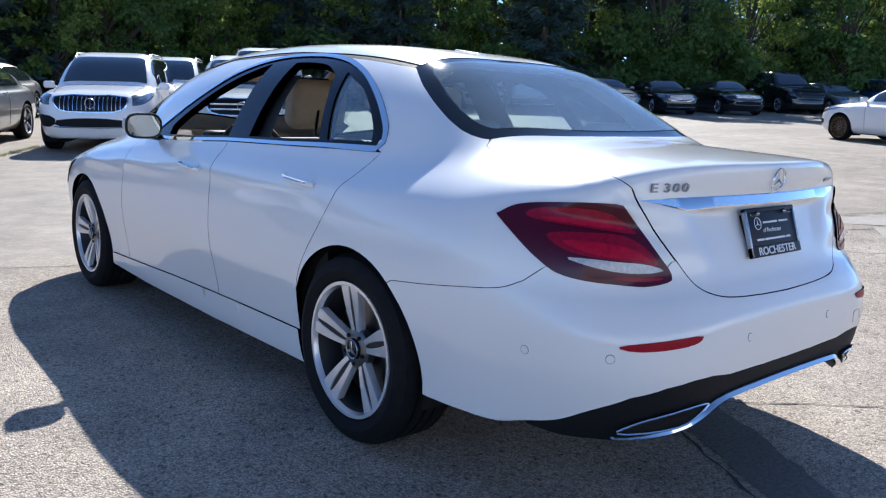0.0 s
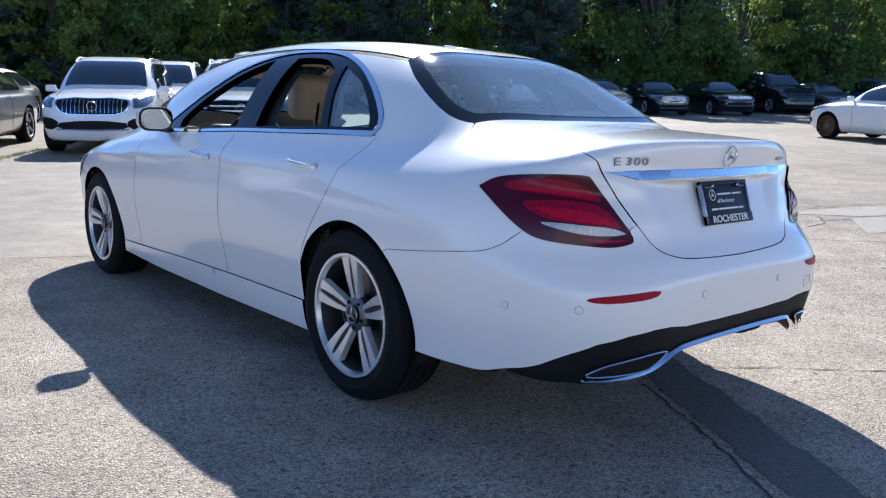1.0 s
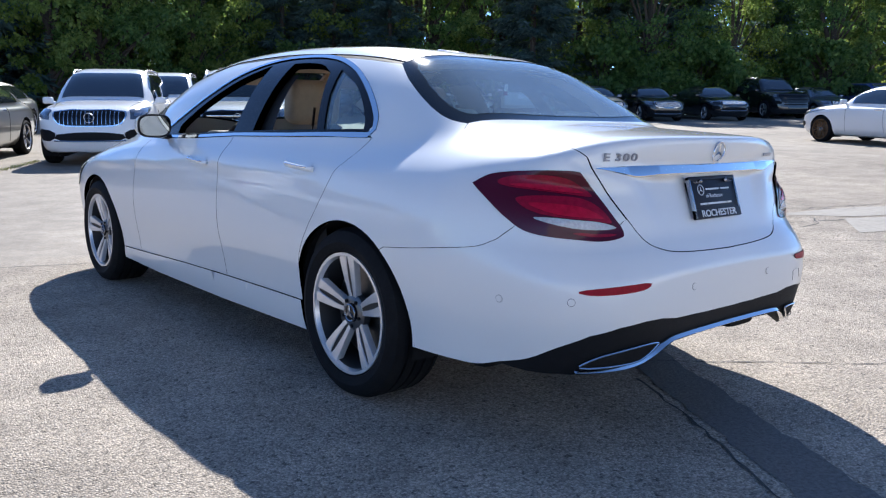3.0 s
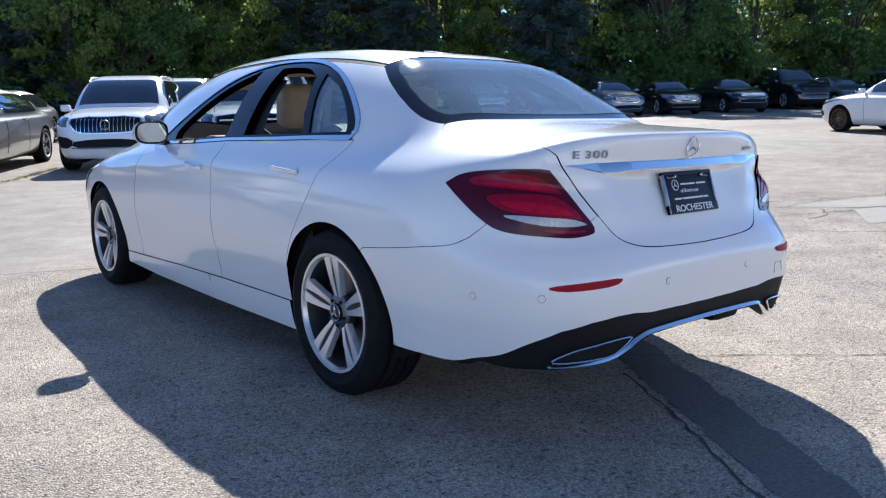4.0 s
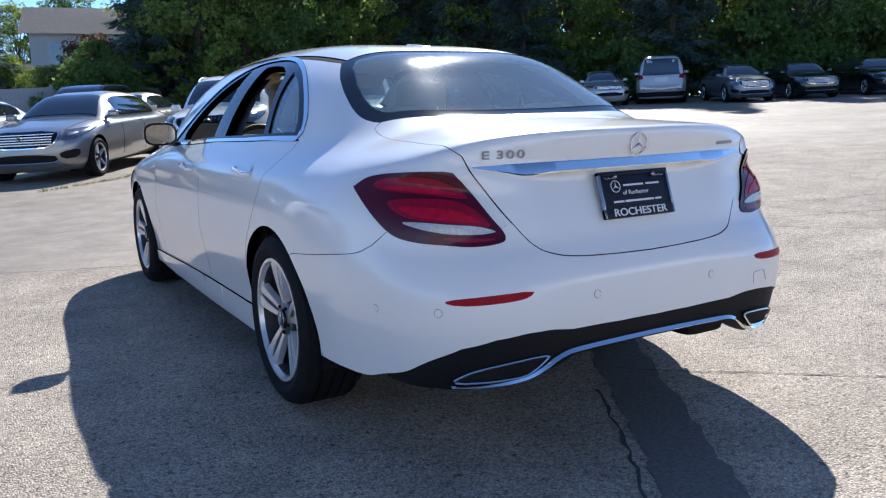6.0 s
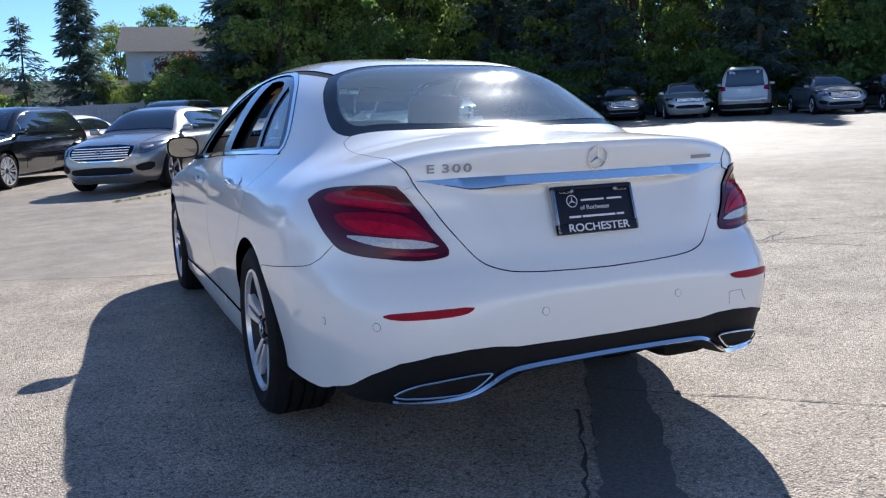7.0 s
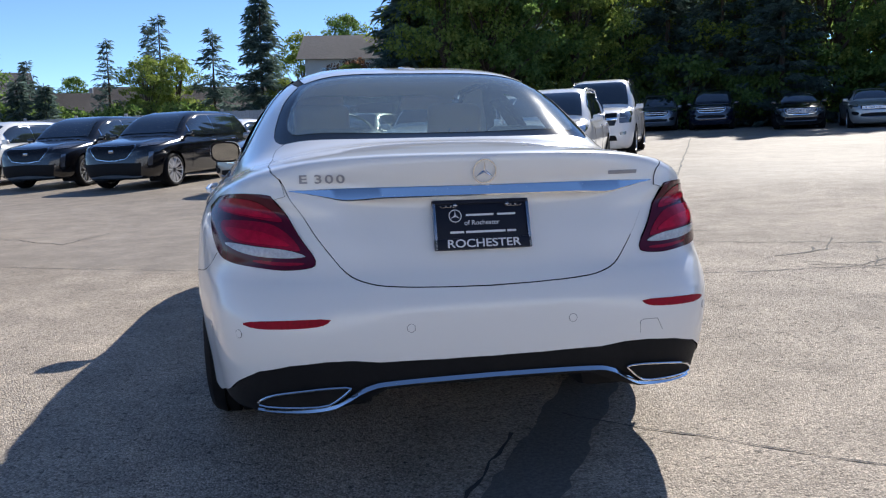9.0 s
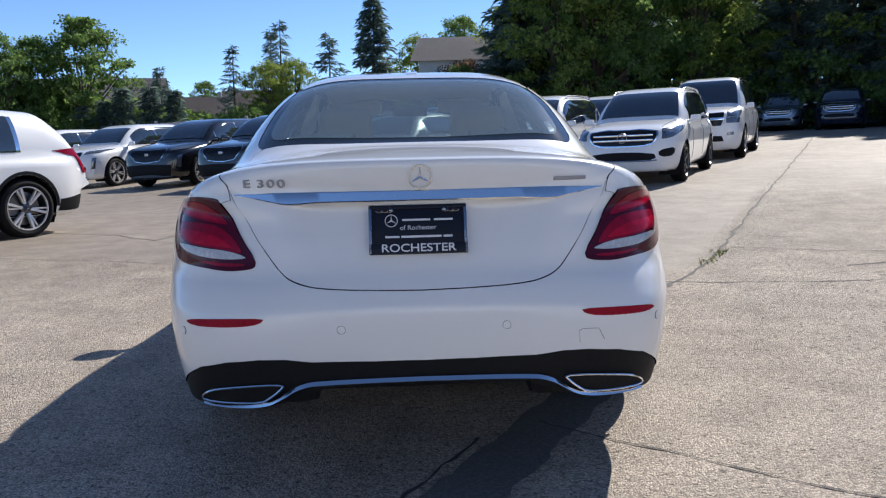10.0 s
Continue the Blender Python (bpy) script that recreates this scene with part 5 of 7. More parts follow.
# ---- parked cars ----
def car_spec(kind, ro, wb, fo, W, H, belt, cowl, hood, tail=1.0, wheel_r=0.34):
    """Body curves of a parked car: rear overhang, wheelbase, front overhang, half width, height, belt, cowl and hood heights."""
    e, f = -ro, wb + fo
    s = dict(y0=0.05, y1=wb - 0.1, blend=0.02, soft=4.0 if kind != "sedan" else 3.0, n=4.6 if kind != "sedan" else 4.0, edge=9.0, roof_edge=5.5, hub=(-0.3, wb + 0.1, 0.70 * belt), floor=0.23 if kind != "sedan" else 0.18)
    s["width"] = [(e, W * 0.97), (0.0, W), (wb, W), (f, W * 0.94)]
    s["side"] = [(0.15, 0.80), (0.22, 0.87), (0.32, 0.95), (0.5, 0.985), (0.7, 1.0), (0.9, 0.985), (1.1, 0.955), (1.4, 0.93)]
    s["front"] = [(0.15, f - 0.16), (0.3, f - 0.03), (0.45, f), (0.65, f - 0.02), (hood - 0.08, f - 0.10), (hood + 0.1, f - 0.35)]
    s["cabin_y"] = [(e, 0.90), (0.0, 0.97), (wb * 0.5, 1.0), (wb * 0.8, 0.97), (wb, 0.90)]
    if kind == "sedan":
        s["rear"] = [(0.15, e + 0.15), (0.35, e + 0.02), (0.55, e), (0.8, e + 0.07), (tail, e + 0.08)]
        s["deck"] = [(e, tail), (-0.4, tail + 0.03), (0.3, belt + 0.03), (wb * 0.7, belt + 0.02), (wb - 0.40, cowl), (wb + 0.3, hood), (f - 0.1, hood - 0.12), (f, hood - 0.2)]
        s["shoulder"] = [(e, tail - 0.32), (0.3, belt - 0.14), (wb * 0.7, belt - 0.14), (wb, hood - 0.22), (f, hood - 0.42)]
        s["roof"] = [(-0.85, 0.55), (-0.5, tail), (0.0, H - 0.14), (0.35, H - 0.05), (wb * 0.38, H), (wb * 0.50, H - 0.015), (wb * 0.61, H - 0.07), (wb * 0.82, cowl + 0.03), (wb + 0.0, 0.55)]
        s["cabin"] = [(0.5, W * 0.93), (belt, W * 0.905), (H - 0.1, W * 0.73), (H + 0.1, W * 0.62)]
    else:
        s["rear"] = [(0.15, e + 0.15), (0.35, e + 0.02), (0.5, e), (0.75, e + 0.02), (1.1, e + 0.07)]
        s["deck"] = [(e, belt + 0.02), (wb * 0.7, belt + 0.02), (wb - 0.36, cowl), (wb + 0.3, hood), (f - 0.12, hood - 0.09), (f, hood - 0.16)]
        s["shoulder"] = [(e, belt - 0.22), (wb * 0.7, belt - 0.16), (wb, hood - 0.25), (f, hood - 0.40)]
        s["roof"] = [(e - 0.06, 0.55), (e + 0.10, belt), (e + 0.32 + 0.25 * (tail - 1), H - 0.16), (e + 0.62, H - 0.05), (0.5, H - 0.01), (wb * 0.45, H), (wb * 0.54, H - 0.03), (wb * 0.63, H - 0.10), (wb * 0.85, cowl + 0.03), (wb + 0.12, 0.55)]
        s["cabin"] = [(0.5, W * 0.93), (belt, W * 0.93), (H - 0.12, W * 0.80), (H + 0.1, W * 0.70)]
        s["roof_edge"] = 8.0
    return s


def parked_car(name, label, spec, color, at, heading, pillars, wheel_r=0.34, rim=0.24, spokes=5, style="plain", face="slats", trim=CHROME, rails=False, rims=None, back=False, group="parked cars", rear_lamps=True, cladding=False, dlo=None):
    """A parked car: body, glass, lamps, grille, mirrors, handles and wheels."""
    S = Shape(spec)
    car = empty(name, label, "car", group)
    P, L, N, B = S.put, S.lid, S.nose, S.back
    ya, yb, zc = S.hub
    e, f = spec["width"][0][0], spec["width"][-1][0]
    wb = spec["width"][2][0]
    W = spec["width"][1][1]
    belt = spec["cabin"][1][0]
    H = spec["roof"][4][1] if len(spec["roof"]) == 9 else spec["roof"][5][1]
    hood = spec["front"][4][0] + 0.08
    flo = spec["floor"]
    r = wheel_r
    ar = r * 1.14
    def arch(cy):
        return ring_pts(cy, r, ar, -18, 198, 16, S) + [P(cy - ar * 0.93, flo + 0.05), P(cy + ar * 0.93, flo + 0.05)]
    h = math.pi / 2 * 0.9
    full = [(ya - 1.41, -h), (yb + 1.41, -h), (yb + 1.41, h), (ya - 1.41, h)]
    skin("body", S, full, color, car, holes=[arch(0.0), arch(wb)], step=0.085, thick=0.02, both=True)
    # side panes between the pillars
    roof, low = S.roof, belt + 0.035
    def band(y0, y1):
        ys = np.linspace(y0, y1, 9)
        top = [(y, min(float(roof(y)) - 0.10 - 0.05 * max(0, 0.25 - abs(y - y1)) , H - 0.115)) for y in ys]
        top = [(y, z) for y, z in top if z > low + 0.02]
        return [P(top[0][0], low)] + [P(y, z) for y, z in top] + [P(top[-1][0], low)]
    yr, yf = dlo or (pillars[0], pillars[-1])
    for sx in (True, False):
        fr = skin("window_trim", S, band(pillars[0] - 0.04, pillars[-1] + 0.015), trim, car, "bright trim round the side windows" if trim is CHROME else "", step=0.09, lift=0.002, thick=0.004, flip=sx)
        for a, b in zip(pillars, pillars[1:]):
            skin("side_window", S, band(a + 0.02, b - 0.02), DARKGLASS, car, "dark side window", step=0.09, lift=0.006, thick=0.003, flip=sx)
        for ysm in pillars[1:-1]:
            bm = bmesh.new()
            k = -1 if sx else 1
            tube(bm, [(k * (P(ysm, z)[0] + 0.001), ysm - (0.03 if z < 0.5 else 0), z) for z in np.linspace(flo + 0.14, belt, 8)], 0.004, 4)
            part("door_seam", bm, DARK, car)
            bm = bmesh.new()
            tube(bm, [(k * (P(ysm + 0.06 + 0.2 * t, belt - 0.10)[0] + 0.03 * min(1, 6 * t * (1 - t))), ysm + 0.06 + 0.2 * t, belt - 0.10 + 0.01 * t) for t in np.linspace(0, 1, 7)], 0.011, 6, flat=1.3)
            part("door_handle", bm, color if trim is not CHROME else CHROME, car)
    # windscreen and rear window
    def pane(name, y0, y1, m0, m1, chart):
        out = []
        for t in np.linspace(0, 1, 7):
            y = y0 + (y1 - y0) * t
            z = float(roof(y))
            out.append((float(S.cabin(z) * S.cabin_y(y)) * (m0 + (m1 - m0) * t), y))
        pts = [L(x, y) for x, y in out]
        return skin(name, S, pts + [(-x, y, z) for x, y, z in pts[::-1]], DARKGLASS, car, "dark " + name.replace("_", " "), chart=chart, step=0.07, lift=0.012, thick=0.006)
    rp = spec["roof"]
    if len(rp) == 9:
        pane("windscreen", rp[6][0] + 0.0, rp[7][0] - 0.04, 0.80, 0.86, "side")
        pane("rear_window", rp[1][0] + 0.06, rp[2][0] + 0.14, 0.82, 0.80, "rear")
    else:
        pane("windscreen", rp[7][0] - 0.01, rp[8][0] - 0.04, 0.83, 0.86, "side")
        rwp = [B(x, z) for x, z in [(0.12, H - 0.165), (W * 0.40, H - 0.17), (W * 0.62, H - 0.19), (W * 0.72, belt + 0.05), (W * 0.68, belt + 0.01), (0.12, belt)]]
        rwp = [p for p in rwp]
        skin("rear_window", S, rwp + [(-x, y, z) for x, y, z in rwp[::-1]], DARKGLASS, car, "dark rear window", chart="rear", step=0.1, lift=0.005, thick=0.004)
    # face
    def fr(name, pts, material, lift=0.006, lab="", parent=car, mirrored=False, step=0.06, thick=0.01, times=1):
        q = [N(x, z) for x, z in pts]
        if mirrored:
            return [skin(name, S, rounded(q, times) if times else q, material, parent, lab, chart="front", step=step, lift=lift, thick=thick, flip=s) for s in (True, False)]
        q = q + [(-x, y, z) for x, y, z in q[::-1]]
        return skin(name, S, rounded(q, times) if times else q, material, parent, lab, chart="front", step=step, lift=lift, thick=thick)
    g1, g0 = hood - 0.10, hood - 0.34
    if face == "cad":
        fr("grille_surround", [(W * 0.542, g1 + 0.010), (W * 0.583, g1 - 0.06), (W * 0.388, g0 - 0.042), (0.1, g0 - 0.080)], trim, 0.006, times=0)
        gr = fr("grille", [(W * 0.53, g1), (W * 0.57, g1 - 0.06), (W * 0.38, g0 - 0.035), (0.1, g0 - 0.07)], GLOSS, 0.012, "black mesh grille", times=0)
        fr("headlamp", [(W * 0.64, g1 + 0.015), (W * 0.93, g1 + 0.055), (W * 0.90, g1 - 0.02), (W * 0.66, g1 - 0.05)], HEADLAMP, 0.008, "slim headlamp", mirrored=True, times=0)
        fr("running_lamp", [(W * 0.84, g0 + 0.08), (W * 0.90, g0 + 0.09), (W * 0.88, g0 - 0.20), (W * 0.82, g0 - 0.20)], HEADLAMP, 0.008, "upright running lamp", mirrored=True, times=0)
        fr("lower_intake", [(W * 0.72, g0 - 0.14), (W * 0.66, 0.30), (0.1, 0.29)], PLASTIC, 0.006, times=0)
        bm = bmesh.new()
        q = N(0, (g0 + g1) / 2 - 0.0)
        box(bm, -0.06, 0.06, 0, 0.02, -0.035, 0.035, 0.015, 2, Matrix.Translation((0, q[1] + 0.008, q[2])))
        part("emblem", bm, SILVERBADGE, gr)
        fr("bumper_strip", [(W * 0.70, 0.31), (W * 0.68, 0.29), (0.1, 0.275)], trim, 0.012, times=0)
    elif face == "boxy":
        gr = fr("grille", [(W * 0.60, g1), (W * 0.60, g1 - 0.11), (0.1, g1 - 0.11)], GLOSS, 0.010, "dark upper grille", times=0)
        fr("grille_bar", [(W * 0.62, g1 - 0.11), (W * 0.62, g1 - 0.165), (0.1, g1 - 0.165)], CHROME, 0.016, "wide chrome grille bar", gr, times=0)
        fr("lower_grille", [(W * 0.60, g1 - 0.165), (W * 0.56, g1 - 0.30), (0.1, g1 - 0.30)], GLOSS, 0.010, "dark lower grille", gr, times=0)
        for hz in (g1 + 0.01, g1 - 0.125):
            fr("headlamp", [(W * 0.66, hz), (W * 0.92, hz + 0.005), (W * 0.91, hz - 0.12), (W * 0.67, hz - 0.12)], HEADLAMP, 0.010, "square stacked headlamp", mirrored=True, times=0)
        fr("fog_lamp", [(W * 0.68, g0 - 0.22), (W * 0.82, g0 - 0.21), (W * 0.81, g0 - 0.28), (W * 0.68, g0 - 0.29)], HEADLAMP, 0.010, mirrored=True, times=0)
        fr("lower_intake", [(W * 0.58, g0 - 0.30), (W * 0.62, g0 - 0.42), (0.1, g0 - 0.43)], PLASTIC, 0.006, "black lower intake", times=0)
    else:
        wide = 0.60 if face != "truck" else 0.72
        dep = 0 if face != "truck" else 0.14
        if face == "twin":
            g0 = hood - 0.24
        fr("grille_surround", [(W * wide, g1 + 0.012), (W * (wide + 0.03), (g0 + g1) / 2), (W * (wide - 0.08), g0 - 0.02 - dep), (0.1, g0 - 0.03 - dep)], trim if face != "truck" else GLOSS, 0.006)
        gr = fr("grille", [(W * wide - 0.02, g1 - 0.004), (W * (wide + 0.03) - 0.02, (g0 + g1) / 2), (W * (wide - 0.08) - 0.015, g0 - dep), (0.1, g0 - 0.012 - dep)], GLOSS, 0.012, "dark grille")
        if face == "upright":
            for i in range(-7, 8):
                bm = bmesh.new()
                x = W * (wide - 0.06) * i / 7.5
                tube(bm, [np.array(N(x, z)) + (0, 0.022, 0) for z in np.linspace(g0 + 0.012, g1 - 0.02, 5)], 0.008, 6)
                part("grille_bar", bm, CHROME, gr)
        else:
            for i in range(2 if face == "two" else (5 if face != "truck" else 2)):
                k = 2 if face == "two" else (5 if face != "truck" else 2)
                z = g0 - dep + (g1 - g0 + dep) * (i + 1) / (k + 1)
                bm = bmesh.new()
                tube(bm, [np.array(N(x, z)) + (0, 0.022, 0) for x in np.linspace(-W * (wide - 0.05), W * (wide - 0.05), 13)], 0.012 if face == "two" else 0.008, 6, flat=1.6)
                part("grille_bar", bm, CHROME if face != "truck" else PLASTIC, gr)
        if face in ("upright", "two", "slats"):
            q = N(0, (g0 + g1) / 2)
            bm = star(bmesh.new(), 0, q[2], 0.085 if face != "slats" else 0.06, 0.012, 0.014, lambda x, z, d: (x, q[1] + 0.034 + d, z))
            part("emblem", bm, SILVERBADGE, gr, "silver ring emblem")
        hb = 0.06 if face != "truck" else 0.0
        fr("headlamp", [(W * (wide + 0.07), g1 - 0.005), (W * (wide + 0.08), g1 + 0.01), (W * 0.80, g1 + 0.02), (W * 0.93, g1 + 0.035), (W * 0.955, g1 + 0.02), (W * 0.94, g1 - 0.07), (W * 0.90, g1 - 0.11), (W * 0.84, g0 + 0.10), (W * (wide + 0.11), g0 + 0.085), (W * (wide + 0.09), g0 + 0.10)], HEADLAMP, 0.008, "clear headlamp", mirrored=True)
        fr("headlamp_bezel", [(W * (wide + 0.14), g1 - 0.045), (W * 0.86, g1 - 0.03), (W * 0.86, g1 - 0.06), (W * (wide + 0.15), g0 + 0.13)], SILVERBADGE, 0.011, mirrored=True)
        big = 0.05 if face == "upright" else 0.0
        fr("side_intake", [(W * 0.64 - big, g0 - 0.09), (W * 0.90, g0 - 0.05), (W * 0.88, g0 - 0.19 - big), (W * 0.66 - big, g0 - 0.21 - big)], PLASTIC, 0.012, "black side intake", mirrored=True, times=1)
        fr("lower_intake", [(W * 0.56, g0 - 0.12 - dep * 0.6), (W * 0.62, max(0.28, g0 - 0.25)), (0.1, max(0.27, g0 - 0.26))], PLASTIC, 0.006, "black lower intake")
        if trim is CHROME and face != "truck":
            bm = bmesh.new()
            tube(bm, [np.array(N(x, max(0.27, g0 - 0.27) + 0.03 * abs(x / W) ** 2)) + (0, 0.01, 0) for x in np.linspace(-W * 0.62, W * 0.62, 13)], 0.012, 6)
            part("bumper_strip", bm, CHROME, car)
    for k in (-1, 1):
        bm = bmesh.new()
        tube(bm, [(k * x, *L(x, y)[1:]) for x, y in zip(np.linspace(W * 0.74, W * 0.66, 9), np.linspace(wb - 0.30, f - 0.32, 9))], 0.0045, 4)
        part("hood_seam", bm, DARK, car)
        bm = bmesh.new()
        yv = pillars[-1] + 0.10
        tube(bm, [(k * (P(yv, z)[0] + 0.001), yv, z) for z in np.linspace(flo + 0.14, belt - 0.03, 8)], 0.004, 4)
        part("door_seam", bm, DARK, car)
    # rear lamps and plate
    for s in (True, False):
        tz = belt - 0.06 if len(rp) != 9 else spec["rear"][-1][0] - 0.10
        if back and cladding:
            lp = [P(e + 0.54, tz + 0.11), P(e + 0.28, tz + 0.13), B(W * 0.74, tz + 0.12), B(W * 0.76, tz - 0.19), P(e + 0.10, tz - 0.20), P(e + 0.20, tz + 0.02), P(e + 0.36, tz + 0.06)]
        else:
            lp = [P(e + 0.26, tz + 0.08), B(W * 0.70, tz + 0.07), B(W * 0.68, tz - 0.08), P(e + 0.22, tz - 0.12)]
        skin("taillight", S, lp, REDLAMP, car, "red taillight", chart="rear", step=0.06, lift=0.008, thick=0.012, flip=s)
    if back:
        bm = bmesh.new()
        q = B(0, belt - 0.18)
        box(bm, -0.26, 0.26, -0.02, 0.01, -0.09, 0.09, 0.01, 2, Matrix.Translation(q))
        part("plate_panel", bm, LETTER, car, "pale plate recess")
        low_b = [B(0.1, 0.50), B(W * 0.8, 0.50), P(e + 0.2, 0.50), P(-ar - 0.06, 0.46), P(-ar - 0.03, 0.31), P(e + 0.2, 0.31), B(W * 0.78, 0.32), B(0.1, 0.31)]
        skin("bumper_apron", S, low_b + [(-x, y, z) for x, y, z in low_b[::-1]], PLASTIC, car, "dark lower bumper", chart="rear", step=0.08, lift=0.006)
    if cladding:
        for s in (True, False):
            cl = [P(ar + 0.02, flo + 0.02), P(wb - ar - 0.02, flo + 0.02), P(wb - ar - 0.02, flo + 0.14), P(ar + 0.02, flo + 0.14)]
            skin("sill_cladding", S, cl, PLASTIC, car, "black sill cladding", step=0.09, lift=0.006, flip=s)
            for cy in (0.0, wb):
                lip = ring_pts(cy, r, ar + 0.045, 0, 180, 14, S) + ring_pts(cy, r, ar + 0.001, 180, 0, 14, S)
                skin("arch_lip", S, lip, PLASTIC, car, step=0.06, lift=0.006, flip=s)
    # mirrors, rails
    for k in (-1, 1):
        ym = rp[7][0] - 0.18 if len(rp) == 9 else rp[8][0] - 0.20
        px = P(ym, belt)[0]
        bm = bmesh.new()
        box(bm, px + 0.04, px + 0.22, ym - 0.04, ym + 0.06, belt + 0.015, belt + 0.135, 0.04, 3)
        tube(bm, [(px - 0.03, ym + 0.02, belt + 0.01), (px + 0.10, ym + 0.02, belt + 0.06)], 0.03, 8)
        if k < 0:
            bmesh.ops.scale(bm, vec=(-1, 1, 1), verts=bm.verts[:])
            bmesh.ops.recalc_face_normals(bm, faces=bm.faces[:])
        part("side_mirror", bm, color, car)
        if rails:
            bm = bmesh.new()
            ys = np.linspace(e + 0.55, wb * 0.58, 12)
            pts = []
            for i, y in enumerate(ys):
                xr = float(S.cabin(H - 0.06) * S.cabin_y(y)) * 0.90
                pts.append((k * xr, y, L(xr, y)[2] + (0.045 if 0 < i < 11 else 0.0)))
            tube(bm, pts, 0.018, 8)
            part("roof_rail", bm, SATIN if rails == "silver" else GLOSS, car, "roof rail")
        for cy in (0.0, wb):
            wheel(car, k * (W * 0.985), cy, r, rim, 0.225, spokes, style, rims or SATIN, GUN, side=k, turn=17)
            bm = bmesh.new()
            rows = []
            for i in range(17):
                a = radians(-30 + 240 * i / 16)
                rows.append([bm.verts.new((k * xx, cy + (ar + 0.01) * math.cos(a), r + (ar + 0.01) * math.sin(a))) for xx in (W * 0.93, W * 0.55)])
            for a, b in zip(rows, rows[1:]):
                bm.faces.new((a[0], a[1], b[1], b[0]))
            bm.faces.new([q[1] for q in rows])
            part("wheel_liner", bm, DARK, car)
    # stand it on the sloping lot
    x, y = at
    z = float(lot(x, y))
    gx, gy = float(lot(x + 1, y) - lot(x - 1, y)) / 2, float(lot(x, y + 1) - lot(x, y - 1)) / 2
    up = Vector((-gx, -gy, 1)).normalized()
    fwd = Vector((-math.sin(radians(heading)), math.cos(radians(heading)), 0))
    fwd = (fwd - up * fwd.dot(up)).normalized()
    rt = fwd.cross(up)
    m = Matrix((rt, fwd, up)).transposed().to_4x4()
    # the place given is that of the car's middle
    car.matrix_world = Matrix.Translation((x, y, z)) @ m @ Matrix.Translation((0, -wb / 2, 0))
    return car


SILVER = paint("silver grey paint", (0.27, 0.27, 0.265), 0.7)
PALE = paint("pale silver paint", (0.55, 0.54, 0.51), 0.5)
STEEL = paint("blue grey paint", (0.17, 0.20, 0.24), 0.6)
BRONZE = mat("bronze wheel paint", (0.16, 0.095, 0.045), 0.3, 0.6, 0.4)
BLACK = paint("black paint", (0.008, 0.008, 0.010), 0.0, 0.15, 0.9, 0.4)
NAVY = paint("dark blue paint", (0.010, 0.014, 0.035), 0.2, 0.2, 0.8, 0.4)
BLUE = paint("bright blue paint", (0.02, 0.07, 0.32), 0.4)
GREY = paint("dark grey paint", (0.05, 0.052, 0.056), 0.5)
PLAIN_WHITE = paint("plain white paint", (0.82, 0.82, 0.81))

suv_m = car_spec("suv", 0.96, 2.83, 0.86, 0.917, 1.66, 1.00, 1.08, 1.03, 1.0)
suv_l = car_spec("suv", 1.10, 2.95, 0.88, 0.95, 1.76, 1.06, 1.16, 1.12, 1.0)
suv_xl = car_spec("suv", 1.25, 2.95, 0.98, 1.02, 1.97, 1.16, 1.24, 1.20, 0.8)
suv_c = car_spec("suv", 1.02, 2.86, 0.93, 0.95, 1.66, 1.05, 1.12, 1.06, 1.5)
sedan_l = car_spec("sedan", 1.16, 3.05, 0.90, 0.935, 1.47, 0.98, 1.02, 0.94, 1.02)
sedan_xl = car_spec("sedan", 1.16, 3.165, 0.90, 0.935, 1.48, 0.98, 1.02, 0.94, 1.02)
sedan_m = car_spec("sedan", 1.10, 2.80, 0.90, 0.91, 1.45, 0.96, 1.00, 0.92, 1.02)
SUVP = (-0.52, 0.02, 0.98, 2.03)
SEDP = (0.10, 0.95, 1.95)

parked_car("white_suv", "white compact suv with an upright chrome-barred grille", suv_m, PLAIN_WHITE, (2.83, 13.55), 151, SUVP, face="upright", rails="silver", style="twin")
parked_car("white_suv", "white suv with a two-bar grille and chrome trim", suv_m, PLAIN_WHITE, (4.75, 12.0), 151, SUVP, face="two", rails="silver", rims=GUN)
parked_car("white_suv", "large boxy white suv with roof rails", suv_xl, PLAIN_WHITE, (8.0, 17.4), 151, (-0.85, 0.02, 1.05, 2.05), wheel_r=0.39, rim=0.25, face="boxy", rails="dark")
parked_car("white_suv", "white suv with a dark roof behind others", suv_m, PLAIN_WHITE, (5.2, 17.0), 151, SUVP, face="two", rails="silver")
parked_car("pale_sedan", "pale silver sedan in the second rank", sedan_m, PALE, (1.9, 20.8), 151, SEDP, face="slats")
parked_car("silver_sedan", "silver grey saloon with a chrome slatted grille", sedan_xl, SILVER, (0.0, 14.1), 150, SEDP, face="slats", style="plain")
parked_car("grey_suv", "grey suv with silver roof rails in the second rank", suv_l, GREY, (1.3, 25.0), 151, SUVP, face="two", rails="silver")
parked_car("white_saloon", "white sedan in the second rank", sedan_m, PLAIN_WHITE, (-2.0, 22.5), 151, SEDP, face="slats")
parked_car("black_suv", "black suv with a shield grille and chrome trim", suv_c, BLACK, (-3.12, 17.0), 154, SUVP, wheel_r=0.37, rim=0.28, spokes=10, style="split", rims=BRIGHTRIM, face="cad")
parked_car("black_suv", "black suv with slim headlamps and bright rims", suv_c, BLACK, (-5.48, 19.0), 157, SUVP, wheel_r=0.38, rim=0.28, spokes=8, style="wire", face="cad", rims=BRIGHTRIM)
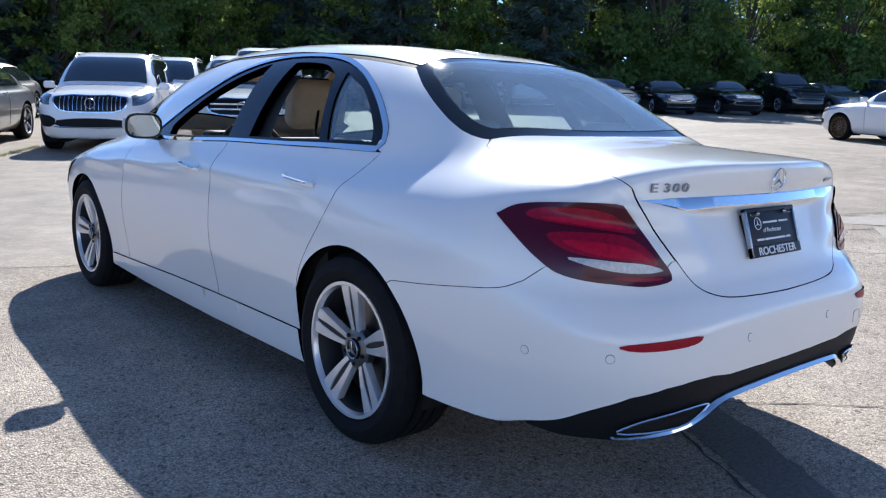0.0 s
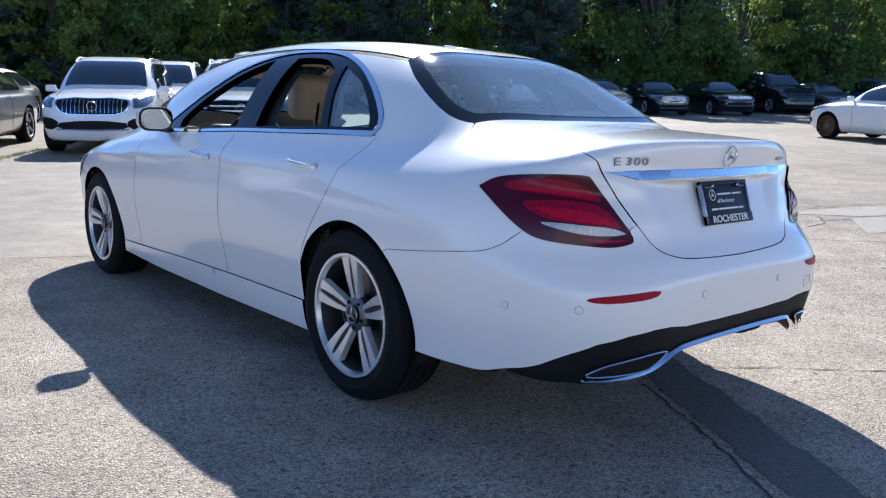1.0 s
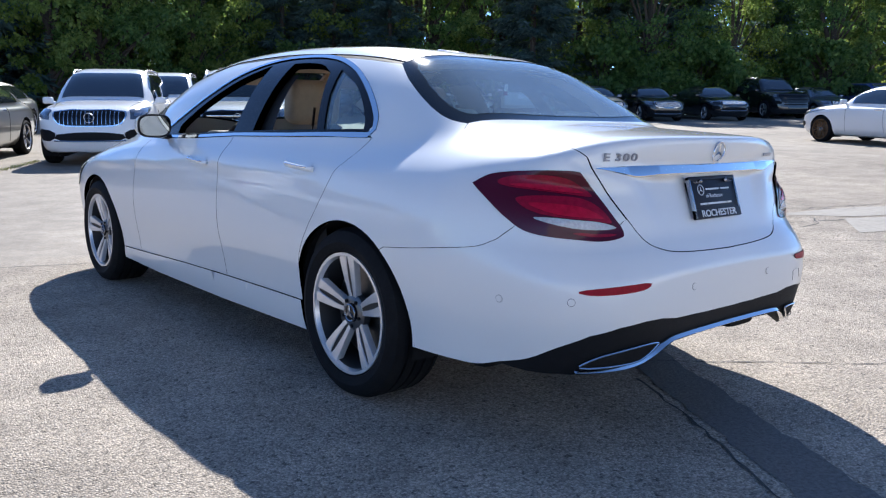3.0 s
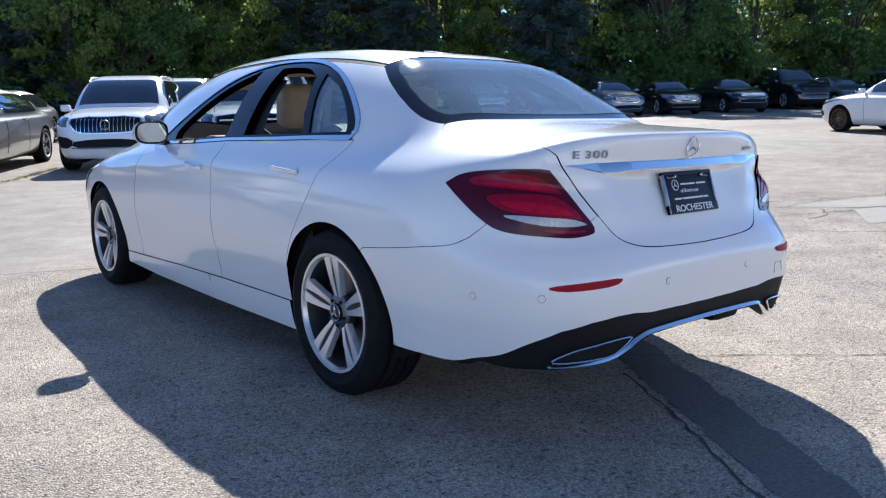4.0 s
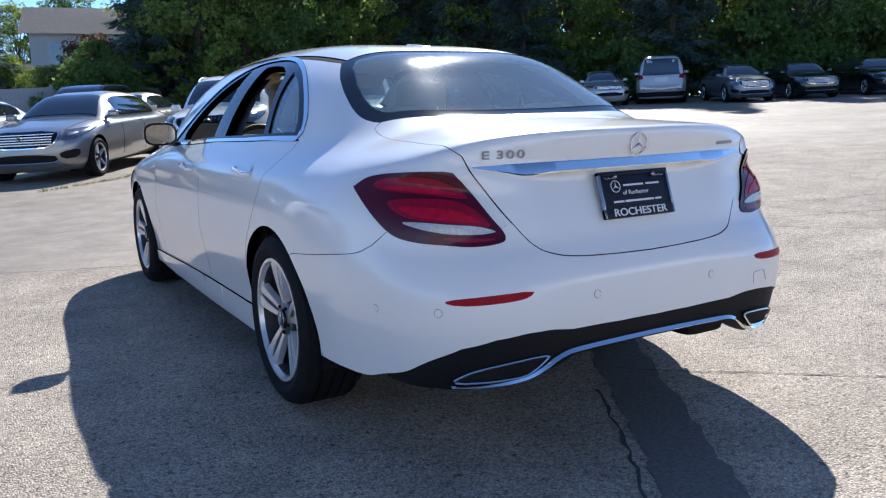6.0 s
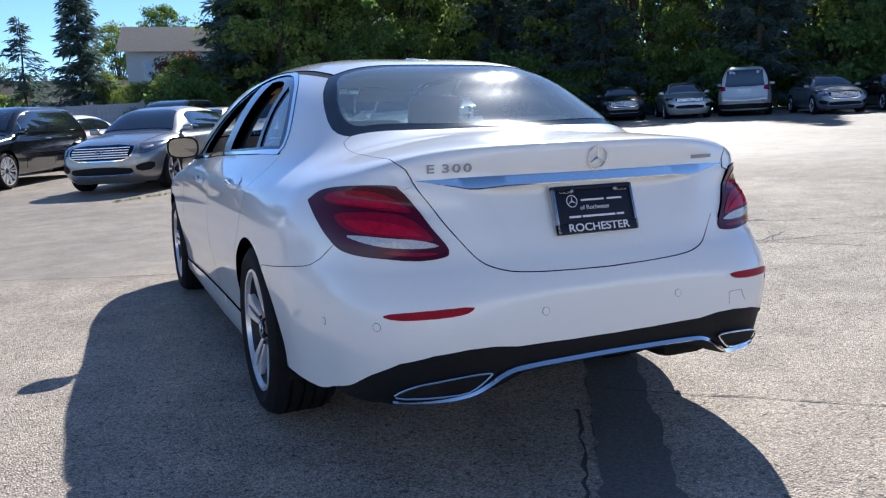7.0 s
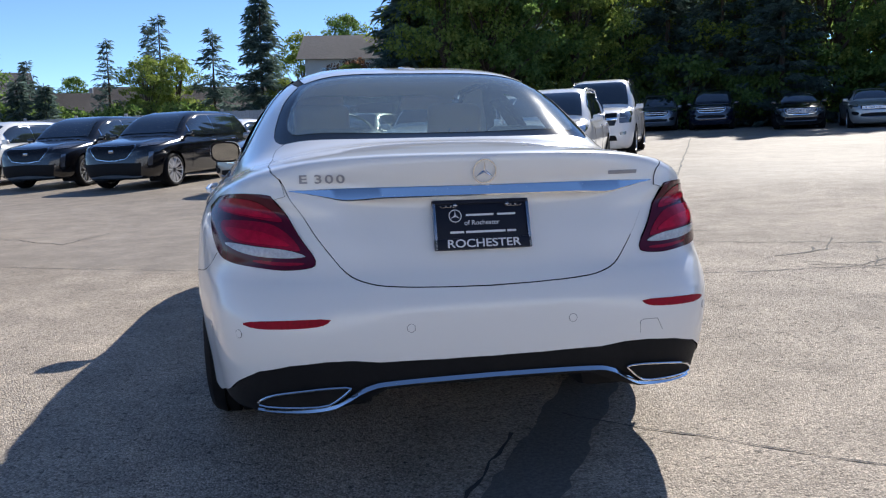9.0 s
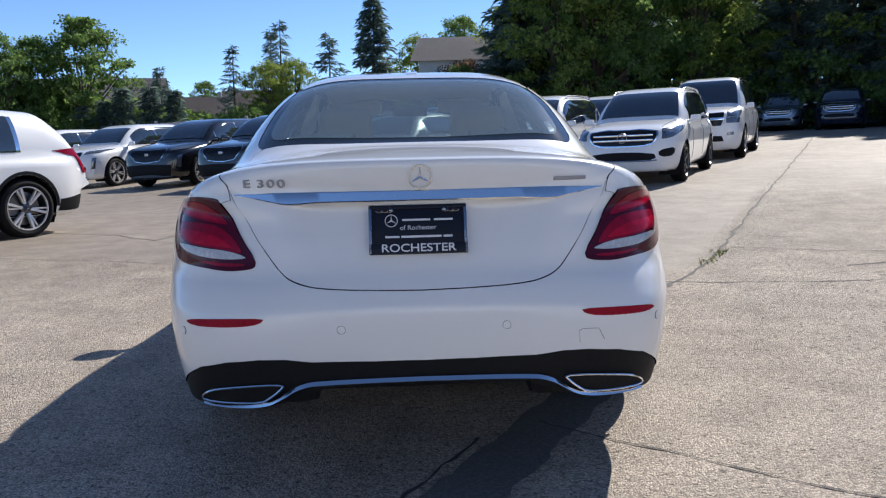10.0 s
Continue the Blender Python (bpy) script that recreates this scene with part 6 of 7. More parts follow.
parked_car("white_suv", "white suv with upright running lamps", suv_c, PLAIN_WHITE, (-8.2, 20.7), 157, SUVP, wheel_r=0.38, rim=0.28, spokes=6, style="split", face="cad")
parked_car("white_suv", "white suv with bright window trim at the row's end", suv_c, PLAIN_WHITE, (-11.3, 23.0), 157, SUVP, wheel_r=0.38, rim=0.28, spokes=6, style="split", face="cad")
parked_car("white_suv", "white suv with dark lower cladding seen from behind", suv_c, PLAIN_WHITE, (-6.4, 6.25), 148, (0.02, 0.98, 2.03), wheel_r=0.375, rim=0.275, spokes=6, style="split", face="cad", back=True, cladding=True)
parked_car("sport_sedan", "white sedan with bronze mesh wheels and its window down", sedan_m, PLAIN_WHITE, (19.0, 5.45), -19, SEDP, wheel_r=0.325, rim=0.25, spokes=10, style="wire", face="slats", rims=BRONZE)
for nm, lb, sp, col, pos, kw in (
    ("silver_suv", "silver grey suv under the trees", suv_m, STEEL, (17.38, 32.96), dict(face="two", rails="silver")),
    ("dark_suv", "dark blue suv in the shade of the trees", suv_l, NAVY, (19.00, 30.91), dict(face="two", rails="dark", wheel_r=0.38, rim=0.26)),
    ("dark_sedan", "black saloon with a chrome grille in the shade", sedan_l, BLACK, (20.39, 26.71), dict(face="slats")),
    ("silver_sedan", "pale silver sedan with a dark twin grille", sedan_m, PALE, (21.90, 24.41), dict(face="twin")),
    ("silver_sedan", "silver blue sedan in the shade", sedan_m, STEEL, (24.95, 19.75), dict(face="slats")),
    ("dark_sedan", "black sedan with a round emblem", sedan_m, BLACK, (27.45, 18.75), dict(face="slats")),
    ("dark_sedan", "black sedan with a wide chrome grille", sedan_l, BLACK, (30.3, 17.5), dict(face="twin")),
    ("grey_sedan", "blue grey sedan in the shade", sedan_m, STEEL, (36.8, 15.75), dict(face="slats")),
    ("blue_suv", "bright blue suv under the trees", suv_m, BLUE, (39.3, 13.85), dict(face="two", rails="silver")),
):
    parked_car(nm, lb, sp, col, pos, 148, SUVP if sp in (suv_m, suv_l) else SEDP, group="cars under the trees", **kw)
parked_car("white_suv", "pale silver boxy suv seen from behind", suv_xl, PALE, (24.17, 23.11), 315, (-0.85, 0.02, 1.05, 2.05), wheel_r=0.39, rim=0.25, face="truck", rails="dark", back=True, group="cars under the trees")
truck = car_spec("suv", 1.25, 3.55, 0.98, 1.02, 1.93, 1.20, 1.26, 1.22, 0.8)
truck["roof"] = [(0.80, 0.55), (0.95, 1.15), (1.10, 1.72), (1.25, 1.86), (1.6, 1.92), (1.9, 1.93), (2.3, 1.90), (2.55, 1.82), (3.15, 1.28), (3.75, 0.55)]
parked_car("pickup_truck", "black pickup truck in the shade of the trees", truck, BLACK, (35.2, 17.6), 151, (1.05, 1.75, 2.75), wheel_r=0.41, rim=0.27, face="truck", trim=GLOSS, group="cars under the trees")


# ---- trees ----
def leaf_mat(name, a, b):
    m = bpy.data.materials.new(name)
    m.use_nodes = True
    nt = m.node_tree
    p = nt.nodes["Principled BSDF"]
    geo = nt.nodes.new("ShaderNodeNewGeometry")
    mx = nt.nodes.new("ShaderNodeMix")
    mx.data_type = "RGBA"
    mx.inputs["A"].default_value, mx.inputs["B"].default_value = (*a, 1), (*b, 1)
    nt.links.new(geo.outputs["Random Per Island"], mx.inputs["Factor"])
    nt.links.new(mx.outputs["Result"], p.inputs["Base Color"])
    p.inputs["Roughness"].default_value = 0.6
    tr = nt.nodes.new("ShaderNodeBsdfTranslucent")
    nt.links.new(mx.outputs["Result"], tr.inputs["Color"])
    sh = nt.nodes.new("ShaderNodeMixShader")
    sh.inputs["Fac"].default_value = 0.58
    nt.links.new(p.outputs["BSDF"], sh.inputs[1])
    nt.links.new(tr.outputs["BSDF"], sh.inputs[2])
    nt.links.new(sh.outputs["Shader"], nt.nodes["Material Output"].inputs["Surface"])
    return m


BARK = mat("rough bark", (0.09, 0.065, 0.045), 0.9, vary=0.4, scale=14, bump=0.8)
SPRUCE = leaf_mat("blue green needles", (0.065, 0.105, 0.088), (0.17, 0.24, 0.20))
LEAF_A = leaf_mat("mid green leaves", (0.075, 0.145, 0.035), (0.23, 0.34, 0.085))
LEAF_B = leaf_mat("yellow green leaves", (0.13, 0.20, 0.035), (0.36, 0.43, 0.095))
LEAF_R = leaf_mat("dull red leaves", (0.10, 0.05, 0.03), (0.20, 0.12, 0.07))


def cards(name, centres, dirs, size, long, material, parent, rng, wide=0.42):
    """Many small bent leaves or needle sprays."""
    n = len(centres)
    d = dirs / np.maximum(np.linalg.norm(dirs, axis=1, keepdims=True), 1e-6)
    r = rng.normal(size=(n, 3))
    s = np.cross(d, r)
    s /= np.maximum(np.linalg.norm(s, axis=1, keepdims=True), 1e-6)
    u = np.cross(s, d)
    k = size * rng.uniform(0.6, 1.4, (n, 1))
    base = centres
    tip = centres + d * k * long - np.array([0, 0, 0.15]) * k
    mid = centres + d * k * long * 0.5 + u * k * 0.12
    v = np.stack([base, mid + s * k * wide, tip, mid - s * k * wide], 1).reshape(-1, 3)
    i = np.arange(n) * 4
    f = np.concatenate([np.stack([i, i + 1, i + 2], 1), np.stack([i, i + 2, i + 3], 1)])
    me = bpy.data.meshes.new(name)
    me.vertices.add(len(v))
    me.vertices.foreach_set("co", v.ravel())
    me.loops.add(len(f) * 3)
    me.loops.foreach_set("vertex_index", f.ravel().astype(np.int32))
    me.polygons.add(len(f))
    me.polygons.foreach_set("loop_start", np.arange(len(f)).astype(np.int32) * 3)
    me.update(calc_edges=True)
    me.materials.append(material)
    ob = new(name, me)
    ob.parent = parent
    return ob


def spruce(seed, h, r, density=1.0, bare=0.0, label="tall blue-green spruce with drooping tiers"):
    """A conifer: whorls of drooping boughs clad in short sprays."""
    rng = np.random.default_rng(seed)
    t = empty("spruce_tree", label, "tree", "trees round the lot")
    bm = bmesh.new()
    tube(bm, [(0, 0, -0.3), (0, 0, h * 0.5), (0.05, 0, h)], 0.1, 8, radii=[h * 0.016, h * 0.009, 0.012])
    part("trunk", bm, BARK, t)
    C, D = [], []
    bm = bmesh.new()
    z = 0.25
    while z < h * 0.985:
        f = 1 - z / h
        reach = r * (f ** 0.95) * rng.uniform(0.72, 1.15) + 0.08
        for b in range(int(rng.integers(5, 9))):
            if rng.random() < bare:
                continue
            a = rng.uniform(0, 2 * math.pi)
            ln = reach * rng.uniform(0.7, 1.15)
            droop = rng.uniform(0.05, 0.30) * ln
            k = max(4, int(ln * 14 * density))
            ts = np.linspace(0.12, 1, k)
            pts = np.stack([np.cos(a) * ln * ts, np.sin(a) * ln * ts, z + 0.14 * ln * ts - droop * ts**2 * 1.6 + 0.12 * ln * ts**4], 1)
            way = np.array([math.cos(a), math.sin(a), 0])
            side = np.array([-math.sin(a), math.cos(a), 0])
            for sgn in (-1, 1, 0):
                m = len(pts)
                C.append(pts + rng.normal(0, 0.04, (m, 3)))
                D.append(way * 0.7 + side * sgn * rng.uniform(0.6, 1.2, (m, 1)) + np.array([0, 0, -0.25]) + rng.normal(0, 0.25, (m, 3)))
        z += rng.uniform(0.16, 0.30) * (0.7 + 0.5 * f)
    cards("crown", np.concatenate(C), np.concatenate(D), 0.17, 1.9, SPRUCE, t, rng, 0.20)
    bm.free()
    return t


def broadleaf(seed, h, r, material, leaves=9000, size=0.17, base=0.06, label="leafy green broadleaf tree beside the lot"):
    """A tree with forked limbs and an uneven crown of leaf clumps."""
    rng = np.random.default_rng(seed)
    t = empty("broadleaf_tree", label, "tree", "trees round the lot")
    bm = bmesh.new()
    tube(bm, [(0, 0, -0.3), (0.05, 0.03, h * 0.25), (0.0, 0.1, h * 0.7)], 0.1, 8, radii=[h * 0.022, h * 0.016, h * 0.004])
    clumps = []
    for i in range(int(60 + r * 26)):
        zz = h * (base + (1 - base) * rng.random() ** 0.8)
        f = (zz / h - base) / (1 - base)
        env = r * math.sqrt(max(0.05, 1 - (2 * f - 0.85) ** 2 / 1.35)) * rng.uniform(0.45, 1.08)
        a = rng.uniform(0, 2 * math.pi)
        c = np.array([env * math.cos(a), env * math.sin(a), zz])
        clumps.append((c, rng.uniform(0.18, 0.50) * (0.5 + r * 0.22)))
        if i % 5 == 0:
            mid = (c[0] * 0.45, c[1] * 0.45, zz * 0.72)
            tube(bm, [(0, 0, zz * 0.45), mid, tuple(c)], 0.03, 5, radii=[h * 0.008, h * 0.005, 0.012])
    part("trunk", bm, BARK, t, "brown trunk with forking limbs")
    C, D = [], []
    per = leaves // len(clumps)
    for c, s in clumps:
        v = rng.normal(size=(per, 3))
        v /= np.linalg.norm(v, axis=1, keepdims=True)
        rad = s * rng.random((per, 1)) ** 0.6 * rng.uniform(0.7, 1.5)
        C.append(c + v * rad * np.array([1.25, 1.25, 0.7]))
        D.append(v + rng.normal(0, 0.6, (per, 3)) + np.array([0, 0, -0.2]))
    cards("crown", np.concatenate(C), np.concatenate(D), size, 1.15, material, t, rng)
    return t


def plant(ob, x, y, turn=0.0, scale=1.0):
    ob.matrix_world = Matrix.Translation((x, y, float(lot(x, y)) - 0.05)) @ Matrix.Rotation(turn, 4, "Z") @ Matrix.Scale(scale, 4)
    return ob


def another(ob, x, y, turn, scale):
    c = copy_thing(ob, Matrix.Translation((x, y, float(lot(x, y)) - 0.05)) @ Matrix.Rotation(turn, 4, "Z"))
    c.scale = (scale, scale, scale * 1.0)
    return c


def build_trees():
    rng = random.Random(5)
    sp = [plant(spruce(11, 11.5, 2.9), 6.0, 34.0), plant(spruce(12, 10.0, 2.6), 20.5, 33.0), plant(spruce(13, 12.0, 3.0), 32.5, 25.0)]
    br = [plant(broadleaf(21, 10.0, 3.0, LEAF_A, 16000, 0.135), 10.0, 33.5), plant(broadleaf(22, 9.0, 2.8, LEAF_B, 15000, 0.135, label="yellow-green leafy tree in the sun"), 13.5, 34.5), plant(broadleaf(23, 10.5, 3.2, LEAF_A, 16000, 0.135), 24.5, 31.0)]
    # wall of trees behind the far row: (along the row, kind)
    a, d, out = Vector((6.4, 40.0)), Vector((15.5, -11.6)).normalized(), Vector((0.6, 0.8))
    kinds = "SBSBYSBSYBSBBSYSBYSBSBSB"
    for i, k in enumerate(kinds):
        p = a + d * (i * 2.6 + rng.uniform(-0.5, 0.5)) + out * rng.uniform(0, 3.0) + out * 1.5
        src = rng.choice(sp) if k == "S" else (br[1] if k == "Y" else rng.choice(br))
        another(src, p.x, p.y, rng.uniform(0, 6.28), rng.uniform(0.85, 1.15))
        p = a + d * (i * 2.6 + 1.3) + out * rng.uniform(5.5, 8.0)
        if i % 3 == 0:
            another(rng.choice(sp + br), p.x, p.y, rng.uniform(0, 6.28), rng.uniform(1.05, 1.3))
    return sp, br


SPRUCES, BROADS = build_trees()


def bearing(deg, dist):
    """A place at a compass-like angle right of straight ahead, seen from behind the sedan."""
    return -0.05 + dist * math.sin(radians(deg)), -3.5 + dist * math.cos(radians(deg))


def more_trees():
    rng = random.Random(9)
    thin = plant(spruce(31, 7.0, 1.5, 0.65, 0.5, "thin ragged spruce against the sky"), *bearing(-8.3, 44))
    another(thin, *bearing(-11.5, 46), 1.0, 0.86)
    another(thin, *bearing(-8.9, 47), 2.2, 0.98)
    arb = [plant(spruce(32, 3.6, 0.75, 1.3, 0.0, "narrow green columnar evergreen shrub"), *bearing(-18.6, 38))]
    for a, k in ((-16.9, 1.0), (-15.4, 0.95), (-19.8, 0.85), (-21.0, 0.8)):
        another(arb[0], *bearing(a, 38), rng.uniform(0, 6), k)
    pine = plant(spruce(33, 6.0, 2.0, 0.8, 0.45, "scraggly dark pine tree"), *bearing(-5.0, 42))
    another(pine, *bearing(-16.2, 44), 1.5, 0.80)
    big = plant(spruce(34, 7.3, 2.1, 1.1, 0.0, "broad dark spruce against the sky"), *bearing(-1.9, 38))
    another(big, *bearing(8.2, 37), 2.0, 1.42)
    another(BROADS[1], *bearing(10.6, 35.5), 0.4, 0.95)
    another(BROADS[0], *bearing(-23.5, 40), 0.6, 0.58)
    another(BROADS[2], *bearing(-25.6, 39), 2.6, 0.56)
    soft = plant(broadleaf(35, 6.6, 2.3, LEAF_A, 18000, 0.11, 0.02, "feathery pale green pine tree"), *bearing(-21.0, 40))
    another(soft, *bearing(-27.5, 41), 2.0, 0.9)
    another(BROADS[1], *bearing(-9.3, 42), 1.2, 0.52)
    another(BROADS[1], *bearing(-7.4, 43), 3.2, 0.54)
    another(BROADS[1], *bearing(-0.6, 38), 0.3, 0.36)
    another(BROADS[1], *bearing(0.8, 36.5), 0.9, 0.30)
    another(BROADS[1], *bearing(1.2, 66), 4.4, 0.90)
    another(BROADS[0], *bearing(4.2, 68), 1.4, 0.95)
    another(BROADS[0], *bearing(-13.4, 62), 1.4, 0.5)
    another(BROADS[0], *bearing(4.2, 36), 2.4, 0.36)
    red = plant(broadleaf(36, 3.9, 1.5, LEAF_R, 6000, 0.11, 0.1, "reddish ornamental bush by the hedge"), *bearing(4.4, 38.0))
    for a, d, k in ((13.6, 36, 0.95), (10.5, 38, 1.0), (12.8, 37, 0.9)):
        another(BROADS[2] if a > 12 else BROADS[1], *bearing(a, d), a, k)
    for a, k in ((1.6, 0.30), (2.8, 0.33), (5.4, 0.36), (6.3, 0.40)):
        another(BROADS[1], *bearing(a, 36.5), a * 3, k)
    # low shrubs that close the view under the trees
    sh = plant(broadleaf(37, 2.6, 1.8, LEAF_A, 5500, 0.14, 0.05, "low green shrub under the trees"), *bearing(4.6, 35))
    d_row = Vector((15.5, -11.6)).normalized()
    a, d, out = Vector((6.8, 40.6)), Vector((15.5, -11.6)).normalized(), Vector((0.6, 0.8))
    for i in range(22):
        p = a + d * (i * 2.9 + rng.uniform(-0.6, 0.6)) + out * rng.uniform(0.5, 4.0)
        another(sh, p.x, p.y, rng.uniform(0, 6), rng.uniform(0.8, 1.5))


    for a, k in ((-14.4, 0.9), (-16.2, 1.0), (-19.3, 1.1), (-22.2, 1.4), (-24.6, 1.5), (-27.0, 1.5), (-29.5, 1.6), (-11.0, 0.9), (-7.0, 0.9)):
        another(sh, *bearing(a, 40.5), a, k)
    # open woods further back that close the gaps in the row
    far = plant(broadleaf(38, 12.0, 4.6, LEAF_A, 5200, 0.46, 0.0, "tall shaded tree in the back row"), 24.0, 44.0)
    for i in range(15):
        p = Vector((14.0, 49.0)) + d_row * (i * 4.1 + rng.uniform(-0.6, 0.6)) + Vector((0.6, 0.8)) * rng.uniform(0, 3)
        another(far, p.x, p.y, rng.uniform(0, 6), rng.uniform(0.60, 0.75))


more_trees()

# unseen pale wall, added behind the viewer to bounce sunlight onto the sedan's rear
BOUNCE_PALE = mat("pale bounce wall", (0.72, 0.77, 0.82), 0.85, vary=0.06, scale=1.5, bump=0.2)
bm = bmesh.new()
box(bm, -34, 34, -25.3, -25, -0.3, 7.4)
tagged(part("bounce_wall", bm, BOUNCE_PALE, smooth=False), "unseen pale wall added to bounce sunlight onto the sedan", "wall", kind="structure")
ROOFING = mat("weathered grey shingles", (0.25, 0.235, 0.23), 0.9, vary=0.25, scale=9, bump=0.5)
SIDING = mat("pale house siding", (0.70, 0.70, 0.67), 0.7, vary=0.06, scale=4)
BROWNROOF = mat("brown shingles", (0.17, 0.15, 0.135), 0.9, vary=0.25, scale=9, bump=0.5)
FENCE = mat("weathered pale fence boards", (0.42, 0.42, 0.42), 0.8, vary=0.15, scale=6)


def house(x, y, turn, w, d, eave, ridge, roof_mat, label):
    h = empty("house", label, "house")
    z0 = float(lot(x, y))
    bm = bmesh.new()
    box(bm, -w / 2, w / 2, -d / 2, d / 2, -0.5, eave)
    part("wall", bm, SIDING, h, smooth=False)
    bm = bmesh.new()
    o = 0.45
    v = [bm.verts.new(p) for p in ((-w / 2 - o, -d / 2 - o, eave - 0.1), (w / 2 + o, -d / 2 - o, eave - 0.1), (w / 2 + o, 0, ridge), (-w / 2 - o, 0, ridge), (-w / 2 - o, d / 2 + o, eave - 0.1), (w / 2 + o, d / 2 + o, eave - 0.1))]
    for q in ((0, 1, 2, 3), (3, 2, 5, 4)):
        bm.faces.new([v[i] for i in q])
    bmesh.ops.solidify(bm, geom=bm.faces[:], thickness=0.18)
    rf = part("roof", bm, roof_mat, h, "shingled gable roof", smooth=False)
    for sx in (-1, 1):
        bm = bmesh.new()
        q = [bm.verts.new((sx * w / 2, yy, zz)) for yy, zz in ((-d / 2, eave), (d / 2, eave), (0, ridge - 0.15))]
        bm.faces.new(q)
        part("gable", bm, SIDING, h, smooth=False)
    for k in (-0.3, 0.05, 0.33):
        bm = bmesh.new()
        box(bm, w * k - 0.5, w * k + 0.5, -d / 2 - 0.04, -d / 2 + 0.05, eave - 1.7, eave - 0.5)
        wn = part("window", bm, LETTER, h, "white framed window", smooth=False)
        bm = bmesh.new()
        box(bm, w * k - 0.42, w * k + 0.42, -d / 2 - 0.06, -d / 2 - 0.02, eave - 1.62, eave - 0.58)
        part("pane", bm, DARKGLASS, wn, smooth=False)
    bm = bmesh.new()
    box(bm, w * 0.12, w * 0.12 + 0.22, 0.5, 0.72, ridge - 0.6, ridge + 0.35)
    part("chimney", bm, FENCE, rf, smooth=False)
    h.matrix_world = pose(x, y, z0, 0, 0, turn)
    return h


house(*bearing(5.5, 50), -8, 6.6, 8, 4.5, 6.2, ROOFING, "pale house with a grey shingled roof")
house(*bearing(-14.0, 56), 4, 11, 8, 1.9, 3.7, BROWNROOF, "low house with a brown shingled roof")
house(*bearing(-5.0, 58), 4, 14, 8, 1.9, 3.9, BROWNROOF, "low house with a brown roof behind trees")
house(*bearing(-20.5, 60), 10, 9, 8, 3.4, 5.4, ROOFING, "grey house behind the fence")


def fence():
    f = empty("board_fence", "long pale weathered board fence behind the parked cars", "fence")
    a, b = Vector(bearing(-32, 42)), Vector(bearing(3, 36))
    n = 150
    d = (b - a) / n
    turn = math.atan2(d.y, d.x)
    bm = bmesh.new()
    box(bm, -d.length * 0.48, d.length * 0.48, -0.012, 0.012, 0.0, 1.9)
    first = part("board", bm, FENCE, f, smooth=False)
    me = first.data
    for i in range(n):
        p = a + d * (i + 0.5)
        o = first if i == 0 else new("board", me)
        o.parent = f
        o.location = (p.x, p.y, float(lot(p.x, p.y)) - 0.05 + random.uniform(-0.015, 0.015))
        o.rotation_euler = (0, 0, turn)
    for i in range(0, n + 1, 12):
        p = a + d * i
        bm = bmesh.new()
        box(bm, -0.06, 0.06, -0.10, -0.02, 0, 2.05)
        o = part("post", bm, FENCE, f, smooth=False)
        o.location = (p.x, p.y, float(lot(p.x, p.y)) - 0.1)
        o.rotation_euler = (0, 0, turn)


fence()

# ---- cracks and joints ----
crack([(0.21, -0.61), (0.06, -0.85), (-0.07, -1.06), (-0.21, -1.28), (-0.30, -1.44), (-0.41, -1.61), (-0.7, -2.2), (-1.5, -3.6)], 0.016, 1, 0.03, label="ragged dark joint in the asphalt")
crack([(1.0, 0.38), (0.52, -0.42), (0.35, -0.70), (0.07, -1.14), (-0.27, -1.70), (-0.70, -2.4), (-1.38, -3.6)], 0.24, 21, 0.006, "tar_band", "wide dark sealed band beside the joint", (0.88, 1.12), TAR)
crack([(0.45, -0.45), (0.65, -0.65), (0.95, -0.89), (1.31, -1.18), (2.2, -1.9), (3.6, -2.8)], 0.010, 2, 0.02)
crack([(-9.0, 6.6), (-5.0, 5.2), (-3.19, 4.58), (-2.2, 4.16), (-1.2, 3.74), (-0.8, 3.6)], 0.014, 3, 0.03)
crack([(-7.0, 8.3), (-3.75, 6.97), (-3.05, 6.18), (-2.7, 7.2)], 0.02, 4)
crack([(3.4, 2.2), (4.13, 1.2), (4.92, 0.36), (7.0, -1.6)], 0.014, 5)
crack([(14.0, 23.7), (10.81, 17.93), (7.5, 12.0), (5.15, 7.85), (4.05, 5.88), (3.2, 4.3), (2.43, 2.97), (1.9, 2.25), (1.2, 1.2)], 0.034, 7, 0.022, label="long cracked joint running up the lot")
crack([(2.9, 3.6), (5.2, 2.2), (9.0, 0.6)], 0.018, 8)
crack([(6.6, 10.3), (11.0, 7.0)], 0.02, 9)
crng = random.Random(77)
for i in range(16):
    cx, cy, ca, cl = crng.uniform(3.0, 7.5), 0.0, crng.uniform(-0.6, 0.3), crng.uniform(0.3, 1.1)
    cy = 3.55 - 0.38 * cx + crng.uniform(-0.7, 0.5)
    crack([(cx, cy), (cx + cl * 0.5 * math.cos(ca), cy + cl * 0.5 * math.sin(ca)), (cx + cl * math.cos(ca + 0.4), cy + cl * math.sin(ca + 0.4))], crng.uniform(0.010, 0.022), 40 + i, 0.03, label="short dark crack beside the paving seam")
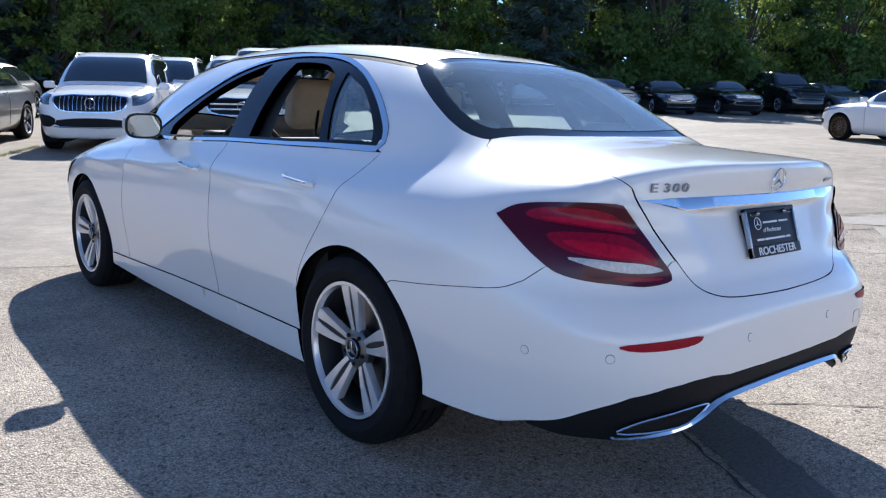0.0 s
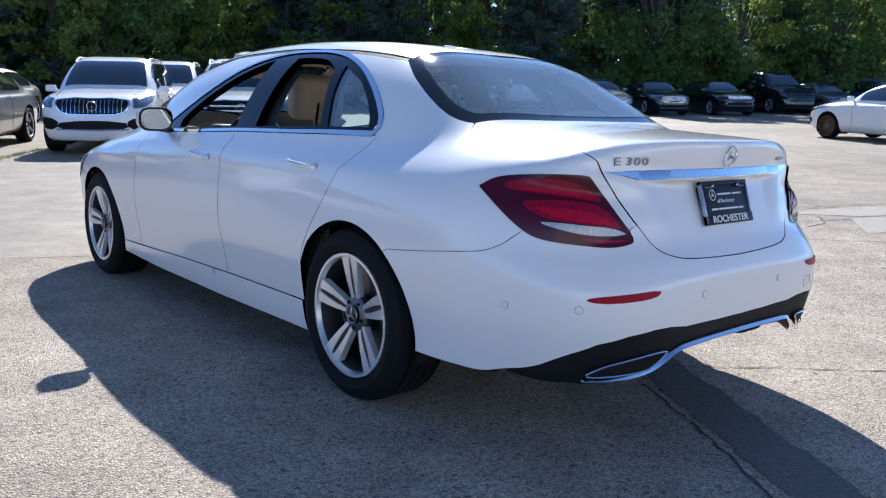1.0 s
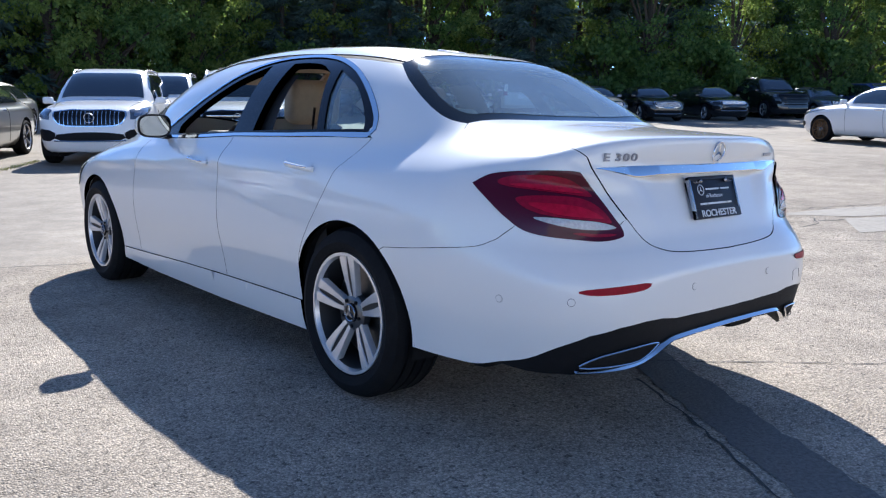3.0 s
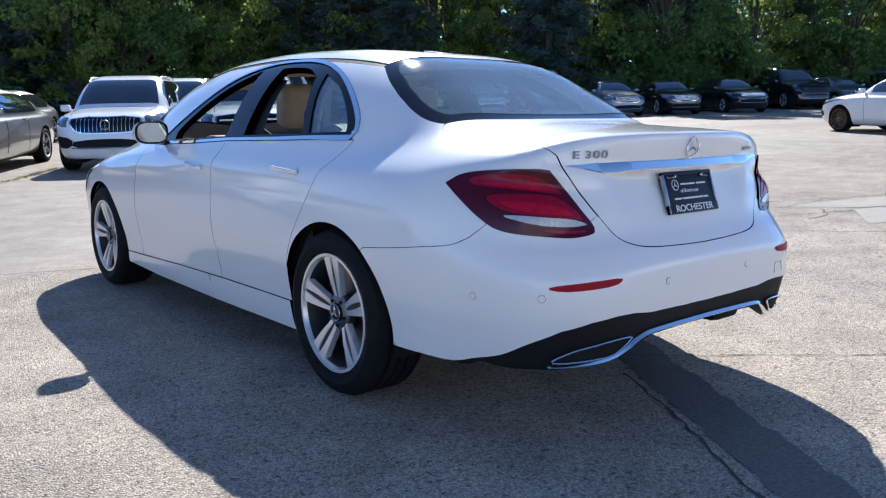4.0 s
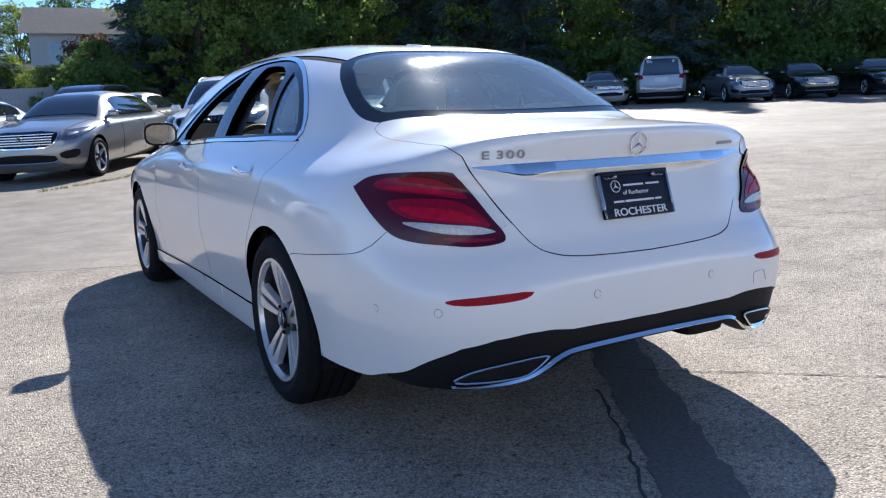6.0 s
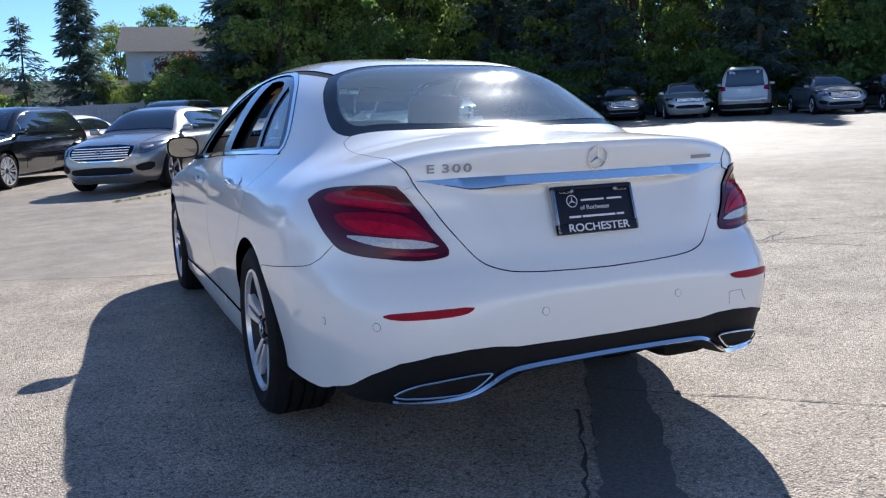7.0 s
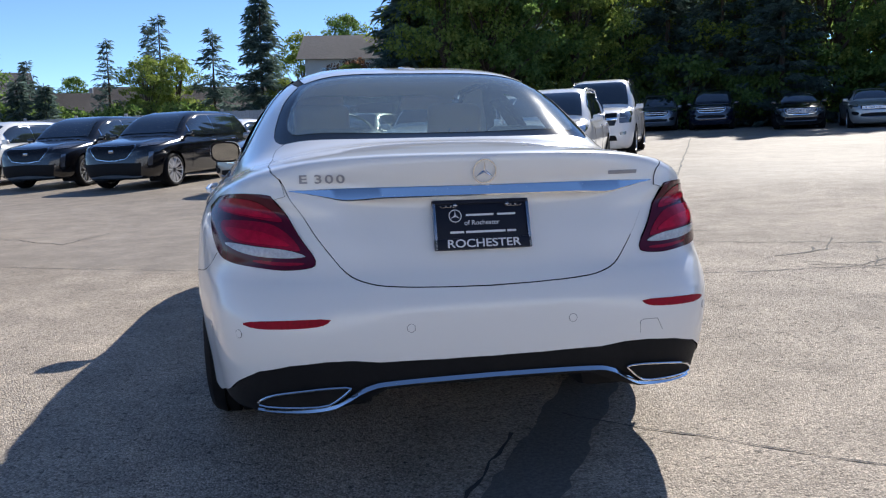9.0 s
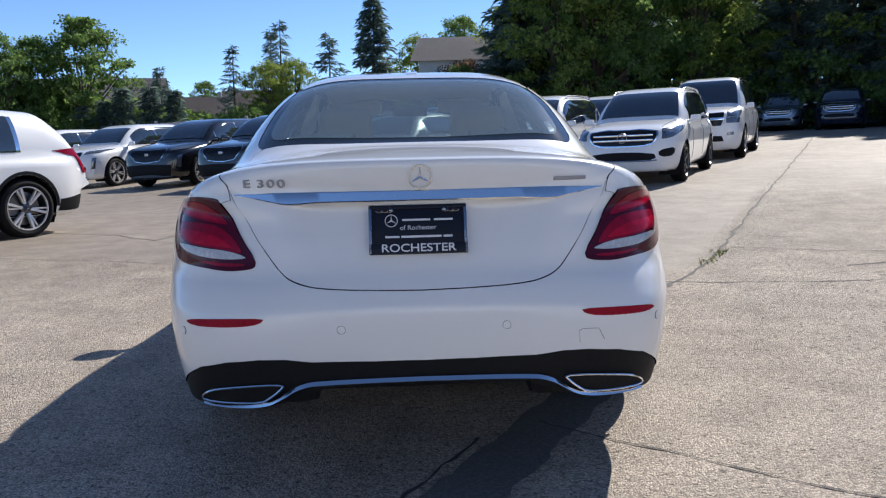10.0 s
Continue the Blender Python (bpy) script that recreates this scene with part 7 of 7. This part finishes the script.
crack([(1.35, 2.55), (2.0, 2.28), (2.9, 2.0), (4.2, 1.75), (6.0, 1.0)], 0.018, 60, 0.03, label="seam between two panels of paving")
crack([(4.31, 2.72), (4.5, 2.67)], 0.05, 10, 0.02, label="small pothole with loose stones")


def weeds(pts, count, spread, seed):
    """Tufts of grass blades along a joint."""
    rng = random.Random(seed)
    bm = bmesh.new()
    for _ in range(count):
        i = rng.randrange(len(pts) - 1)
        a, b = Vector(pts[i]), Vector(pts[i + 1])
        p = a.lerp(b, rng.random())
        x, y = p.x + rng.gauss(0, spread), p.y + rng.gauss(0, spread)
        z = float(lot(x, y))
        for _ in range(5):
            h, w, ang = rng.uniform(0.02, 0.06), 0.004, rng.uniform(0, 6.28)
            dx, dy = math.cos(ang), math.sin(ang)
            q = [bm.verts.new(v) for v in ((x - dy * w, y + dx * w, z), (x + dy * w, y - dx * w, z), (x + dx * h * 0.7, y + dy * h * 0.7, z + h))]
            bm.faces.new(q)
    tagged(part("weeds", bm, WEED, None, smooth=False), "dry grass tufts growing in the asphalt joint", "grass", kind="stuff")


weeds([(2.30, 2.75), (2.5, 3.05), (2.72, 3.4)], 26, 0.04, 3)
weeds([(-1.16, 10.43), (0.15, 11.37), (1.26, 13.05)], 240, 0.04, 4)


def patch(pts, name, label):
    bm = bmesh.new()
    vs = [bm.verts.new((x, y, float(lot(x, y)) + 0.004)) for x, y in pts]
    bm.faces.new(vs)
    bmesh.ops.triangulate(bm, faces=bm.faces[:])
    bmesh.ops.recalc_face_normals(bm, faces=bm.faces[:])
    tagged(part(name, bm, CONCRETE, None, smooth=False), label, "patch", kind="structure")


patch([(5.75, 1.62), (6.25, 1.52), (7.0, 1.30), (12.0, -1.4), (11.5, -2.1), (6.9, 0.72), (6.3, 1.0)], "concrete_patch", "pale concrete patch set in the asphalt")
patch([(6.05, 1.02), (6.85, 0.63), (11.4, -2.2), (10.9, -3.0), (5.6, 0.42), (5.3, 0.55)], "concrete_patch", "pale concrete patch set in the asphalt")
